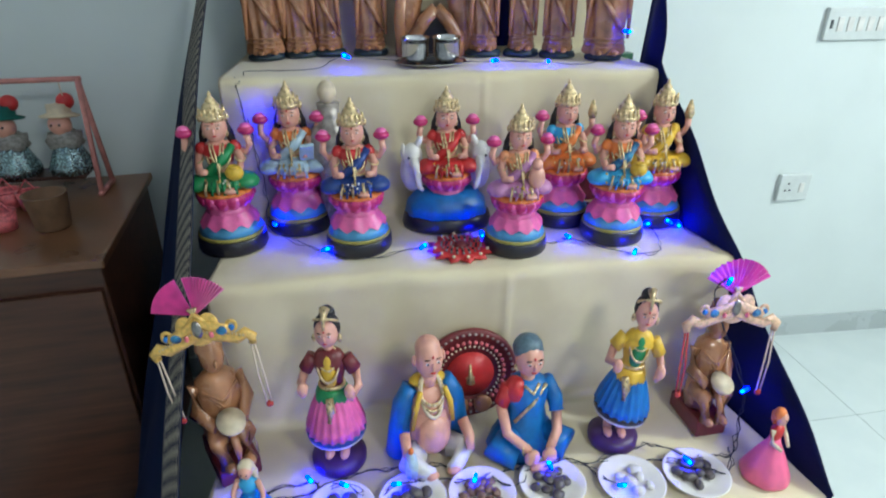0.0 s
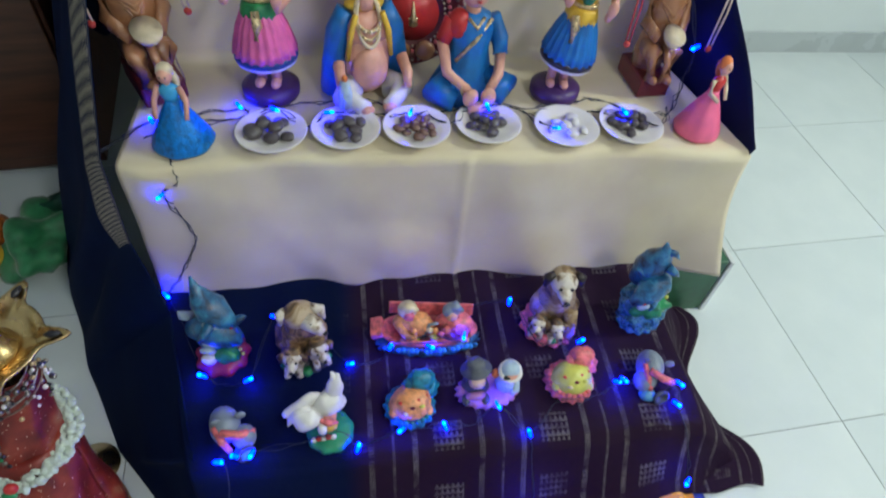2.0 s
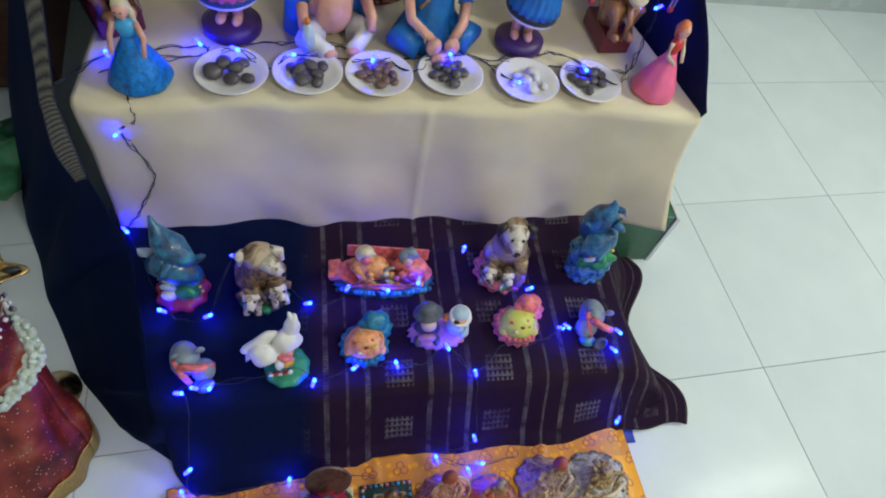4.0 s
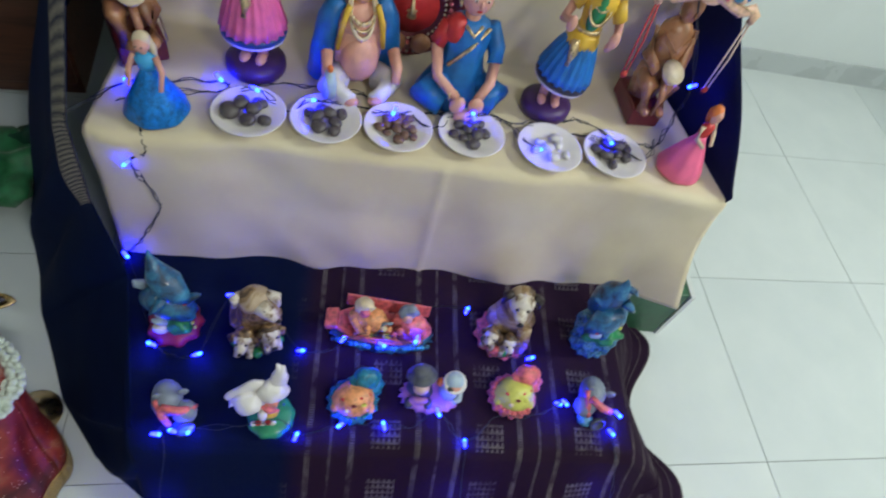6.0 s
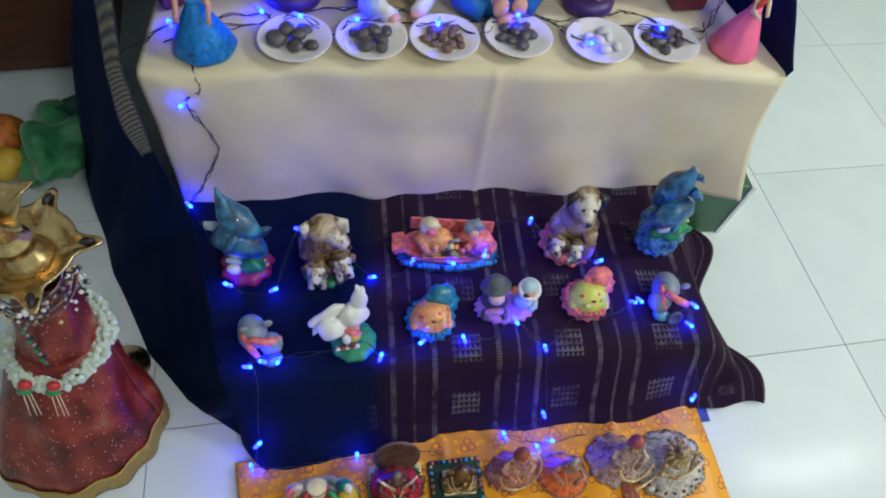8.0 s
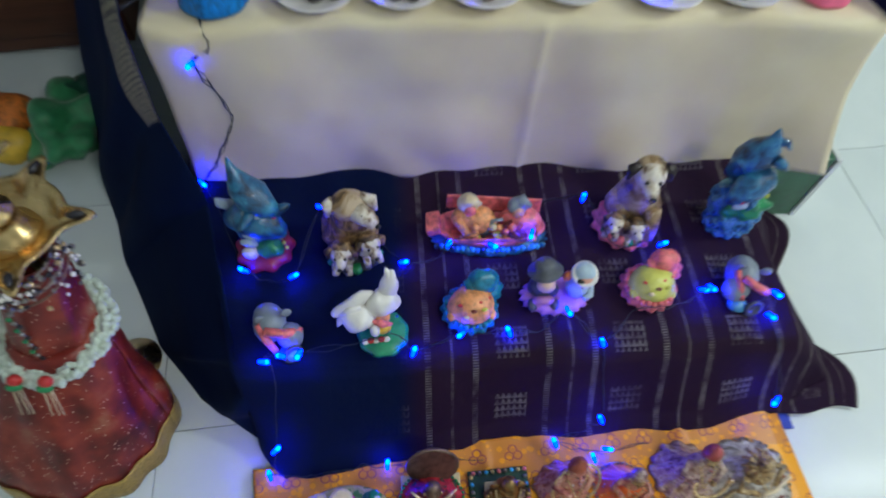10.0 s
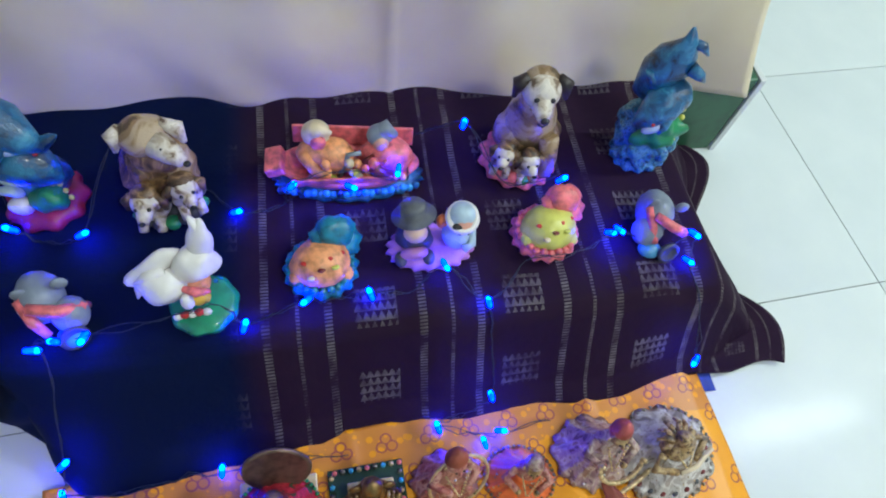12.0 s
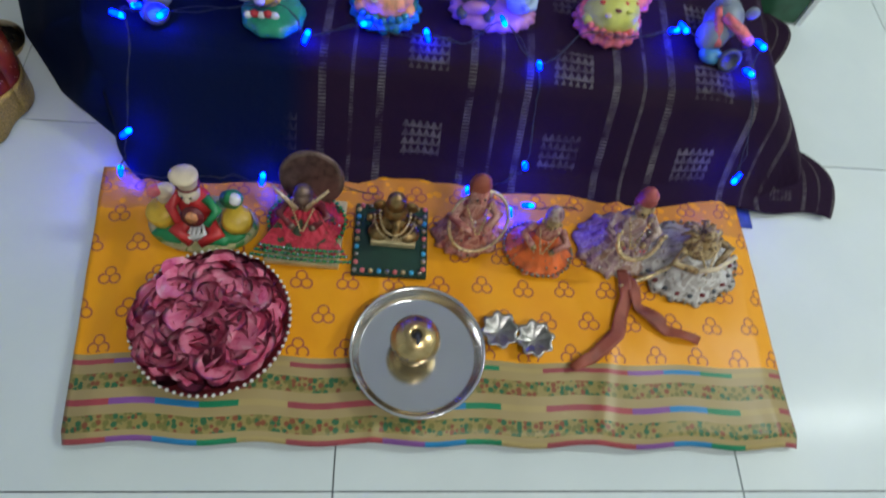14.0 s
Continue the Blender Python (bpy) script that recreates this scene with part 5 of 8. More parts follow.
def wall_arch(x, y, z, w, main, tilt, cords):
    ob = holder("arch_ornament", pose(x, y, z, -8, tilt, 0), "painted scrolled arch with a pink net fan and hanging cords", "ornament", "arch ornaments")
    f = Form()
    pts = [(-0.5, -0.1), (-0.52, -0.03), (-0.46, 0.02), (-0.36, -0.02), (-0.2, 0.03), (0, 0.1), (0.2, 0.03), (0.36, -0.02), (0.46, 0.02), (0.52, -0.03), (0.5, -0.1)]
    f.tube([(a * w, 0, b * w) for a, b in pts], [0.009, 0.012, 0.012, 0.011, 0.011, 0.012, 0.011, 0.011, 0.012, 0.012, 0.009], main, 8)
    f.tube([(a * w * 0.9, -0.004, b * w + 0.02) for a, b in pts[3:8]], 0.01, main, 8)
    for s in (-1, 1):
        f.ell((s * 0.12 * w, 0, 0.15 * w), (0.022, 0.006, 0.028), main)
        f.ringtube((s * 0.34 * w, 0, 0.12 * w), 0.009, 0.004, main, (90, 0, 0))
    f.ell((0, 0, 0.12 * w), (0.036, 0.006, 0.03), main, seg=20)
    for k in range(26):
        a = -0.44 + 0.88 * k / 25
        f.ell((a * w, -0.011, (0.06 - 0.32 * abs(a) ** 1.3) * w + 0.012), 0.0028, GOLD, seg=6, rings=4)
    bmesh.ops.scale(f.bm, vec=(1, 0.6, 1.12), verts=f.bm.verts)
    part("arch", f, ob)
    f = Form()
    f.ell((0, -0.006, 0.17 * w), (0.011, 0.006, 0.02), SILVER)
    for s in (-1, 1):
        f.ell((s * 0.34 * w, -0.004, 0.12 * w), (0.007, 0.004, 0.007), BLUE)
        f.ell((s * 0.24 * w, -0.006, 0.11 * w), (0.012, 0.005, 0.01), TEAL)
        f.ell((s * 0.13 * w, -0.009, 0.09 * w), (0.005, 0.004, 0.007), CORAL)
    part("stone_trim", f, ob, "silver and blue glass stones")["kind"] = "stuff"
    f = Form()
    f.tube([(-0.018, 0, 0.22 * w), (0, 0, 0.34 * w), (0.018, 0, 0.22 * w)], 0.006, main, 8)
    for k in (-1, 0, 1):
        f.tube([(0, 0, 0.33 * w), (k * 0.008, 0, 0.4 * w)], 0.0035, GOLD, 6)
    part("finial", f, ob)
    f = Form()
    n = 26
    lobes = [(-75, -12), (-2, 58)] if cords == "cream" else [(-62, 62)]
    for a0, a1 in lobes:
        c = f.bm.verts.new((0, 0.006, 0.3 * w))
        prev = None
        for k in range(n + 1):
            a = radians(a0 + (a1 - a0) * k / n)
            v = f.bm.verts.new((0.085 * math.sin(a), 0.006 + 0.004 * (-1) ** k, 0.3 * w + 0.085 * math.cos(a)))
            if prev:
                f.bm.faces.new((c, prev, v))
            prev = v
    f._mat(list(f.bm.verts), FANPINK, False)
    fan = part("fan", f, ob, "pleated pink net fan")
    md = fan.modifiers.new("thickness", "SOLIDIFY")
    md.thickness = 0.0012
    for s in (-1, 1):
        f = Form()
        mt = ROPEW if (cords == "cream" or s > 0) else ROPE
        ln_ = 0.15 if cords == "cream" else 0.165
        for q in (-0.003, 0.003):
            f.tube([(s * 0.5 * w + q, 0, -0.1 * w), (s * 0.49 * w + 2 * q, -0.004, -0.1 * w - ln_ * 0.5), (s * 0.48 * w + 1.5 * q, 0, -0.1 * w - ln_)], 0.0022, mt, 6)
        f.ell((s * 0.48 * w, 0, -0.1 * w - ln_), (0.008, 0.006, 0.008), ROPE)
        part("cord", f, ob)
    f = Form()
    f.tube([(0, 0.012, 0.2 * w), (0, 0.085, 0.1 * w), (0, 0.1, -(z - S2) + 0.014)], 0.002, ROPEW, 6)
    part("stick", f, ob)
    return ob


wall_arch(-0.522, 1.31, 0.952, 0.195, paint("yellow_gilt", (0.8, 0.5, 0.12), 0.4, 0.1, var=0.35, scale=120, bump=0.6), -9, "cream")
wall_arch(0.632, 1.31, 0.915, 0.21, paint("peach_gilt", (0.78, 0.5, 0.32), 0.4, var=0.35, scale=120, bump=0.6), 3, "red")


def small_lady(dress, top, hair, arms):
    f = Form()
    f.rev([(0.052, 0), (0.054, 0.006), (0.04, 0.035), (0.026, 0.062), (0.014, 0.082), (0.012, 0.09)], dress, wave=0.02, lobes=7, seg=48)
    f.rev([(0.012, 0.088), (0.016, 0.1), (0.017, 0.112), (0.006, 0.12)], top, squash=0.75, seg=14)
    for s in (-1, 1):
        f.tube([(s * 0.016, 0, 0.114), (s * 0.026, -0.008, 0.092), (s * (0.012 if arms else 0.026), -0.026, 0.08 if arms else 0.066)], [0.006, 0.005, 0.004], SKIN if not arms else CREAM)
    f.rev([(0.005, 0.116), (0.005, 0.128)], SKIN, seg=10)
    f.ell((0, -0.002, 0.137), (0.0125, 0.012, 0.0145), SKIN)
    f.ell((0, 0.004, 0.142), (0.0145, 0.014, 0.0145), hair)
    f.tube([(0, 0.014, 0.14), (0.008, 0.016, 0.12), (0.014, 0.006, 0.1)], [0.008, 0.007, 0.004], hair)
    for s in (-1, 1):
        f.ell((s * 0.0045, -0.0135, 0.139), (0.0018, 0.001, 0.0018), BLACK, seg=6, rings=4)
    return f


BLUEGLIT = paint("glittering_blue_skirt", (0.0, 0.2, 0.62), 0.35, 0.2, var=0.5, scale=120, bump=0.8)
PINKPLAIN = paint("bright_pink_plastic", (0.9, 0.16, 0.32), 0.4, var=0.12)
thing("lady_figurine", small_lady(BLUEGLIT, SKYBLUE, CREAM, False), Matrix.Translation((-0.44, 1.155, S2 + 0.003)) @ pose(0, 0, 0, 0, 0, -5) @ Matrix.Scale(1.15, 4), "small fair-haired lady figurine in a blue glitter dress", "figurine")
thing("lady_figurine", small_lady(PINKPLAIN, RED, ORANGE, True), Matrix.Translation((0.7, 1.165, S2 + 0.003)) @ pose(0, 0, 0, 0, 0, 25) @ Matrix.Diagonal((1.0, 1.0, 1.22, 1)), "small lady figurine in a plain pink dress and red top", "figurine")

# saucers with pebbles
f = Form()
f.rev([(0.0, 0.002), (0.033, 0.0), (0.036, 0.0), (0.04, 0.004), (0.058, 0.009), (0.073, 0.015), (0.075, 0.018), (0.072, 0.018), (0.056, 0.012), (0.04, 0.0075), (0.036, 0.007), (0.0, 0.007)], PORCELAIN, seg=44)
dish = f.mesh("saucer")
peb = []
for k in range(5):
    g = Form()
    g.ell((0, 0, 0), (1, 0.75 + 0.05 * k, 0.6), PEBBLE, seg=12, rings=8)
    for v in g.bm.verts:
        v.co *= 1 + 0.16 * noise.noise(v.co * 1.4 + Vector((k * 7, 0, 0)))
    peb.append(g.mesh("pebble"))
kinds = (PEBBLE, PEBBLE, PEBBLE2, PEBBLE, PEBBLE3, PEBBLE)
pm = {}
for mt in set(kinds):
    for k, me in enumerate(peb):
        c = me.copy()
        c.materials.clear()
        c.materials.append(mt)
        pm[mt, k] = c
for i, (x, y) in enumerate(((-0.264, 1.163), (-0.109, 1.171), (0.043, 1.171), (0.204, 1.181), (0.382, 1.166), (0.537, 1.171))):
    ob = new("saucer", dish)
    ob.matrix_world = pose(x, y, S2 + 0.004, 0, 0, 30 * i)
    tagged(ob, "white glazed saucer holding " + ("white" if i == 4 else "brown" if i == 2 else "dark grey") + " pebbles", "saucer", "saucers in a row")
    n = (6, 8, 13, 9, 7, 8)[i]
    size = (0.02, 0.0165, 0.0125, 0.0155, 0.014, 0.0165)[i]
    for k in range(n):
        a, r = 2.4 * k + i, 0.042 * math.sqrt((k + 0.4) / n)
        s = size * random.uniform(0.8, 1.15)
        ob = new("pebble", pm[kinds[i], k % 5])
        ob.matrix_world = Matrix.Translation((x + r * math.cos(a), y + r * math.sin(a), S2 + 0.0115 + 0.55 * s + (0.008 if k < 2 else 0))) @ pose(0, 0, 0, random.uniform(-15, 15), random.uniform(-15, 15), random.uniform(0, 360)) @ Matrix.Scale(s, 4)
        tagged(ob, ("smooth white" if i == 4 else "smooth brown" if i == 2 else "smooth dark grey") + " pebble lying in a white saucer", "pebble", "pebbles in the saucers")

# ---- low step figurines ----
ZL = S1 + 0.004


def lump(f, c, r, mat, amt=0.15, s=22.0, seg=16, rings=10, rot=(0, 0, 0)):
    """An ellipsoid with an uneven, hand-modelled surface."""
    vs = f.ell(c, r, mat, rot, seg, rings)
    cc = Vector(c)
    for v in vs:
        d = v.co - cc
        v.co = cc + d * (1 + amt * noise.noise(v.co * s))
    return vs


def frill(f, r, z, h, mat, lobes=14, squash=1.0, c=(0, 0, 0), wave=0.07):
    f.rev([(r * 0.9, z), (r, z + h * 0.25), (r * 0.98, z + h * 0.6), (r * 0.82, z + h), (r * 0.1, z + h)], mat, c, 56, squash, wave, lobes)


DEEPROSE = paint("deep_rose_paint", (0.3, 0.015, 0.06), 0.35, var=0.4)


def dolphins(base, leaf):
    f = Form()
    frill(f, 0.058, 0, 0.024, base, 9)
    lump(f, (0, 0.015, 0.05), (0.045, 0.035, 0.05), TEAL, 0.3, 40)
    lump(f, (0.018, -0.025, 0.045), (0.026, 0.02, 0.022), leaf, 0.4, 60)
    lump(f, (-0.02, -0.03, 0.036), (0.016, 0.012, 0.018), WHITE, 0.3, 60)
    # lower dolphin, nose to the side
    f.tube([(-0.046, 0.012, 0.1), (-0.014, 0.0, 0.122), (0.022, -0.012, 0.116), (0.044, -0.022, 0.098), (0.056, -0.026, 0.09)], [0.022, 0.037, 0.035, 0.02, 0.006], TEAL, 14)
    f.ell((0.004, -0.026, 0.096), (0.03, 0.01, 0.009), PALEBLUE)
    lump(f, (-0.014, -0.036, 0.084), (0.02, 0.008, 0.009), PALEBLUE, 0.4, 70, rot=(0, 25, 0))
    # upper dolphin, tail up
    f.tube([(-0.022, 0.03, 0.255), (-0.02, 0.026, 0.228), (-0.01, 0.014, 0.202), (0.008, 0.002, 0.182), (0.034, -0.014, 0.164), (0.058, -0.022, 0.156)], [0.003, 0.01, 0.026, 0.034, 0.023, 0.006], TEAL, 14)
    f.ell((0.012, -0.022, 0.16), (0.026, 0.011, 0.011), PALEBLUE)
    for s in (-1, 1):
        f.tube([(0.005, s * 0.024, 0.165), (-0.01, s * 0.045, 0.15), (-0.022, s * 0.05, 0.138)], [0.012, 0.008, 0.002], TEAL, 8)
    f.tube([(0.048, -0.016, 0.155), (0.068, -0.012, 0.166), (0.075, -0.01, 0.168)], [0.012, 0.007, 0.002], TEAL, 8)
    f.tube([(-0.05, 0.03, 0.12), (-0.062, 0.02, 0.14), (-0.066, 0.018, 0.156)], [0.012, 0.01, 0.002], PALEBLUE, 8)
    lump(f, (0.0, 0.01, 0.138), (0.03, 0.022, 0.02), GREYP, 0.3, 50)
    f.ell((0.044, -0.026, 0.15), (0.004, 0.003, 0.003), RED, seg=6, rings=4)
    f.ell((0.04, -0.032, 0.1), (0.003, 0.003, 0.003), BLACK, seg=6, rings=4)
    for k in range(8):
        f.ell((0.052 - 0.004 * k, -0.028 + 0.004 * (k % 3), 0.05 + 0.012 * k), 0.0045, LIME, seg=6, rings=4)
    return f


thing("dolphin_figurine", dolphins(DEEPROSE, GREEN), pose(-0.405, 0.875, ZL), "blue painted dolphin pair figurine leaping from a pink base", "figurine", "dolphin figurines")

def dolphin_rock():
    """A tall wave with two dolphins on it, one diving with its tail in the air."""
    f = Form()
    frill(f, 0.052, 0, 0.02, SEABLUE, 13, 0.85)
    lump(f, (0, 0.006, 0.07), (0.05, 0.04, 0.075), SEABLUE, 0.45, 48, 44, 30)
    lump(f, (0.006, -0.026, 0.1), (0.04, 0.024, 0.034), GREEN, 0.45, 55, 32, 22)
    for k in range(9):
        a = -2.9 + 0.33 * k
        lump(f, (0.047 * math.cos(a), 0.036 * math.sin(a), 0.03 + 0.012 * (k % 3)), (0.013, 0.012, 0.016), SEABLUE, 0.5, 80, 14, 10)
    # front dolphin, lying across the wave
    f.tube([(0.046, 0.006, 0.16), (0.024, -0.008, 0.172), (-0.004, -0.02, 0.16), (-0.03, -0.03, 0.143), (-0.05, -0.034, 0.138)], [0.012, 0.03, 0.033, 0.02, 0.006], TEAL, 16)
    f.tube([(0.004, -0.036, 0.15), (-0.006, -0.052, 0.14), (-0.014, -0.056, 0.13)], [0.012, 0.008, 0.002], TEAL, 8)
    f.ell((-0.018, -0.044, 0.136), (0.022, 0.01, 0.009), PALEBLUE, (0, -20, 0))
    f.ell((-0.024, -0.048, 0.148), (0.004, 0.003, 0.004), RED, seg=8, rings=6)
    f.tube([(-0.012, 0.0, 0.188), (-0.026, 0.006, 0.206), (-0.034, 0.01, 0.214)], [0.012, 0.008, 0.002], TEAL, 8)
    # diving dolphin behind, tail up
    f.tube([(-0.02, 0.022, 0.15), (-0.002, 0.022, 0.192), (0.014, 0.018, 0.218), (0.022, 0.014, 0.238), (0.025, 0.012, 0.26), (0.022, 0.012, 0.286)], [0.02, 0.034, 0.034, 0.024, 0.012, 0.003], TEAL, 16)
    f.tube([(0.03, -0.008, 0.222), (0.044, -0.02, 0.214), (0.052, -0.024, 0.204)], [0.013, 0.009, 0.002], TEAL, 8)
    f.tube([(0.028, 0.012, 0.255), (0.046, 0.004, 0.252), (0.056, 0.0, 0.236)], [0.01, 0.008, 0.002], TEAL, 8)
    for k in range(6):
        f.ell((0.044, -0.018 + 0.006 * (k % 2), 0.06 + 0.014 * k), (0.006, 0.005, 0.006), LIME, seg=8, rings=6)
    return f


thing("dolphin_figurine", dolphin_rock(), pose(0.598, 0.9, ZL, 0, -9, 0), "blue painted dolphin pair figurine leaping from green waves", "figurine", "dolphin figurines")


def puppy(f, x, y, z, s, turn):
    """A small seated pup: head with muzzle, floppy ears, round body and front paws."""
    m = pose(x, y, z, 0, 0, turn)
    P = lambda a, b, c: tuple(m @ Vector((a * s, b * s, c * s)))
    lump(f, P(0, 0.014, -0.024), (0.021 * s, 0.022 * s, 0.026 * s), FURWHITE, 0.15, 50, 18, 12)
    lump(f, P(0, 0, 0), (0.018 * s, 0.017 * s, 0.017 * s), FURWHITE, 0.08, 60, 18, 12)
    f.ell(P(0, 0.005, 0.008), (0.0165 * s, 0.015 * s, 0.012 * s), FURBROWN)
    f.tube([P(0, -0.008, -0.002), P(0, -0.02, -0.005), P(0, -0.027, -0.006)], [0.011 * s, 0.009 * s, 0.006 * s], FURWHITE, 12)
    f.ell(P(0, -0.031, -0.003), (0.0042 * s, 0.003 * s, 0.003 * s), BLACK, seg=8, rings=6)
    for q in (-1, 1):
        f.tube([P(q * 0.013, 0.002, 0.01), P(q * 0.021, 0.0, 0.0), P(q * 0.022, -0.003, -0.012)], [0.005 * s, 0.0075 * s, 0.003 * s], FURBROWN, 8)
        f.ell(P(q * 0.0075, -0.0145, 0.004), 0.0027 * s, BLACK, seg=8, rings=6)
        f.tube([P(q * 0.01, -0.004, -0.028), P(q * 0.011, -0.016, -0.042)], [0.007 * s, 0.006 * s], FURWHITE, 8)


def dog(front_face, base):
    """A mother dog sitting behind her two pups."""
    f = Form()
    frill(f, 0.068 if base is CORAL else 0.052, 0, 0.016, base, 12)
    if front_face:
        lump(f, (0.008, 0.022, 0.055), (0.056, 0.045, 0.055), FURTAN, 0.16, 38, 36, 24)
        f.tube([(0.01, 0.025, 0.06), (0.008, 0.018, 0.105), (0.003, 0.008, 0.145), (0, 0.002, 0.165)], [0.05, 0.042, 0.03, 0.024], FURTAN, 20)
        f.tube([(0.036, -0.018, 0.085), (0.042, -0.034, 0.05), (0.04, -0.046, 0.02)], [0.018, 0.015, 0.013], FURTAN, 12)
        hz, hy = 0.182, -0.006
        lump(f, (0, hy, hz), (0.031, 0.031, 0.031), FURWHITE, 0.05, 40, 24, 16)
        f.ell((0, hy + 0.011, hz + 0.009), (0.0305, 0.024, 0.025), FURTAN)
        f.tube([(0, hy - 0.016, hz - 0.004), (0, hy - 0.036, hz - 0.013), (0, hy - 0.048, hz - 0.016)], [0.019, 0.015, 0.009], FURWHITE, 14)
        f.ell((0, hy - 0.056, hz - 0.009), (0.0075, 0.005, 0.0055), BLACK)
        f.tube([(-0.008, hy - 0.05, hz - 0.022), (0, hy - 0.054, hz - 0.024), (0.008, hy - 0.05, hz - 0.022)], 0.0016, BLACK, 6)
        for q in (-1, 1):
            f.ell((q * 0.0125, hy - 0.0275, hz + 0.006), (0.0046, 0.0036, 0.0046), BLACK, seg=10, rings=8)
            f.tube([(q * 0.024, hy + 0.006, hz + 0.022), (q * 0.038, hy + 0.002, hz + 0.012), (q * 0.042, hy - 0.004, hz - 0.012)], [0.008, 0.012, 0.004], FURDARK, 10)
        pups = ((-0.036, -0.036, 0.062, 1.05, -20), (0.006, -0.046, 0.056, 1.05, 10))
    else:
        lump(f, (-0.006, 0.022, 0.06), (0.05, 0.045, 0.06), FURBROWN, 0.25, 40, 36, 24)
        lump(f, (0.004, 0.012, 0.105), (0.04, 0.036, 0.045), FURBROWN, 0.2, 45, 32, 22)
        lump(f, (0.03, 0.004, 0.075), (0.026, 0.028, 0.05), FURTAN, 0.25, 50, 28, 18)
        lump(f, (0.0, 0.008, 0.152), (0.036, 0.032, 0.028), FURTAN, 0.12, 40, 26, 18)
        f.tube([(0.012, -0.006, 0.15), (0.034, -0.024, 0.138), (0.046, -0.034, 0.13)], [0.022, 0.016, 0.009], FURWHITE, 14)
        f.ell((0.05, -0.039, 0.131), (0.006, 0.005, 0.005), BLACK, seg=8, rings=6)
        f.ell((0.022, -0.026, 0.155), 0.0035, BLACK, seg=8, rings=6)
        for q, mt in ((-1, FURWHITE), (1, FURWHITE)):
            f.tube([(q * 0.026, 0.012, 0.168), (q * 0.042 + 0.004, 0.006, 0.158), (q * 0.046 + 0.006, -0.004, 0.138)], [0.008, 0.013, 0.004], mt, 10)
        pups = ((-0.026, -0.04, 0.062, 1.25, -12), (0.032, -0.036, 0.074, 1.2, 14))
    for x, y, z, k, turn in pups:
        puppy(f, x, y, z, k, turn)
    for k in range(7):
        a = -2.7 + 0.38 * k
        lump(f, (0.05 * math.cos(a), 0.046 * math.sin(a) - 0.008, 0.016), (0.012, 0.011, 0.01), base if k % 3 else GREEN, 0.4, 70, 12, 8)
    return f


thing("dog_figurine", dog(False, DARKGREY), pose(-0.225, 0.865, ZL, 0, 0, 8), "brown and white mother dog figurine with two puppies", "figurine", "dog figurines")
thing("dog_figurine", dog(True, CORAL), Matrix.Translation((0.362, 0.905, ZL)) @ pose(0, 0, 0, 0, 0, -6), "brown and white dog figurine with puppies on a pink base", "figurine", "dog figurines")


def boat_children():
    f = Form()
    frill(f, 0.125, 0, 0.02, TEAL, 22, 0.45, wave=0.05)
    f.rev([(0.1, 0.015), (0.118, 0.04), (0.112, 0.044), (0.09, 0.03), (0.0, 0.028)], CORAL, squash=0.42, seg=36)
    f.box((-0.118, 0.0, 0.045), (0.03, 0.05, 0.02), CORAL, (0, -18, 0), 0.004)
    lump(f, (-0.035, 0, 0.058), (0.05, 0.032, 0.034), PEACH, 0.25, 30)
    lump(f, (-0.05, 0.012, 0.1), (0.024, 0.02, 0.022), CREAM, 0.2, 40)
    lump(f, (0.06, 0.0, 0.058), (0.042, 0.032, 0.034), CORAL, 0.3, 35)
    lump(f, (0.052, 0.01, 0.098), (0.022, 0.02, 0.022), GREYP, 0.2, 40)
    f.ell((0.052, -0.006, 0.094), (0.013, 0.01, 0.014), SKIN)
    f.ell((-0.046, -0.006, 0.098), (0.013, 0.01, 0.014), CORAL)
    for k in range(16):
        f.ell((random.uniform(-0.09, 0.1), -0.034 + random.uniform(-0.008, 0.008), 0.05 + random.uniform(-0.016, 0.03)), random.uniform(0.005, 0.01), random.choice((WHITE, CORAL, PEACH, LILAC, LIME, CREAM)), seg=8, rings=6)
    f.tube([(-0.015, -0.03, 0.04), (0.0, -0.02, 0.085), (0.02, -0.02, 0.09)], 0.004, GREYP, 8)
    # bonnet peaks, sleeves and the boat's raised side boards
    f.tube([(-0.066, 0.01, 0.1), (-0.05, 0.004, 0.118), (-0.024, 0.0, 0.114)], [0.008, 0.014, 0.003], CREAM, 8)
    f.tube([(0.04, 0.012, 0.1), (0.06, 0.008, 0.116), (0.076, 0.006, 0.1)], [0.01, 0.014, 0.006], GREYP, 8)
    f.tube([(-0.07, -0.01, 0.075), (-0.05, -0.034, 0.06), (-0.028, -0.036, 0.056)], [0.012, 0.01, 0.008], PEACH, 8)
    f.tube([(0.03, -0.02, 0.078), (0.046, -0.036, 0.06), (0.07, -0.036, 0.05)], [0.012, 0.011, 0.009], MAROON, 8)
    f.box((-0.01, -0.044, 0.048), (0.16, 0.005, 0.02), CORAL, (12, 0, 2), 0.002)
    f.box((0.01, 0.046, 0.055), (0.2, 0.006, 0.034), CORAL, (-14, 0, -3), 0.002)
    for k in range(22):
        f.ell((-0.11 + 0.0105 * k, -0.05 + 0.00012 * (k - 10) ** 2, 0.018 + 0.003 * (k % 2)), (0.007, 0.006, 0.008), SKYBLUE if k % 3 else TEAL, seg=8, rings=6)
    return f


thing("boat_figurine", boat_children(), pose(0.06, 0.89, ZL, 0, 0, -3), "pink and peach children in a boat figurine on blue waves", "figurine")


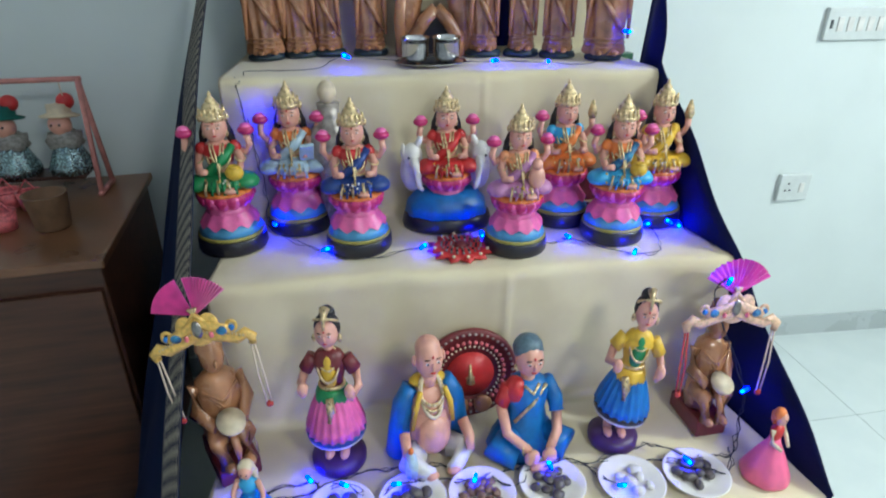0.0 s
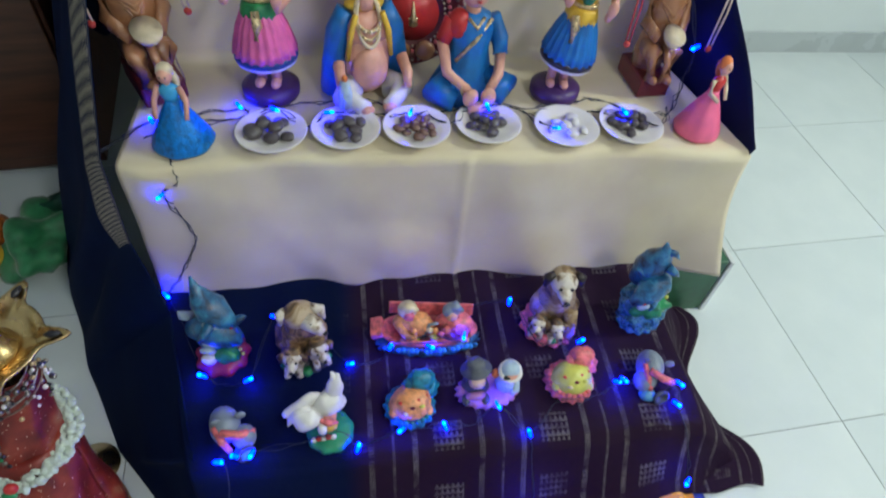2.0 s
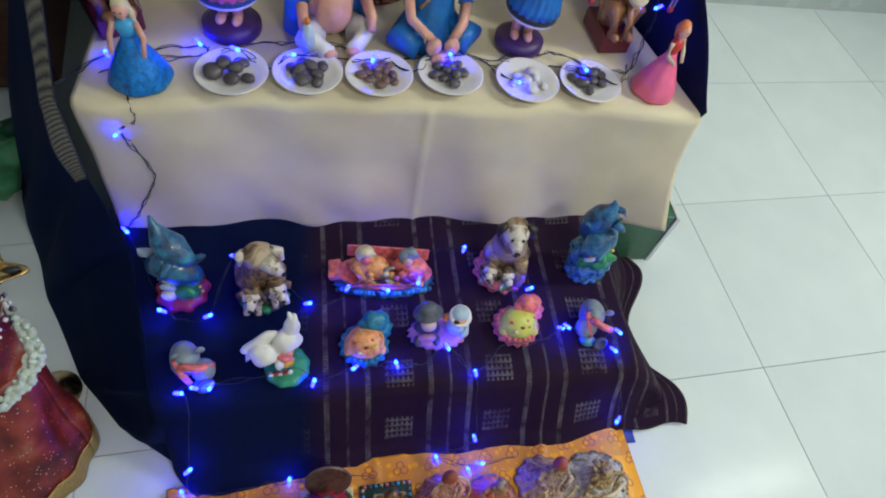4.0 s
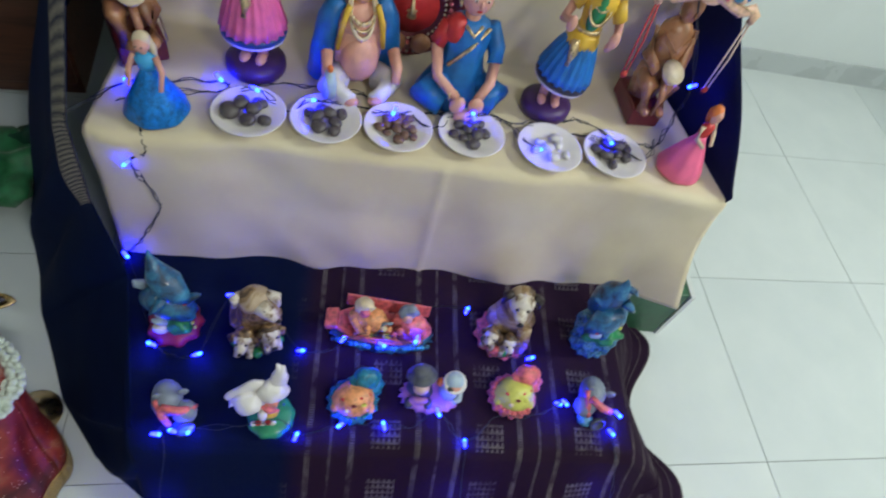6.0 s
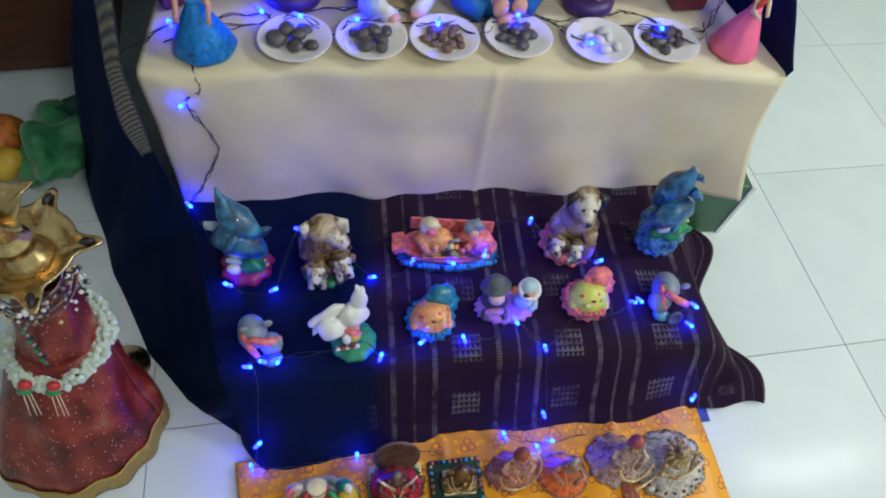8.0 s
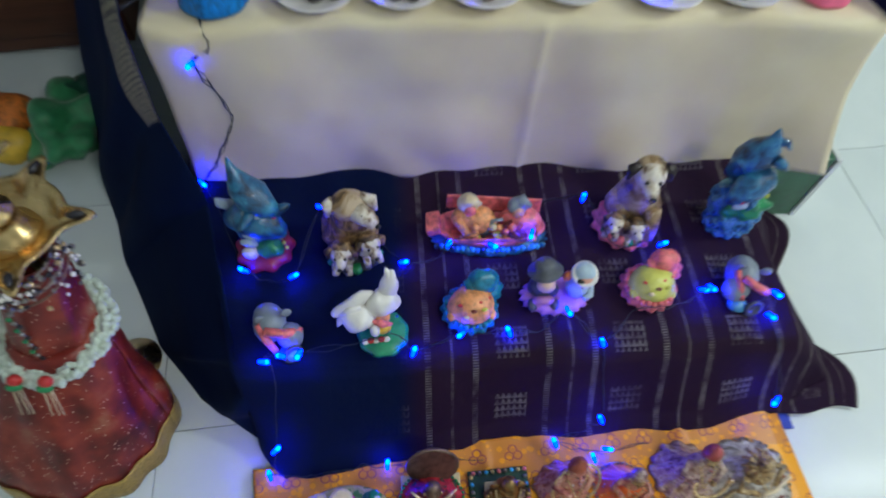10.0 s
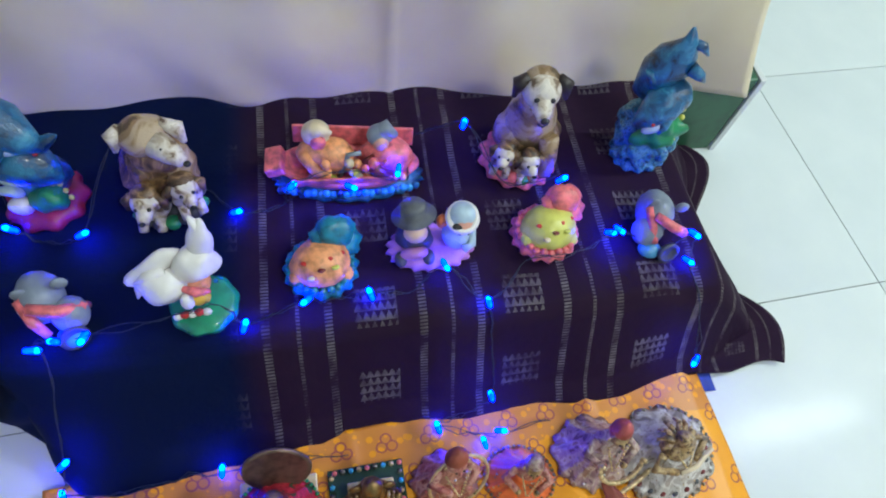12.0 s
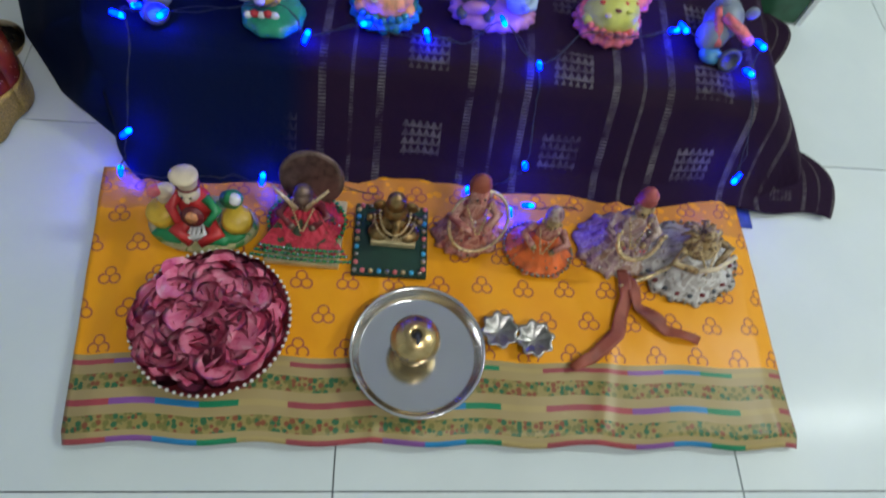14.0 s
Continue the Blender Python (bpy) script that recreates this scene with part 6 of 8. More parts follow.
def mouse(sgn):
    f = Form()
    lump(f, (-0.01, 0.012, 0.04), (0.032, 0.04, 0.036), GREYP, 0.1, 25)
    lump(f, (0.02 * sgn, -0.022, 0.03), (0.026, 0.026, 0.026), GREYP, 0.1, 25)
    f.tube([(-0.02, -0.018, 0.068), (0.012, -0.03, 0.06), (0.036, -0.022, 0.04), (0.04, -0.01, 0.02)], [0.008, 0.009, 0.009, 0.006], CORAL, 8)
    f.tube([(-0.03, 0.0, 0.066), (-0.02, -0.03, 0.05), (-0.01, -0.045, 0.03)], [0.006, 0.008, 0.006], CORAL, 8)
    f.ell((0.012 * sgn, -0.046, 0.012), (0.02, 0.018, 0.012), LOTUSBLUE)
    f.rev([(0.018, 0), (0.02, 0.006), (0.014, 0.008), (0.012, 0.003)], DARKGREY, (0.016, -0.05, 0.018), 16, tilt=(70, 0, 20))
    for q in (-1, 1):
        f.ell((q * 0.024, 0.006, 0.07), (0.011, 0.005, 0.012), GREYP)
    return f


thing("mouse_figurine", mouse(1), pose(-0.365, 0.68, ZL, 0, 0, 15), "grey mouse figurine with a red scarf beside lit bulbs", "figurine", "mouse figurines")
thing("mouse_figurine", mouse(-1), pose(0.57, 0.735, ZL, 0, 0, -15), "grey-blue mouse figurine with a red scarf beside lit bulbs", "figurine", "mouse figurines")


GREENFOOT = paint("green_enamel", (0.015, 0.26, 0.13), 0.3, var=0.4, coat=0.4)


def angel():
    f = Form()
    frill(f, 0.06, 0, 0.02, GREENFOOT, 9, 0.85, (0.012, -0.022, 0), wave=0.03)
    lump(f, (0, 0, 0.042), (0.03, 0.026, 0.03), PEACH, 0.2, 35)
    # round body, spread wings and raised tail
    lump(f, (-0.042, -0.006, 0.06), (0.038, 0.03, 0.032), WHITE, 0.3, 32, 24, 14)
    lump(f, (-0.046, 0.012, 0.092), (0.05, 0.014, 0.022), WHITE, 0.35, 34, 24, 14, (0, -24, 12))
    lump(f, (0.016, 0.008, 0.085), (0.038, 0.026, 0.03), WHITE, 0.3, 34, 24, 14)
    lump(f, (0.034, 0.02, 0.115), (0.02, 0.014, 0.05), WHITE, 0.3, 30, 20, 14, (-12, 14, 0))
    f.tube([(0.036, 0.026, 0.13), (0.036, 0.03, 0.152), (0.03, 0.032, 0.172)], [0.014, 0.01, 0.003], WHITE, 10)
    for k in range(5):
        f.tube([(-0.03 - 0.004 * k, -0.004 + 0.004 * k, 0.098 - 0.006 * k), (-0.06 - 0.006 * k, -0.004, 0.09 - 0.01 * k), (-0.082 - 0.002 * k, -0.006, 0.078 - 0.011 * k)], [0.006, 0.008, 0.002], WHITE, 8)
    f.ell((-0.006, -0.034, 0.052), (0.012, 0.012, 0.016), WHITE)
    f.ell((0.012, -0.028, 0.046), (0.02, 0.012, 0.014), YELLOW)
    f.tube([(-0.014, -0.02, 0.07), (0.012, -0.03, 0.068), (0.034, -0.028, 0.06)], [0.004, 0.008, 0.003], CORAL, 8)
    f.ell((0.046, -0.02, 0.075), (0.004, 0.003, 0.005), BLUE)
    for k in range(5):
        f.ell((-0.03 + 0.012 * k, -0.042, 0.022 + 0.003 * (k % 2)), (0.009, 0.006, 0.007), RED if k % 2 else WHITE, seg=8, rings=6)
    return f


thing("dove_figurine", angel(), pose(-0.18, 0.69, ZL, 0, 0, 5) @ Matrix.Diagonal((0.82, 0.95, 0.95, 1)), "white dove figurine with spread wings on a green base", "figurine")


def baby(round_, frills, hat):
    f = Form()
    frill(f, 0.056, 0, 0.022, frills, 15, 0.95)
    lump(f, (0, -0.004, 0.035), (0.046, 0.042, 0.034), round_, 0.12, 30)
    lump(f, (0.026, 0.034, 0.062), (0.03, 0.024, 0.026), hat, 0.3, 55)
    f.rev([(0.036, 0), (0.04, 0.006), (0.026, 0.012)], hat, (0.024, 0.026, 0.05), 30, 0.8, 0.08, 9, (25, 15, 0))
    for k in range(9):
        a, q = k * 2.4, 0.012 + 0.0028 * k
        lump(f, (q * math.cos(a), -0.014 + q * math.sin(a), 0.0645 - 6 * q * q), (0.0055, 0.004, 0.003), (RED, LIME, MAROON, CREAM)[k % 4], 0.5, 120, 10, 8)
    for k in range(24):
        a = 2 * math.pi * k / 24
        f.ell((0.047 * math.cos(a), -0.004 + 0.044 * math.sin(a), 0.026 + 0.003 * (k % 2)), (0.007, 0.007, 0.006), frills, seg=8, rings=6)
    for s in (-1, 1):
        f.ell((s * 0.036, -0.022, 0.03), (0.012, 0.014, 0.01), round_)
    return f


thing("baby_figurine", baby(PEACH, TEALFRILL, TEALFRILL), pose(0.003, 0.712, ZL), "round orange baby figurine with a blue hat and frill", "figurine", "baby figurines")
thing("baby_figurine", baby(LIME, CORAL, CORAL), pose(0.372, 0.742, ZL, 0, 0, -4), "yellow baby figurine with pink frill and bonnet", "figurine", "baby figurines")


HATGREY = paint("grey_hat_paint", (0.1, 0.11, 0.13), 0.5, var=0.4, scale=60)
PEACHSKIN = paint("pale_doll_skin", (0.62, 0.42, 0.34), 0.4, var=0.2)


def snow_pair():
    f = Form()
    frill(f, 0.07, 0, 0.02, LILAC, 18, 0.62)
    lump(f, (-0.028, 0.004, 0.036), (0.03, 0.025, 0.026), DARKGREY, 0.25, 45)
    lump(f, (-0.03, -0.022, 0.03), (0.02, 0.012, 0.012), LILAC, 0.4, 60)
    f.rev([(0.033, 0.0), (0.035, 0.004), (0.021, 0.008), (0.0215, 0.022), (0.017, 0.028), (0.0, 0.029)], HATGREY, (-0.03, 0.014, 0.08), 28, 0.9, tilt=(-14, -8, 0))
    f.ell((-0.03, -0.008, 0.07), (0.019, 0.017, 0.017), PEACHSKIN)
    f.ell((0.012, 0.004, 0.078), (0.009, 0.009, 0.014), ORANGE)
    lump(f, (0.04, 0.0, 0.045), (0.026, 0.024, 0.032), PALEBLUE, 0.1, 30)
    f.ell((0.04, -0.008, 0.086), (0.019, 0.018, 0.02), SKIN)
    f.ell((0.04, 0.002, 0.094), (0.023, 0.022, 0.02), PALEBLUE)
    f.ringtube((0.04, -0.004, 0.096), 0.021, 0.006, WHITE, (20, 0, 0))
    f.ell((0.031, -0.018, 0.094), (0.01, 0.006, 0.006), HAIR)
    for s in (-1, 1):
        f.ell((0.04 + s * 0.007, -0.026, 0.085), 0.0025, BLACK, seg=6, rings=4)
        f.ell((-0.03 + s * 0.022, -0.026, 0.022), (0.01, 0.014, 0.009), DARKGREY)
    f.tube([(0.06, -0.004, 0.06), (0.058, -0.024, 0.048), (0.044, -0.03, 0.046)], 0.007, PALEBLUE, 8)
    return f


thing("children_figurine", snow_pair(), pose(0.178, 0.735, ZL), "boy in grey hat and girl in pale blue bonnet figurine", "figurine")

# ---- altar on the plank ----
ZB = 0.03


ROSETOP = paint("rose_turban", (0.4, 0.08, 0.08), 0.4, var=0.4, scale=60)
AGEDROSE = mottle("aged_rose_clay", [(0.25, 0.05, 0.06), (0.45, 0.16, 0.13), (0.55, 0.28, 0.22), (0.35, 0.12, 0.1)], 70, 0.4)
AGEDLILAC = mottle("aged_lilac_clay", [(0.16, 0.08, 0.1), (0.36, 0.22, 0.24), (0.5, 0.38, 0.32), (0.3, 0.17, 0.13)], 60, 0.4)
AGEDGOLD = mottle("aged_gilt_clay", [(0.08, 0.05, 0.025), (0.26, 0.16, 0.07), (0.45, 0.32, 0.15), (0.2, 0.11, 0.05)], 80, 0.35, 0.3)
SILVERNET = mottle("silver_net_silk", [(0.2, 0.17, 0.15), (0.42, 0.38, 0.35), (0.6, 0.57, 0.54), (0.36, 0.31, 0.28)], 45, 0.35, 0.3)


def sitting(skirt, body, head, r=0.05, h=0.1, trim=None, crown=None):
    """A small dressed idol: pleated skirt spread round it, bust, arms, head with a crown, beads and braid sewn on."""
    f = Form()
    pleats = 13
    rows = []
    for v in range(9):
        t = v / 8
        row = []
        for k in range(104):
            a = 2 * math.pi * k / 104
            q = r * (1.02 - 0.68 * t ** 0.8) * (1 + 0.055 * (1 - t) * math.sin(pleats * a + 2.5 * noise.noise(Vector((3 * math.cos(a), 3 * math.sin(a), 0.4)))) + 0.05 * noise.noise(Vector((2 * math.cos(a), 2 * math.sin(a), t))))
            row.append(f.bm.verts.new((q * math.cos(a), 0.86 * q * math.sin(a), 0.003 + 0.05 * t ** 1.25 + 0.004 * (1 - t) * noise.noise(Vector((5 * math.cos(a), 5 * math.sin(a), t * 3))))))
        rows.append(row)
    for p, q in zip(rows, rows[1:]):
        for k in range(104):
            f.bm.faces.new((p[k], p[(k + 1) % 104], q[(k + 1) % 104], q[k]))
    f.bm.faces.new(rows[0][::-1])
    f.bm.faces.new(rows[-1])
    f._mat([v for row in rows for v in row], skirt)
    if trim:
        for k in range(40):
            a = 2 * math.pi * k / 40
            f.ell((r * 1.0 * math.cos(a), r * 0.86 * math.sin(a), 0.006), (0.0034, 0.0034, 0.003), trim, seg=6, rings=4)
    lump(f, (0, 0.002, 0.048 + 0.12 * h), (r * 0.36, r * 0.28, h * 0.24), body, 0.15, 60, 20, 14)
    for s in (-1, 1):
        f.tube([(s * r * 0.34, 0, h * 0.68), (s * r * 0.62, -0.012, h * 0.55), (s * r * 0.28, -0.03, h * 0.5)], [0.008, 0.0075, 0.006], body, 10)
        f.ell((s * r * 0.26, -0.032, h * 0.5), (0.006, 0.006, 0.006), head, seg=8, rings=6)
    f.ell((0, -0.002, h * 0.87), (0.0135, 0.0135, 0.0155), head)
    f.ell((0, -0.0155, h * 0.865), (0.0025, 0.004, 0.004), head, seg=8, rings=6)
    f.ell((0, 0.005, h * 0.9), (0.0145, 0.0135, 0.0135), crown or HAIR)
    f.rev([(0.0135, h * 0.95), (0.015, h * 0.98), (0.012, h * 1.02), (0.013, h * 1.05), (0.008, h * 1.1), (0.002, h * 1.15)], crown or GOLD, (0, 0.004, 0), 16, wave=0.06, lobes=8)
    for s in (-1, 1):
        f.ell((s * 0.005, -0.0145, h * 0.89), 0.0018, BLACK, seg=6, rings=4)
        f.ell((s * 0.015, -0.002, h * 0.84), (0.003, 0.003, 0.005), GOLD, seg=8, rings=6)
        for k in range(9):
            t = k / 8
            f.ell((s * (0.014 * (1 - t) + 0.002), -0.013 - 0.024 * t, h * (0.78 - 0.3 * t)), 0.0021, GOLD, seg=6, rings=4)
    for k in range(34):
        a, v = random.uniform(math.pi, 2 * math.pi), random.random()
        rr = r * (1.02 - 0.66 * v ** 0.8)
        f.ell((rr * math.cos(a), 0.86 * rr * math.sin(a), 0.005 + 0.05 * v ** 1.25), random.uniform(0.001, 0.0022), (GOLD, SILVER, SILVER, WHITE, trim or CORAL)[k % 5], seg=6, rings=4)
    return f



def drummer():
    """A seated musician with a tall turban on an oval green and cream foot, two drums beside him."""
    f = Form()
    f.rev([(0.082, 0), (0.085, 0.004), (0.078, 0.009), (0.05, 0.012), (0, 0.013)], MOSS, squash=0.62, seg=44)
    for s in (-1, 1):
        lump(f, (s * 0.036, -0.024, 0.012), (0.03, 0.016, 0.008), GREEN, 0.5, 70, 24, 14)
        f.rev([(0.018, 0), (0.024, 0.012), (0.023, 0.03), (0.019, 0.036), (0, 0.037)], YELLOW, (s * 0.052, 0.004, 0.01), 22, tilt=(14, s * 10, 0))
        lump(f, (s * 0.05, 0.016, 0.062), (0.017, 0.014, 0.02), CREAM if s < 0 else GREEN, 0.45, 60, 20, 14)
        lump(f, (s * 0.058, 0.008, 0.076), (0.01, 0.01, 0.01), CORAL if s < 0 else WHITE, 0.4, 70, 14, 10)
        f.tube([(s * 0.018, 0.002, 0.082), (s * 0.034, -0.008, 0.064), (s * 0.02, -0.028, 0.052)], [0.008, 0.008, 0.006], GREEN if s > 0 else RED, 10)
        f.tube([(s * 0.008, -0.006, 0.03), (s * 0.03, -0.028, 0.024), (s * 0.006, -0.042, 0.018)], [0.014, 0.013, 0.008], RED, 12)
    lump(f, (0, 0.006, 0.055), (0.026, 0.021, 0.038), RED, 0.12, 45, 28, 18)
    f.rev([(0.0, 0), (0.016, 0.0), (0.017, 0.005), (0.0, 0.006)], MAROON, (0.002, -0.02, 0.064), 20, tilt=(62, 0, 0))
    f.rev([(0.0, 0), (0.009, 0.0), (0.009, 0.003), (0.0, 0.004)], PEACH, (0.002, -0.025, 0.067), 16, tilt=(62, 0, 0))
    for k in range(4):
        f.tube([(0.012 - 0.006 * k, -0.024, 0.05 - 0.006 * k), (0.016 - 0.01 * k, -0.034, 0.036 - 0.006 * k), (0.002 - 0.006 * k, -0.04, 0.026)], 0.0035, WHITE, 8)
    f.ell((0, 0.0, 0.098), (0.0155, 0.015, 0.018), CREAM)
    f.ell((0, -0.014, 0.096), (0.004, 0.005, 0.006), CREAM)
    for s in (-1, 1):
        f.ell((s * 0.006, -0.0135, 0.102), 0.002, BLACK, seg=6, rings=4)
    f.rev([(0.0145, 0.104), (0.0145, 0.114), (0.0165, 0.126), (0.02, 0.132), (0.02, 0.136), (0.014, 0.138), (0.0, 0.139)], CREAM, (0, 0.004, 0), 24, squash=0.88)
    f.ringtube((0, 0.004, 0.112), 0.0155, 0.002, MAROON, (0, 0, 0), 0.9)
    return f


MOSS = mottle("moss_and_cream_foot", [(0.12, 0.2, 0.03), (0.5, 0.42, 0.22), (0.36, 0.34, 0.14), (0.06, 0.2, 0.04)], 26, 0.4)
thing("drummer_figurine", drummer(), pose(-0.248, 0.378, ZB), "red and yellow seated drummer figurine with a cream turban", "figurine")

f = Form()
f.rev([(0.0, 0.0), (0.06, 0.0), (0.064, 0.004), (0.062, 0.009), (0.052, 0.006), (0.0, 0.005)], TARNISH, seg=36)
thing("silver_plate", f, pose(-0.085, 0.447, ZB + 0.062, 68, 0, 0) @ Matrix.Scale(0.8, 4), "tarnished brown metal plate standing behind the red figure", "plate")
f = Form()
f.box((0, 0, 0.006), (0.115, 0.12, 0.012), PALEGOLD, bevel=0.002)
thing("gold_box", f, pose(-0.088, 0.38, ZB), "flat box wrapped in pale gold paper", "box")
ROSECLOTH = mottle("rose_red_print", [(0.03, 0.05, 0.02), (0.4, 0.012, 0.03), (0.55, 0.03, 0.06), (0.5, 0.02, 0.04)], 60, 0.5, 0.0)
f = sitting(ROSECLOTH, MAROON, TARNISH, 0.06, 0.085, GREEN, TARNISH)
rows = []
for v in range(9):
    t = v / 8
    row = []
    for k in range(49):
        q = k / 48 - 0.5
        w = 0.045 + 0.095 * t
        row.append(f.bm.verts.new((q * w, -0.012 - 0.046 * t - 0.012 * (0.25 - q * q) + 0.002 * math.sin(k * 0.9), 0.064 - 0.052 * t ** 0.8 + 0.0025 * math.sin(k * 0.9) * t + 0.012 * (0.25 - q * q) * t)))
    rows.append(row)
for p, q in zip(rows, rows[1:]):
    for k in range(48):
        f.bm.faces.new((p[k], p[k + 1], q[k + 1], q[k]))
f._mat([v for row in rows for v in row], ROSECLOTH)
for k in range(46):
    q = k / 45 - 0.5
    for e in range(3):
        f.ell((q * (0.126 + 0.012 * e), -0.055 - 0.006 * e - 0.012 * (0.25 - q * q), 0.017 - 0.005 * e + 0.002 * (k % 2)), (0.0026, 0.0026, 0.003), (GREEN, SEQUIN, GREEN)[(k + e) % 3], seg=6, rings=4)
for s in (-1, 1):
    f.tube([(s * 0.006, -0.022, 0.078), (s * 0.026, -0.014, 0.1), (s * 0.04, -0.004, 0.108)], [0.004, 0.003, 0.002], GOLD, 8)
thing("skirted_idol", f, pose(-0.088, 0.392, ZB + 0.014), "small idol in a red skirt trimmed with green beads", "idol", "idols on the altar")
f = Form()
f.box((0, 0, 0.005), (0.118, 0.128, 0.01), paint("blackish_green_felt", (0.012, 0.045, 0.03), 0.8), bevel=0.002)
tray = thing("beaded_mat", f, pose(0.046, 0.378, ZB, 0, 0, 2), "dark green square mat edged with coloured beads", "mat")
for k in range(34):
    s = k / 34 * 4
    e, q = int(s), (s % 1) - 0.5
    px, py = [(q * 0.108, -0.058), (0.053, q * 0.116), (-q * 0.108, 0.058), (-0.053, -q * 0.116)][e]
    g = Form()
    g.ell((px, py, 0.012), 0.0045, (SILVER, CORAL, GOLD, SKYBLUE)[k % 4], seg=6, rings=4)
    part("bead", g, tray)


DARKBRASS = paint("aged_brass", (0.32, 0.2, 0.08), 0.35, 0.9, var=0.5, scale=90, bump=0.6)


def ganesha():
    f = Form()
    f.box((0, -0.004, 0.006), (0.062, 0.046, 0.012), PALEGOLD, bevel=0.002)
    lump(f, (0, 0, 0.03), (0.024, 0.018, 0.022), DARKBRASS, 0.3, 70, 24, 16)
    f.ell((0, -0.002, 0.06), (0.017, 0.016, 0.018), DARKBRASS)
    f.tube([(0, -0.016, 0.058), (0.004, -0.024, 0.044), (-0.004, -0.026, 0.03)], [0.008, 0.006, 0.004], DARKBRASS, 8)
    for s in (-1, 1):
        f.ell((s * 0.02, 0.002, 0.062), (0.01, 0.004, 0.013), DARKBRASS)
        f.tube([(s * 0.022, 0, 0.044), (s * 0.034, -0.006, 0.04), (s * 0.032, -0.012, 0.056)], 0.005, DARKBRASS, 8)
        f.ell((s * 0.02, -0.012, 0.016), (0.016, 0.014, 0.009), DARKBRASS)
    f.rev([(0.014, 0.072), (0.012, 0.084), (0.003, 0.096)], DARKBRASS, seg=14)
    for k in range(22):
        a = math.pi * (1.0 + k / 21)
        for q, z in ((0.02, 0.062), (0.027, 0.05)):
            f.ell((q * math.cos(a), -0.006 + 0.022 * math.sin(a), z + 0.024 * math.sin(a)), 0.0022, GOLD, seg=6, rings=4)
    return f


thing("elephant_idol", ganesha(), pose(0.05, 0.394, ZB + 0.0105) @ Matrix.Scale(1.15, 4), "small brass elephant-headed idol on a green mat", "idol", "idols on the altar")
thing("seated_idol", sitting(AGEDROSE, AGEDROSE, AGEDROSE, 0.05, 0.115, None, BROWNRIB), pose(0.17, 0.405, ZB, 0, 0, 10) @ Matrix.Diagonal((1.15, 1.0, 1.3, 1)), "seated pink and red painted idol in a gold hoop", "idol", "idols on the altar")
f = Form()
f.ringtube((0, 0, 0), 0.045, 0.0028, GOLD, (62, 12, 0), 1.25, 32)
thing("gold_hoop", f, pose(0.178, 0.388, ZB + 0.075), "thin gold hoop hung round the seated idol", "hoop")
thing("skirted_idol", sitting(ORANGESILK, AGEDROSE, AGEDGOLD, 0.062, 0.1, SILVER, AGEDLILAC), pose(0.288, 0.388, ZB, 0, 0, -12) @ Matrix.Diagonal((0.92, 0.92, 1.15, 1)), "small idol in an orange silk skirt with silver edge", "idol", "idols on the altar")
thing("seated_idol", sitting(AGEDLILAC, AGEDLILAC, AGEDGOLD, 0.064, 0.125, None, ROSETOP), pose(0.42, 0.41, ZB) @ Matrix.Diagonal((1.05, 1.1, 1.2, 1)), "seated king idol with red turban and gold garland", "idol", "idols on the altar")
f = Form()
for k in range(26):
    a = math.pi * (0.95 + 1.1 * k / 25)
    f.ell((0.034 * math.cos(a), -0.012 - 0.022 * abs(math.sin(a)), 0.045 + 0.042 * math.sin(a)), 0.0045, GOLD, seg=6, rings=4)
thing("bead_garland", f, pose(0.42, 0.385, ZB + 0.066), "string of gold beads hanging on the king idol", "garland")
SILVERIDOL = sitting(SILVERNET, AGEDGOLD, AGEDGOLD, 0.088, 0.09, SILVER, AGEDGOLD)
SILVERIDOL.tube([(-0.02, -0.036, 0.05), (0.01, -0.04, 0.052), (0.05, -0.03, 0.056)], 0.004, CREAM, 8)
for k in range(12):
    SILVERIDOL.tube([(0.0, 0.0, 0.07), (0.024 * math.cos(0.55 * k), 0.02 * math.sin(0.55 * k) + 0.012, 0.078 + 0.004 * (k % 3)), (0.034 * math.cos(0.55 * k), 0.028 * math.sin(0.55 * k) + 0.014, 0.07)], [0.007, 0.005, 0.002], AGEDGOLD, 7)
for k in range(22):
    a, q = math.pi * (1.0 + (k % 11) / 10.5), 0.62 if k < 11 else 0.86
    SILVERIDOL.ell((0.088 * q * math.cos(a), 0.075 * q * math.sin(a), 0.04 - 0.036 * q), (0.006, 0.004, 0.004), DARKGREY if k % 2 else MAROON, seg=6, rings=4)
thing("skirted_idol", SILVERIDOL, pose(0.545, 0.392, ZB, 0, 0, 20), "small idol in a wide silver-grey silk skirt", "idol", "idols on the altar")
f = Form()
f.tube([(-0.05, 0.0, 0.0), (0.0, 0.02, 0.008), (0.055, 0.05, 0.018)], 0.004, GOLD, 8)
thing("gold_stick", f, pose(0.47, 0.33, ZB + 0.012), "short gold stick lying on the cloth", "stick")


def ribbon(pts, w, label):
    def fn(u, v):
        k = min(int(u * (len(pts) - 1)), len(pts) - 2)
        r = u * (len(pts) - 1) - k
        a, b = Vector(pts[k]), Vector(pts[k + 1])
        p, d = a.lerp(b, r), (b - a).normalized()
        n = Vector((-d.y, d.x, 0))
        q = p + n * (v - 0.5) * w * (0.55 + 0.6 * abs(math.sin(2.6 * u + 0.4)))
        q.z += 0.008 * abs(math.sin(u * 9)) + 0.008 * (v - 0.5) * math.sin(u * 14)
        return tuple(q)
    ob = sheet("ribbon", 30, 4, fn, BROWNRIB, 0.001)
    tagged(ob, label, "ribbon", "ribbons on the cloth")


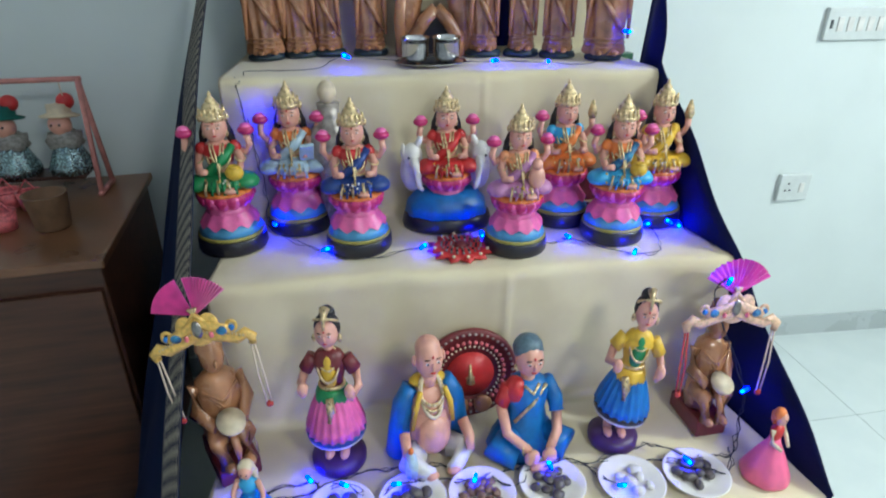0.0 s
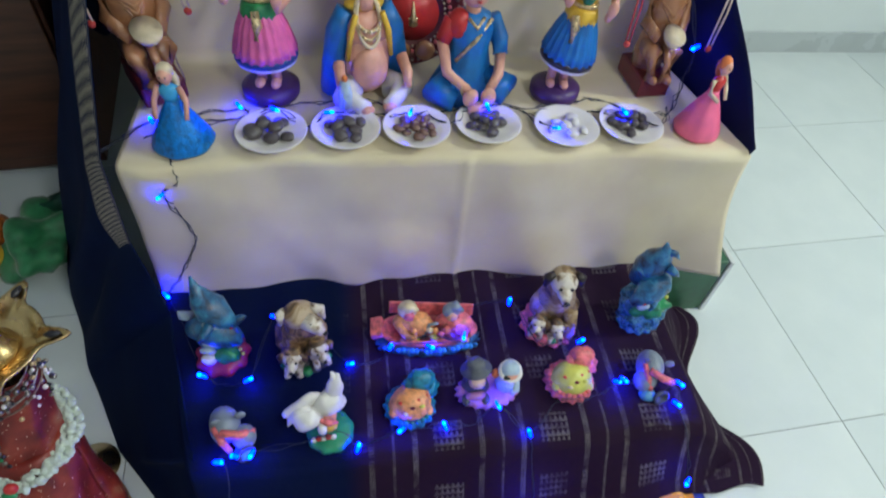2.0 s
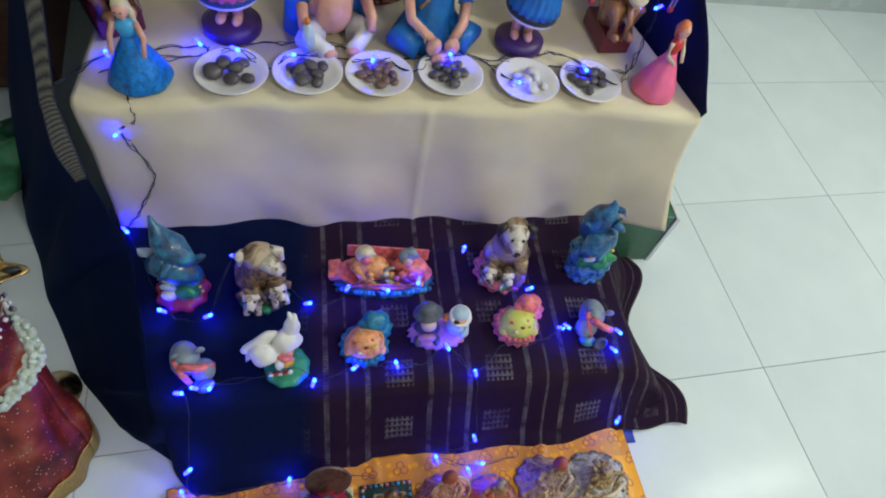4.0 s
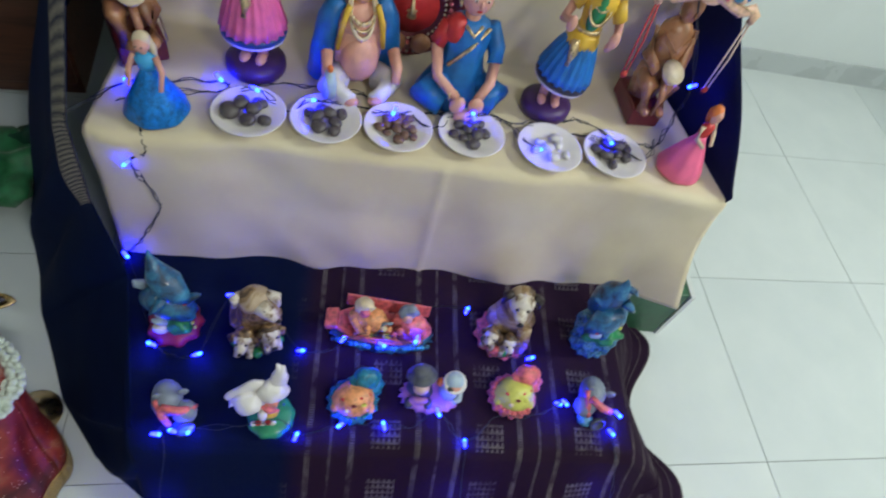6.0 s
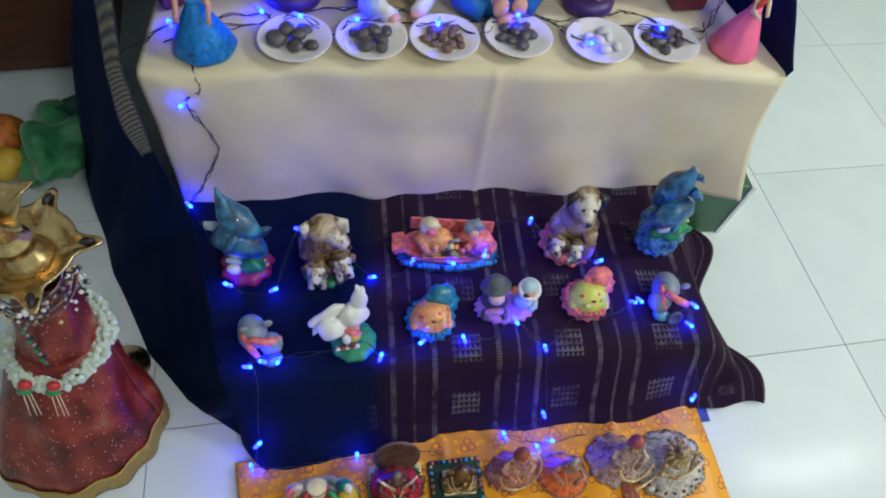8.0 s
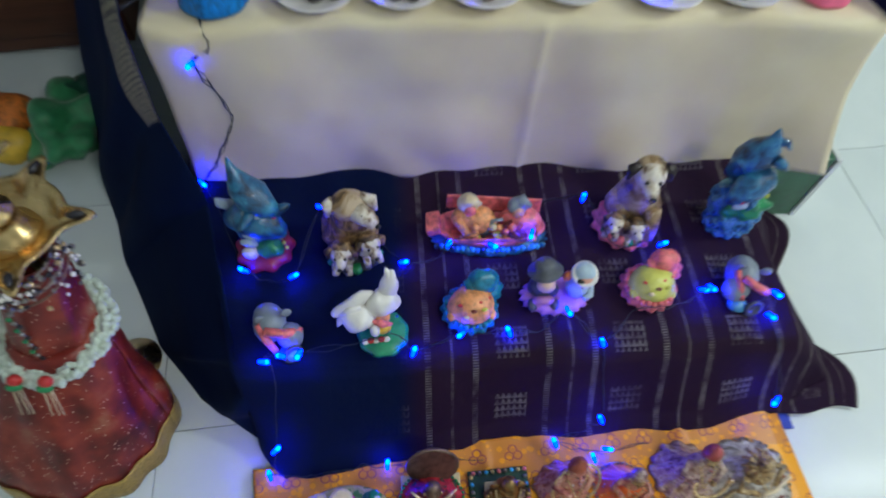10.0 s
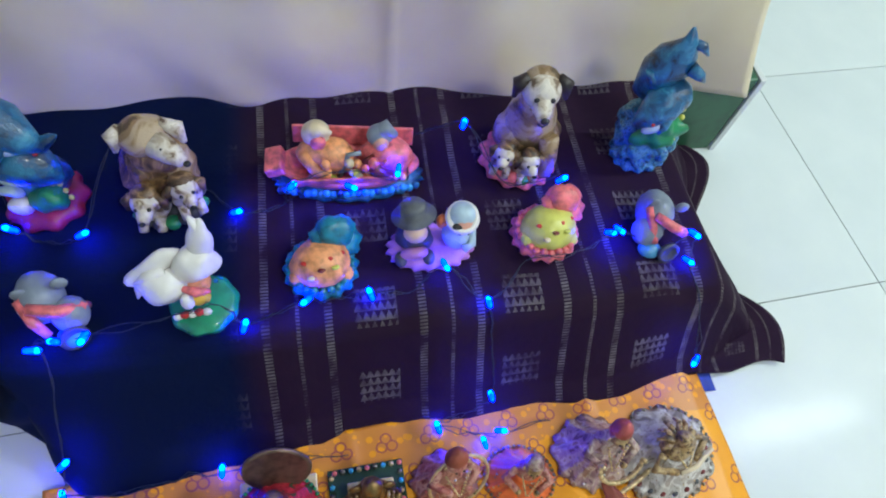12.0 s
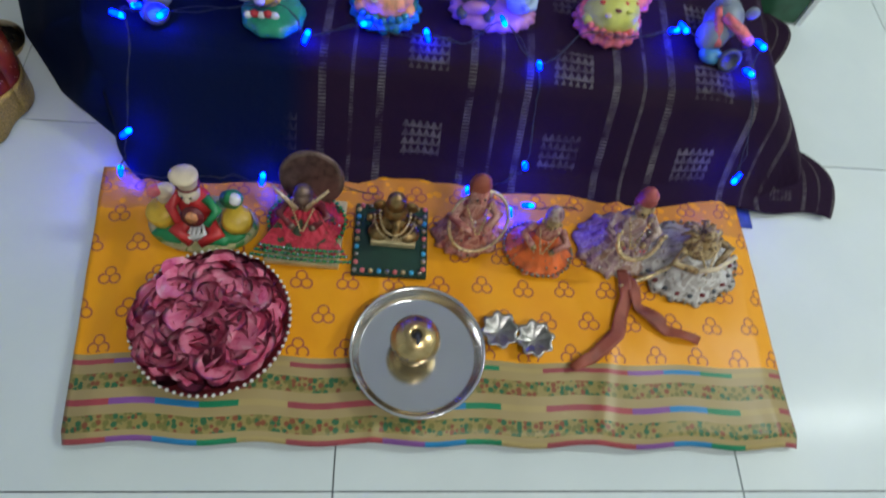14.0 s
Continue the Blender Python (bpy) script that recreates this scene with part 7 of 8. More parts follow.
ribbon([(0.425, 0.36, 0.045), (0.43, 0.31, 0.036), (0.41, 0.25, 0.035), (0.37, 0.21, 0.034), (0.335, 0.19, 0.034)], 0.02, "crumpled rust-brown ribbon trailing over the yellow cloth")
ribbon([(0.43, 0.35, 0.046), (0.45, 0.3, 0.037), (0.49, 0.265, 0.036), (0.545, 0.25, 0.034)], 0.019, "crumpled rust-brown ribbon trailing over the yellow cloth")

# petals in a tray
f = Form()
f.rev([(0.0, 0.003), (0.11, 0.0), (0.118, 0.006), (0.124, 0.022), (0.122, 0.024), (0.114, 0.01), (0.0, 0.007)], MAROON, seg=56)
bowl = thing("petal_tray", f, pose(-0.198, 0.215, ZB) @ Matrix.Scale(0.9, 4), "round dark tray edged with white pearls", "tray")
for k in range(66):
    a = 2 * math.pi * k / 66
    g = Form()
    g.ell((0.123 * math.cos(a), 0.123 * math.sin(a), 0.025), 0.0033, WHITE, seg=6, rings=4)
    part("pearl", g, bowl)
pet = []
for k in range(4):
    g = Form()
    n = 6
    grid = [[g.bm.verts.new(((i / n - 0.5) * (0.25 + 0.9 * math.sin(math.pi * min(1, (j + 0.4) / (n + 0.9)))) * 1.1, j / n - 0.5, 0.09 * ((i / n - 0.5) ** 2) * 4 * (0.5 + 0.3 * k) + 0.07 * (j / n - 0.4) ** 2 * 4 + 0.05 * math.sin(3 * j / n + k) + 0.05 * noise.noise(Vector((i, j, k))))) for i in range(n + 1)] for j in range(n + 1)]
    for j in range(n):
        for i in range(n):
            g.bm.faces.new((grid[j][i], grid[j][i + 1], grid[j + 1][i + 1], grid[j + 1][i]))
    g._mat(list(g.bm.verts), PETAL if k < 3 else DARKPETAL)
    bmesh.ops.solidify(g.bm, geom=list(g.bm.faces), thickness=0.03)
    pet.append(g.mesh("petal"))
for k in range(210):
    r, a = 0.088 * math.sqrt((k + 0.5) / 210), 2.399 * k
    # the dark petals are mixed in only near the tray's rim
    ob = new("petal", pet[(k * 7) % 4 if r > 0.083 else k % 3])
    s = random.uniform(0.03, 0.05)
    z = ZB + 0.018 + 0.018 * (1 - (r / 0.1) ** 2) + random.uniform(0, 0.011)
    ob.matrix_world = Matrix.Translation((-0.198 + r * math.cos(a), 0.215 + r * math.sin(a), z)) @ pose(0, 0, 0, random.uniform(-13, 13), random.uniform(-13, 13), random.uniform(0, 360)) @ Matrix.Scale(s, 4)
    tagged(ob, "loose pink flower petal heaped in the tray", "petal", "petals in the tray")

f = Form()
f.rev([(0.0, 0.001), (0.094, 0.0), (0.098, 0.0), (0.103, 0.004), (0.108, 0.026), (0.111, 0.028), (0.109, 0.03), (0.104, 0.026), (0.098, 0.006), (0.095, 0.004), (0.093, 0.0038), (0.0, 0.004)], STEEL, seg=64)
thing("steel_plate", f, pose(0.101, 0.194, ZB) @ Matrix.Scale(0.9, 4), "round stainless steel plate with raised rim", "plate")
f = Form()
f.rev([(0.0, 0.0), (0.022, 0.0), (0.024, 0.004), (0.012, 0.009), (0.01, 0.02), (0.016, 0.027), (0.03, 0.034), (0.036, 0.046), (0.034, 0.056), (0.026, 0.066), (0.014, 0.071), (0.009, 0.072), (0.007, 0.066), (0.0, 0.06)], BRASS, seg=32)
# black plug for the dark of the hollow mouth
f.ell((0.0, -0.001, 0.067), (0.0065, 0.0065, 0.004), BLACK)
f.tube([(0, 0.0, 0.066), (0.003, -0.008, 0.074), (0.002, -0.016, 0.072)], 0.0025, DARKGREY, 6)
thing("oil_lamp", f, pose(0.095, 0.2, ZB + 0.0045), "small round brass oil lamp standing in the steel plate", "oil lamp")
for x, y in ((0.224, 0.238), (0.278, 0.229)):
    f = Form()
    f.rev([(0.01, 0.0), (0.024, 0.006), (0.028, 0.018), (0.022, 0.015), (0.008, 0.007), (0.0, 0.007)], SILVER, seg=40, wave=0.12, lobes=8)
    thing("silver_cup", f, pose(x, y, ZB), "small silver flower-shaped cup on the yellow cloth", "cup", "silver cups")
for x, y, m_ in ((0.163, -0.05, YELLOW), (0.247, -0.056, ORANGE)):
    f = Form()
    f.rev([(0.016, 0.0), (0.026, 0.006), (0.03, 0.02), (0.022, 0.034), (0.012, 0.04), (0.0, 0.04)], m_, seg=20)
    for k in range(5):
        a = 2 * math.pi * k / 5
        f.ell((0.024 * math.cos(a), 0.024 * math.sin(a), 0.026), (0.008, 0.008, 0.01), MAROON if k % 2 else YELLOW, seg=8, rings=6)
    thing("painted_cup", f, pose(x, y, 0.001), "small yellow and brown painted ornament on the floor", "ornament", "painted ornaments")

# ---- brass lamp in a red dress ----
LX, LY = -0.705, 0.72
lamp2 = holder("brass_lamp", pose(LX, LY, 0.001), "tall brass oil lamp dressed in a red glittering skirt", "oil lamp")


def skirt_fn(u, v):
    a = 2 * math.pi * u
    r = 0.066 + 0.094 * v ** 0.75 + 0.004 * v * math.sin(7 * a) + 0.003 * v * math.sin(13 * a + 1)
    x, y = r * math.cos(a) - 0.026 - 0.034 * v, r * math.sin(a) * 0.92 - 0.045 - 0.1 * v
    w = noise.noise(Vector((math.cos(a) * 2.2, math.sin(a) * 2.2, v * 3)))
    return (x + 0.016 * v * w * math.cos(a), y + 0.016 * v * w * math.sin(a), 0.275 * (1 - v) ** 0.8 + 0.022 + 0.018 * v * (1 - v) * w)


def sheet_part(name, nu, nv, fn, mat, parent, label, thick=0.002):
    ob = sheet(name, nu, nv, fn, mat, thick)
    ob.parent = parent
    if label:
        ob["label"] = label
    return ob


sheet_part("skirt", 90, 24, skirt_fn, REDTULLE, lamp2, "red glittering brocade skirt")
GOLDMESH = paint("gold_net_trim", (0.5, 0.33, 0.1), 0.4, 0.7, var=0.5, scale=300, bump=1.0, fine=350)
sheet_part("hem", 90, 4, lambda u, v: tuple(Vector(skirt_fn(u, 0.93 + 0.07 * v)) + Vector((0.004 * math.cos(2 * math.pi * u), 0.004 * math.sin(2 * math.pi * u), -0.02 * v + 0.004))), GOLDMESH, lamp2, "gold net trim")
f = Form()
rings = []
for r, z, dx, dy in ((0.07, 0.275, -0.026, -0.046), (0.066, 0.32, -0.022, -0.036), (0.06, 0.37, -0.014, -0.024), (0.055, 0.42, -0.006, -0.012), (0.04, 0.45, 0, 0)):
    ring = []
    for k in range(40):
        a = 2 * math.pi * k / 40
        q = r * (1 + 0.035 * math.sin(7 * a) + 0.05 * noise.noise(Vector((math.cos(a) * 3, math.sin(a) * 3, z * 20))))
        ring.append(f.bm.verts.new((dx + q * math.cos(a), dy + q * math.sin(a), z)))
    rings.append(ring)
for p, q in zip(rings, rings[1:]):
    for k in range(40):
        f.bm.faces.new((p[k], p[(k + 1) % 40], q[(k + 1) % 40], q[k]))
f._mat(list(f.bm.verts), REDTULLE)
part("bodice", f, lamp2, "red brocade bodice")
f = Form()
for k in range(150):
    a = 2 * math.pi * k / 50
    rr = 0.086 + 0.011 * (k // 50 - 1) + random.uniform(-0.004, 0.004)
    lump(f, (-0.027 + rr * math.cos(a), -0.048 + rr * math.sin(a), 0.29 - 0.004 * abs(k // 50 - 1) + 0.012 * math.sin(a) + random.uniform(-0.004, 0.004)), (random.uniform(0.007, 0.011), random.uniform(0.007, 0.011), 0.008), FUR, 0.6, 130, 8, 6)
part("collar", f, lamp2, "white fluffy fur band")["kind"] = "stuff"
for x, y in ((-0.062, -0.143), (-0.012, -0.148)):
    f = Form()
    f.ell((x, y, 0.292), (0.012, 0.01, 0.012), RED)
    f.ell((x - 0.004, y - 0.008, 0.282), (0.014, 0.007, 0.009), GREEN)
    for q in (-0.007, 0.0, 0.005):
        f.tube([(x + q, y - 0.006, 0.286), (x + q * 1.6, y - 0.035, 0.225)], 0.0011, CREAM, 5)
    part("tassel", f, lamp2)
f = Form()
f.rev([(0.05, 0.0), (0.055, 0.01), (0.03, 0.03), (0.012, 0.05), (0.012, 0.46), (0.022, 0.48), (0.018, 0.5)], BRASS, seg=28)
part("stem", f, lamp2)


def lobed(f, prof, mat, z0, points, amp, phase, seg=120):
    """A turned dish whose rim runs out into pointed spouts: prof is (radius, height, share of the spout)."""
    rows = []
    for r, z, k in prof:
        row = []
        for i in range(seg):
            a = 2 * math.pi * i / seg
            q = r + amp * k * max(0.0, math.cos(points * (a - phase) / 2) ** 2) ** 7
            row.append(f.bm.verts.new((q * math.cos(a), q * math.sin(a), z0 + z)))
        rows.append(row)
    for p, q in zip(rows, rows[1:]):
        for i in range(seg):
            f.bm.faces.new((p[i], p[(i + 1) % seg], q[(i + 1) % seg], q[i]))
    f.bm.faces.new(rows[0][::-1])
    f._mat([v for r in rows for v in r], mat)


f = Form()
lobed(f, [(0.018, 0.0, 0), (0.055, 0.004, 0), (0.076, 0.018, 0.2), (0.084, 0.03, 0.95), (0.09, 0.033, 1.0), (0.089, 0.037, 1.0), (0.083, 0.036, 0.92), (0.078, 0.034, 0.8), (0.072, 0.024, 0.1), (0.05, 0.012, 0), (0.034, 0.01, 0)], BRASS, 0.495, 5, 0.042, 0.1)
dish_ob = part("dish", f, lamp2, "polished brass oil dish with five pointed spouts")
for k in range(5):
    a = 2 * math.pi * k / 5 + 0.1
    f = Form()
    f.tube([(q * math.cos(a), q * math.sin(a), 0.5335) for q in (0.092, 0.1, 0.112, 0.118)], [0.003, 0.007, 0.005, 0.001], BLACK, 8)
    part("wick", f, dish_ob, "burnt black wick")
f = Form()
f.rev([(0.046, 0.503), (0.045, 0.513), (0.036, 0.52), (0.03, 0.535), (0.02, 0.545), (0.032, 0.552), (0.032, 0.56), (0.018, 0.566), (0.022, 0.58), (0.014, 0.6), (0.02, 0.63)], BRASS, seg=32)
lobed(f, [(0.016, 0.0, 0), (0.035, 0.004, 0), (0.05, 0.014, 0.6), (0.054, 0.02, 1), (0.053, 0.023, 1), (0.046, 0.02, 0.7), (0.03, 0.01, 0), (0.018, 0.009, 0)], BRASS, 0.625, 5, 0.026, 0.7)
f.rev([(0.012, 0.635), (0.02, 0.655), (0.012, 0.675), (0.004, 0.725)], BRASS, seg=20)
part("finial", f, lamp2)
f = Form()
for j in range(4):
    pts = []
    for k in range(33):
        a = math.pi * (0.95 + 1.15 * k / 32)
        rr = 0.056 + 0.004 * j
        pts.append((rr * math.cos(a) - 0.008, rr * math.sin(a) - 0.014, 0.478 - 0.009 * j - (0.014 + 0.004 * j) * math.sin(math.pi * k / 32) + 0.003 * noise.noise(Vector((k * 0.5, j, 0)))))
    f.tube(pts, 0.0019, TARNISH if j % 2 else SILVER, 6)
part("necklace", f, lamp2, "layered gold and silver chain necklace")["kind"] = "stuff"
f = Form()
for k in range(90):
    a = math.pi * random.uniform(1.35, 2.15)
    rr = 0.062 + random.uniform(0, 0.012)
    f.ell((rr * math.cos(a) - 0.008, rr * math.sin(a) - 0.014, random.uniform(0.40, 0.49)), random.uniform(0.003, 0.0055), (SILVER, SILVER, GOLD, WHITE, BLACK)[k % 5], seg=6, rings=4)
for k in range(12):
    f.ell((-0.03 + 0.004 * (k % 3), -0.088 - 0.002 * k, 0.4 - 0.009 * k), (0.005, 0.004, 0.005), (GREEN, SILVER, BLACK)[k % 3], seg=6, rings=4)
part("bead_trim", f, lamp2, "hanging silver and gold beads")["kind"] = "stuff"

# bundle on the floor by the drape
f = Form()
lump(f, (0, 0, 0.07), (0.085, 0.12, 0.075), GREENCLOTH, 0.7, 16, 40, 26)
lump(f, (0.02, 0.1, 0.06), (0.07, 0.08, 0.065), paint("dark_green_satin", (0.008, 0.07, 0.04), 0.5, var=0.5, scale=25), 0.7, 18, 40, 26)
thing("green_cloth", f, pose(-0.97, 1.36, 0.0), "bundled green satin cloth lying on the floor", "cloth")
f = Form()
lump(f, (0, 0, 0.06), (0.12, 0.09, 0.06), paint("orange_tinsel", (0.7, 0.2, 0.03), 0.5, var=0.6, scale=50, bump=1), 0.3, 14, 28, 16)
lump(f, (-0.1, 0.05, 0.08), (0.07, 0.06, 0.06), RED, 0.2, 20)
lump(f, (0.06, -0.08, 0.05), (0.06, 0.05, 0.05), YELLOW, 0.3, 20)
thing("flower_garland", f, pose(-1.17, 1.4, 0.0), "heap of orange, red and yellow garland on the floor", "garland")

# ---- on the cabinet ----
ZK = 0.951
sw = holder("doll_swing", pose(-1.215, 2.24, ZK, 0, 0, 4), "pink painted swing frame with a seat for two dolls", "swing")
for s in (-1, 1):
    for y in (-0.06, 0.06):
        f = Form()
        f.tube([(s * 0.17, y, 0.0), (s * 0.165, 0, 0.36)], 0.0085, PINKPAINTED, 8)
        part("leg", f, sw)
    f = Form()
    f.tube([(s * 0.17, -0.07, 0.008), (s * 0.17, 0.07, 0.008)], 0.009, PINKPAINTED, 8)
    part("foot", f, sw)
    f = Form()
    f.tube([(s * 0.11, 0, 0.36), (s * 0.115, 0, 0.07)], 0.002, ROPEW, 6)
    part("cord", f, sw)
f = Form()
f.tube([(-0.175, 0, 0.36), (0.175, 0, 0.36)], 0.008, PINKPAINTED, 8)
part("crossbar", f, sw)
f = Form()
f.box((0, 0, 0.062), (0.26, 0.1, 0.012), DARKWOOD, bevel=0.003)
part("seat", f, sw)
FURGREY = paint("grey_fur", (0.35, 0.33, 0.3), 0.95, var=0.4, scale=90, bump=1, fine=400)
for x, hat, dress in ((-0.075, paint("green_felt", (0.01, 0.12, 0.1), 0.9), SEQUIN), (0.085, CREAM, SEQUIN)):
    f = Form()
    f.rev([(0.062, 0.0), (0.066, 0.02), (0.045, 0.07), (0.03, 0.1)], dress, wave=0.05, lobes=9, seg=36)
    lump(f, (0, 0, 0.105), (0.055, 0.045, 0.035), FURGREY, 0.3, 60)
    f.ell((0, -0.01, 0.155), (0.034, 0.032, 0.036), SKIN)
    for s in (-1, 1):
        f.ell((s * 0.012, -0.04, 0.16), 0.004, BLACK, seg=6, rings=4)
    f.rev([(0.055, 0.0), (0.058, 0.006), (0.034, 0.014), (0.034, 0.04), (0.0, 0.045)], hat, (0, 0.004, 0.175), 28, tilt=(-10, 0, 0))
    f.ell((0.022, 0.016, 0.222), 0.026, RED)
    p = pose(-1.215, 2.24, ZK, 0, 0, 4) @ Vector((x, 0, 0.069))
    thing("swing_doll", f, Matrix.Translation(p), "small doll in sequined dress and " + ("green" if hat is not CREAM else "cream") + " felt hat on the swing", "doll", "dolls on the swing")
f = Form()
f.rev([(0.0, 0.0), (0.042, 0.0), (0.046, 0.004), (0.056, 0.1), (0.059, 0.104), (0.052, 0.104), (0.044, 0.012), (0.0, 0.01)], CLAY, seg=28)
thing("clay_pot", f, pose(-1.085, 1.95, ZK), "brown clay pot standing on the cabinet", "pot")
for k in range(5):
    f = Form()
    f.rev([(0.0, 0.0), (0.03, 0.0), (0.036, 0.05), (0.032, 0.05), (0.026, 0.008), (0.0, 0.006)], CORAL, seg=20)
    f.ringtube((0, 0, 0.052), 0.034, 0.004, CORAL, (0, 0, 0))
    f.tube([(-0.03, 0, 0.05), (0, 0, 0.09), (0.03, 0, 0.05)], 0.003, CORAL, 6)
    thing("toy_basket", f, pose(-1.215 - 0.075 * (k % 3), 1.95 + 0.1 * (k // 3) + 0.02 * k, ZK), "small coral red toy basket on the cabinet", "basket", "toy baskets")
f = Form()
lump(f, (0, 0, 0.05), (0.05, 0.05, 0.05), MAROON, 0.2, 20)
lump(f, (0, 0, 0.12), (0.035, 0.035, 0.035), MAROON, 0.2, 25)
f.ell((0, 0, 0.165), (0.022, 0.022, 0.022), CLAY)
thing("red_figurine", f, pose(-1.52, 2.1, ZK), "dark red lumpy figurine on the cabinet", "figurine")

# ---- strings of blue lights ----
f = Form()
f.rev([(0.002, -0.013), (0.0038, -0.01), (0.0042, -0.002), (0.0036, 0.002)], LED, seg=10)
bulb_me = f.mesh("bulb")
f = Form()
f.ell((0, 0, 0), (0.0046, 0.0046, 0.0062), LEDCORE, seg=8, rings=6)
core_me = f.mesh("bulb_core")


def string_light(path, bulbs, label, strands=(0.0, 1.0), slack=0.009, r=0.0008):
    f = Form()
    for off in strands:
        pts = []
        for i, (a, b) in enumerate(zip(path, path[1:])):
            a, b = Vector(a), Vector(b)
            o, e = Vector(path[max(0, i - 1)]), Vector(path[min(len(path) - 1, i + 2)])
            n = max(4, int((b - a).length / 0.012))
            for k in range(n):
                t = k / n
                p = a + 0.5 * t * (b - o + t * (2 * o - 5 * a + 4 * b - e + t * (3 * (a - b) + e - o)))
                w = slack * math.sin(math.pi * t)
                p += Vector((w * noise.noise(Vector((i * 3.1 + off * 9, t * 3, 0))), w * noise.noise(Vector((i * 3.1, t * 3, 4 + off))) * 1.6, 0.004 * abs(noise.noise(Vector((i, t * 4, 9))))))
                pts.append(p)
        pts.append(Vector(path[-1]))
        f.tube(pts, r, WIRE, 5)
    ob = thing("string_light", f, Matrix(), label, "string light", "strings of blue lights")
    for i, p in enumerate(bulbs):
        b = new("bulb", bulb_me)
        b.parent = ob
        b.matrix_basis = Matrix.Translation(p) @ pose(0, 0, 0, random.uniform(40, 130), random.uniform(-50, 50), random.uniform(0, 360))
        c = new("lens", core_me)
        c.parent = b
        c.matrix_basis = Matrix.Translation((0, 0, 0.003))
    return ob


B = dict(ba=(-0.441, 0.811, 0.225), bb=(-0.339, 0.794, 0.223), bc=(-0.28, 0.903, 0.3), bd=(-0.121, 0.823, 0.21), be=(0.255, 0.919, 0.285), bf=(-0.111, 0.63, 0.205), bg=(-0.023, 0.648, 0.225), bh=(0.073, 0.66, 0.208), bi=(0.192, 0.683, 0.23), bj=(0.255, 0.63, 0.201), bk=(0.494, 0.72, 0.23), bl=(0.62, 0.697, 0.235), bm=(0.609, 0.662, 0.207), bn=(0.616, 0.52, 0.105), bo=(0.255, 0.512, 0.093), bp=(0.169, 0.487, 0.036), bq=(-0.375, 0.49, 0.1), br=(-0.398, 0.46, 0.036))
string_light([(-0.555, 1.06, 0.21), (-0.46, 0.86, 0.2), B["ba"], (-0.4, 0.8, 0.2), B["bb"], B["bc"], (-0.2, 0.9, 0.2), B["bd"], (-0.05, 0.83, 0.21), (-0.03, 0.835, 0.26), (0.06, 0.845, 0.27), (0.15, 0.835, 0.25), (0.14, 0.94, 0.205), (0.07, 0.956, 0.203), (0.18, 0.965, 0.205), B["be"], (0.32, 0.84, 0.22), (0.41, 0.835, 0.235)], [B["ba"], B["bb"], B["bc"], B["bd"], (-0.03, 0.836, 0.255), (0.062, 0.835, 0.24), (0.135, 0.838, 0.27), B["be"], (0.42, 0.828, 0.235), (0.07, 0.956, 0.206)], "thin dark wire of blue lights winding between the figurines")
string_light([B["br"], B["bq"], (-0.37, 0.6, 0.2), (-0.385, 0.63, 0.215), (-0.33, 0.63, 0.215), (-0.2, 0.64, 0.24), (-0.14, 0.65, 0.235), B["bf"], B["bg"], (0.02, 0.66, 0.2), B["bh"], (0.14, 0.66, 0.2), B["bi"], B["bj"], (0.32, 0.68, 0.23), (0.42, 0.69, 0.23), B["bk"], (0.56, 0.69, 0.21), B["bl"], B["bm"], (0.62, 0.6, 0.175), B["bn"]], [B["br"], B["bq"], (-0.385, 0.62, 0.212), (-0.325, 0.628, 0.214), (-0.355, 0.622, 0.232), B["bf"], B["bg"], B["bh"], B["bi"], B["bj"], B["bk"], (0.48, 0.72, 0.225), B["bl"], B["bm"], B["bn"]], "thin dark wire of blue lights along the low step's front")
string_light([B["bj"], (0.26, 0.58, 0.15), B["bo"], (0.22, 0.5, 0.05), B["bp"], (0.24, 0.465, 0.04), (0.28, 0.46, 0.045), (0.36, 0.47, 0.04)], [B["bo"], B["bp"], (0.272, 0.462, 0.05), (0.24, 0.45, 0.045)], "thin dark wire of blue lights hanging down to the yellow cloth")
string_light([B["br"], (-0.33, 0.45, 0.04), (-0.26, 0.455, 0.05), (-0.16, 0.46, 0.045), (0.02, 0.46, 0.04)], [(-0.17, 0.462, 0.052)], "thin dark wire lying along the yellow cloth's back edge")
Z2 = S2 + 0.006
string_light([(-0.6, 1.1, 0.6), (-0.514, 1.215, Z2), (-0.47, 1.22, Z2), (-0.337, 1.256, Z2), (-0.31, 1.235, Z2), (-0.25, 1.215, 0.618), (-0.19, 1.19, Z2), (-0.141, 1.2, 0.62), (-0.05, 1.23, Z2), (0.031, 1.195, 0.618), (0.1, 1.235, Z2), (0.206, 1.215, 0.62), (0.28, 1.25, Z2), (0.354, 1.15, 0.61), (0.44, 1.23, Z2), (0.524, 1.195, 0.618), (0.6, 1.23, Z2), (0.66, 1.23, Z2), (0.69, 1.28, 0.66), (0.7, 1.3, 0.718), (0.6, 1.34, 0.95), (0.59, 1.297, 1.04)], [(-0.514, 1.215, 0.596), (-0.337, 1.256, 0.598), (-0.255, 1.21, 0.622), (-0.141, 1.2, 0.622), (0.031, 1.195, 0.622), (0.206, 1.215, 0.624), (0.354, 1.148, 0.612), (0.524, 1.19, 0.622), (0.7, 1.3, 0.718), (0.59, 1.29, 1.035)], "dark wire of blue lights running over the saucers", (0.0, 1.0, 2.3), 0.014, 0.001)
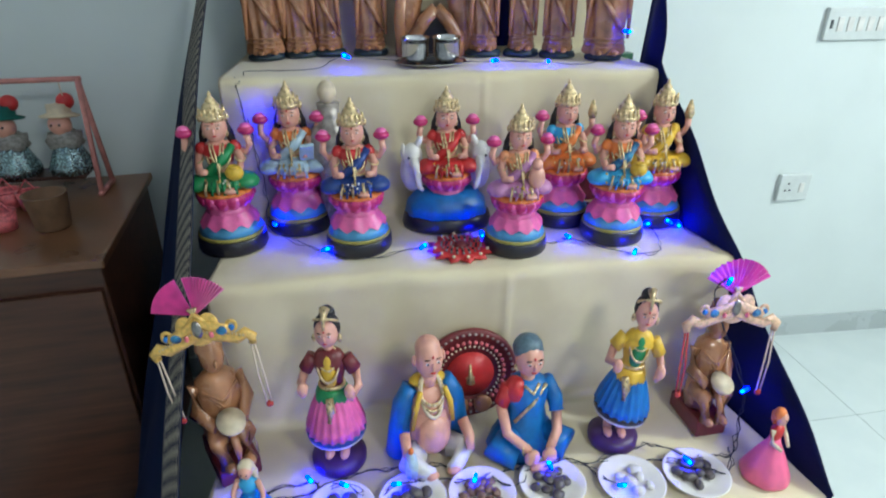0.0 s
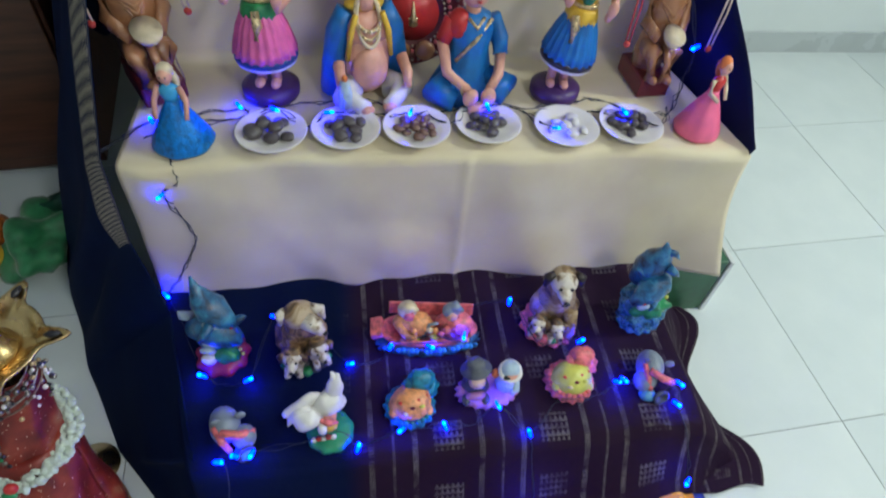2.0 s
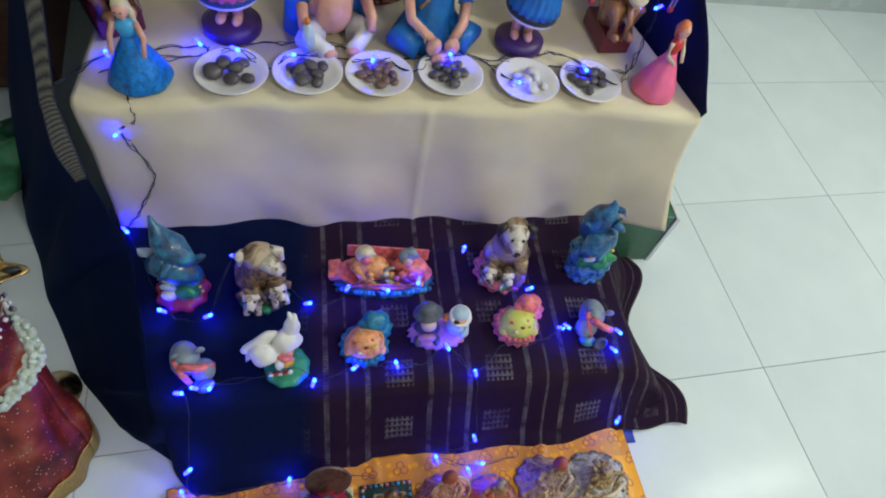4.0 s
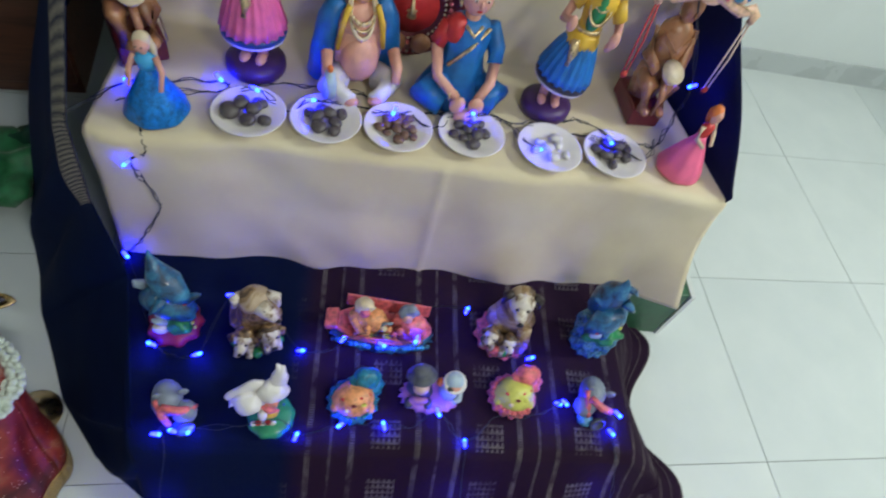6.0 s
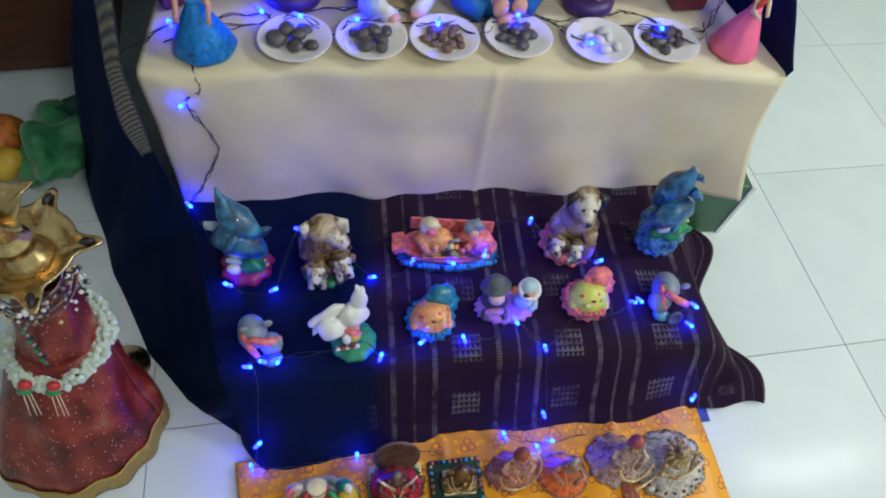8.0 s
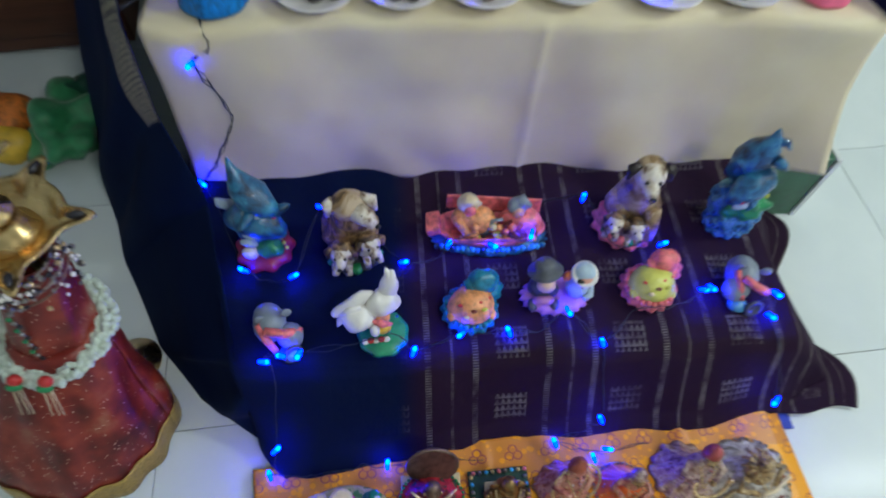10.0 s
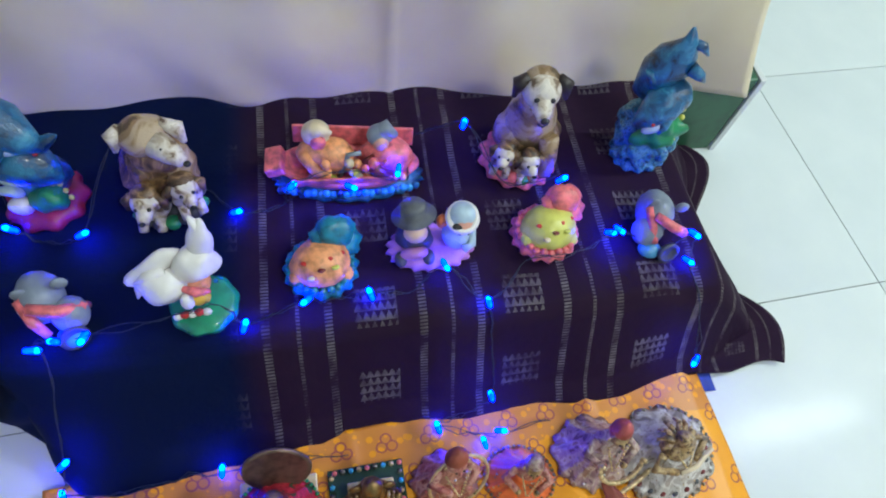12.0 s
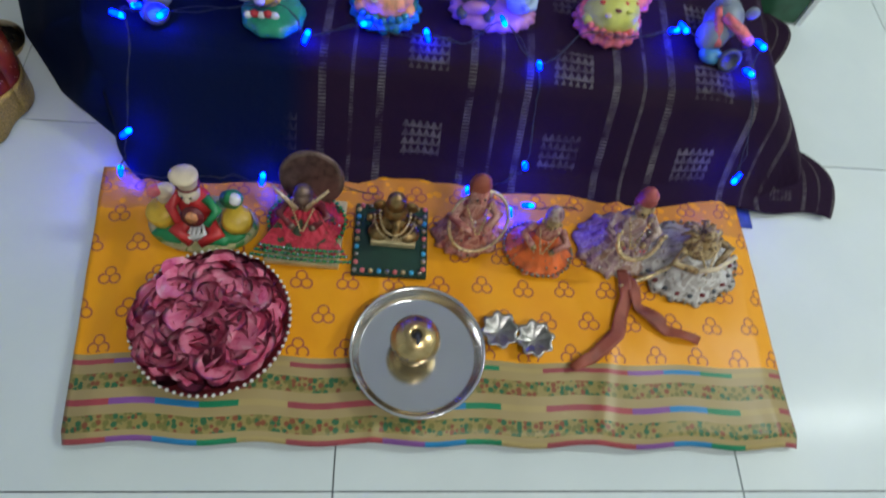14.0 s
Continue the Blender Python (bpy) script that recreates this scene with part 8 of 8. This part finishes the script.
string_light([(-0.47, 1.16, 0.592), (-0.46, 1.1, 0.59), (-0.45, 1.072, 0.55), (-0.485, 1.068, 0.52), (-0.46, 1.062, 0.45), (-0.45, 1.055, 0.38), (-0.5, 1.052, 0.28), (-0.54, 1.05, 0.22), (-0.555, 1.05, 0.21)], [(-0.492, 1.062, 0.518), (-0.545, 1.03, 0.225)], "dark wire of blue lights hanging down the white cloth", (0.0, 1.0, 2.3), 0.014, 0.001)
Z3 = S3 + 0.006
string_light([(-0.5, 1.88, 1.375), (-0.49, 1.845, 1.34), (-0.47, 1.84, 1.2), (-0.45, 1.83, 1.05), (-0.43, 1.72, 1.01), (-0.286, 1.62, Z3), (-0.18, 1.57, Z3), (-0.042, 1.61, Z3), (0.116, 1.65, Z3), (0.28, 1.6, Z3), (0.337, 1.62, Z3), (0.42, 1.55, Z3), (0.474, 1.515, Z3), (0.55, 1.53, Z3), (0.58, 1.66, Z3), (0.655, 1.655, Z3), (0.69, 1.56, Z3), (0.705, 1.5, Z3)], [(-0.45, 1.825, 1.272), (-0.42, 1.715, 1.03), (-0.286, 1.62, 0.997), (-0.042, 1.61, 0.997), (0.116, 1.655, 0.997), (0.337, 1.62, 0.997), (0.474, 1.515, 0.997), (0.56, 1.645, 1.01), (0.655, 1.655, 0.997), (0.622, 1.65, 1.012)], "dark wire of blue lights between the goddess dolls", (0.0, 1.0), 0.02)
string_light([(-0.48, 1.9, 1.385), (-0.48, 1.86, 1.3), (-0.47, 1.85, 1.22)], [], "dark wire hanging from the top step")
Z4 = S4 + 0.006
string_light([(-0.48, 1.92, Z4), (-0.3, 1.93, Z4), (-0.217, 1.93, 1.41), (0.0, 1.97, Z4), (0.185, 1.93, 1.39), (0.335, 1.92, 1.386), (0.46, 1.92, Z4), (0.53, 1.9, 1.45), (0.56, 1.93, 1.47)], [(-0.217, 1.93, 1.413), (0.185, 1.93, 1.392), (0.335, 1.92, 1.388), (0.555, 1.925, 1.462)], "dark wire of blue lights along the top step")
string_light([(0.66, 1.25, Z2), (0.6, 1.16, 0.604), (0.5, 1.25, 0.606), (0.42, 1.27, Z2), (0.3, 1.22, 0.61), (0.2, 1.27, Z2), (0.12, 1.18, 0.605), (0.0, 1.26, Z2), (-0.1, 1.26, 0.605), (-0.22, 1.27, Z2), (-0.34, 1.22, Z2), (-0.44, 1.2, Z2), (-0.52, 1.16, Z2)], [], "loose dark wire looping between the saucers", (0.0, 1.0, 2.3), 0.014, 0.001)

# ---- floor tiles, one by one ----
T, A = 0.6, math.atan2(0.035, 0.598)
g = Form()
g.box((0, 0, -0.002), (T - 0.0024, T - 0.0024, 0.004), TILE)
tile_me = g.mesh("tile")
for i in range(-5, 6):
    for j in range(-6, 5):
        u, v = (i + 0.5) * T, (j + 0.5) * T
        x, y = u * math.cos(A) - v * math.sin(A), u * math.sin(A) + v * math.cos(A)
        if XL - 0.3 < x < XR + 0.3 and YF - 0.3 < y < YB + 0.3:
            ob = new("tile", tile_me)
            ob.parent = floor
            ob.matrix_basis = pose(x, y, 0.0, 0, 0, math.degrees(A))
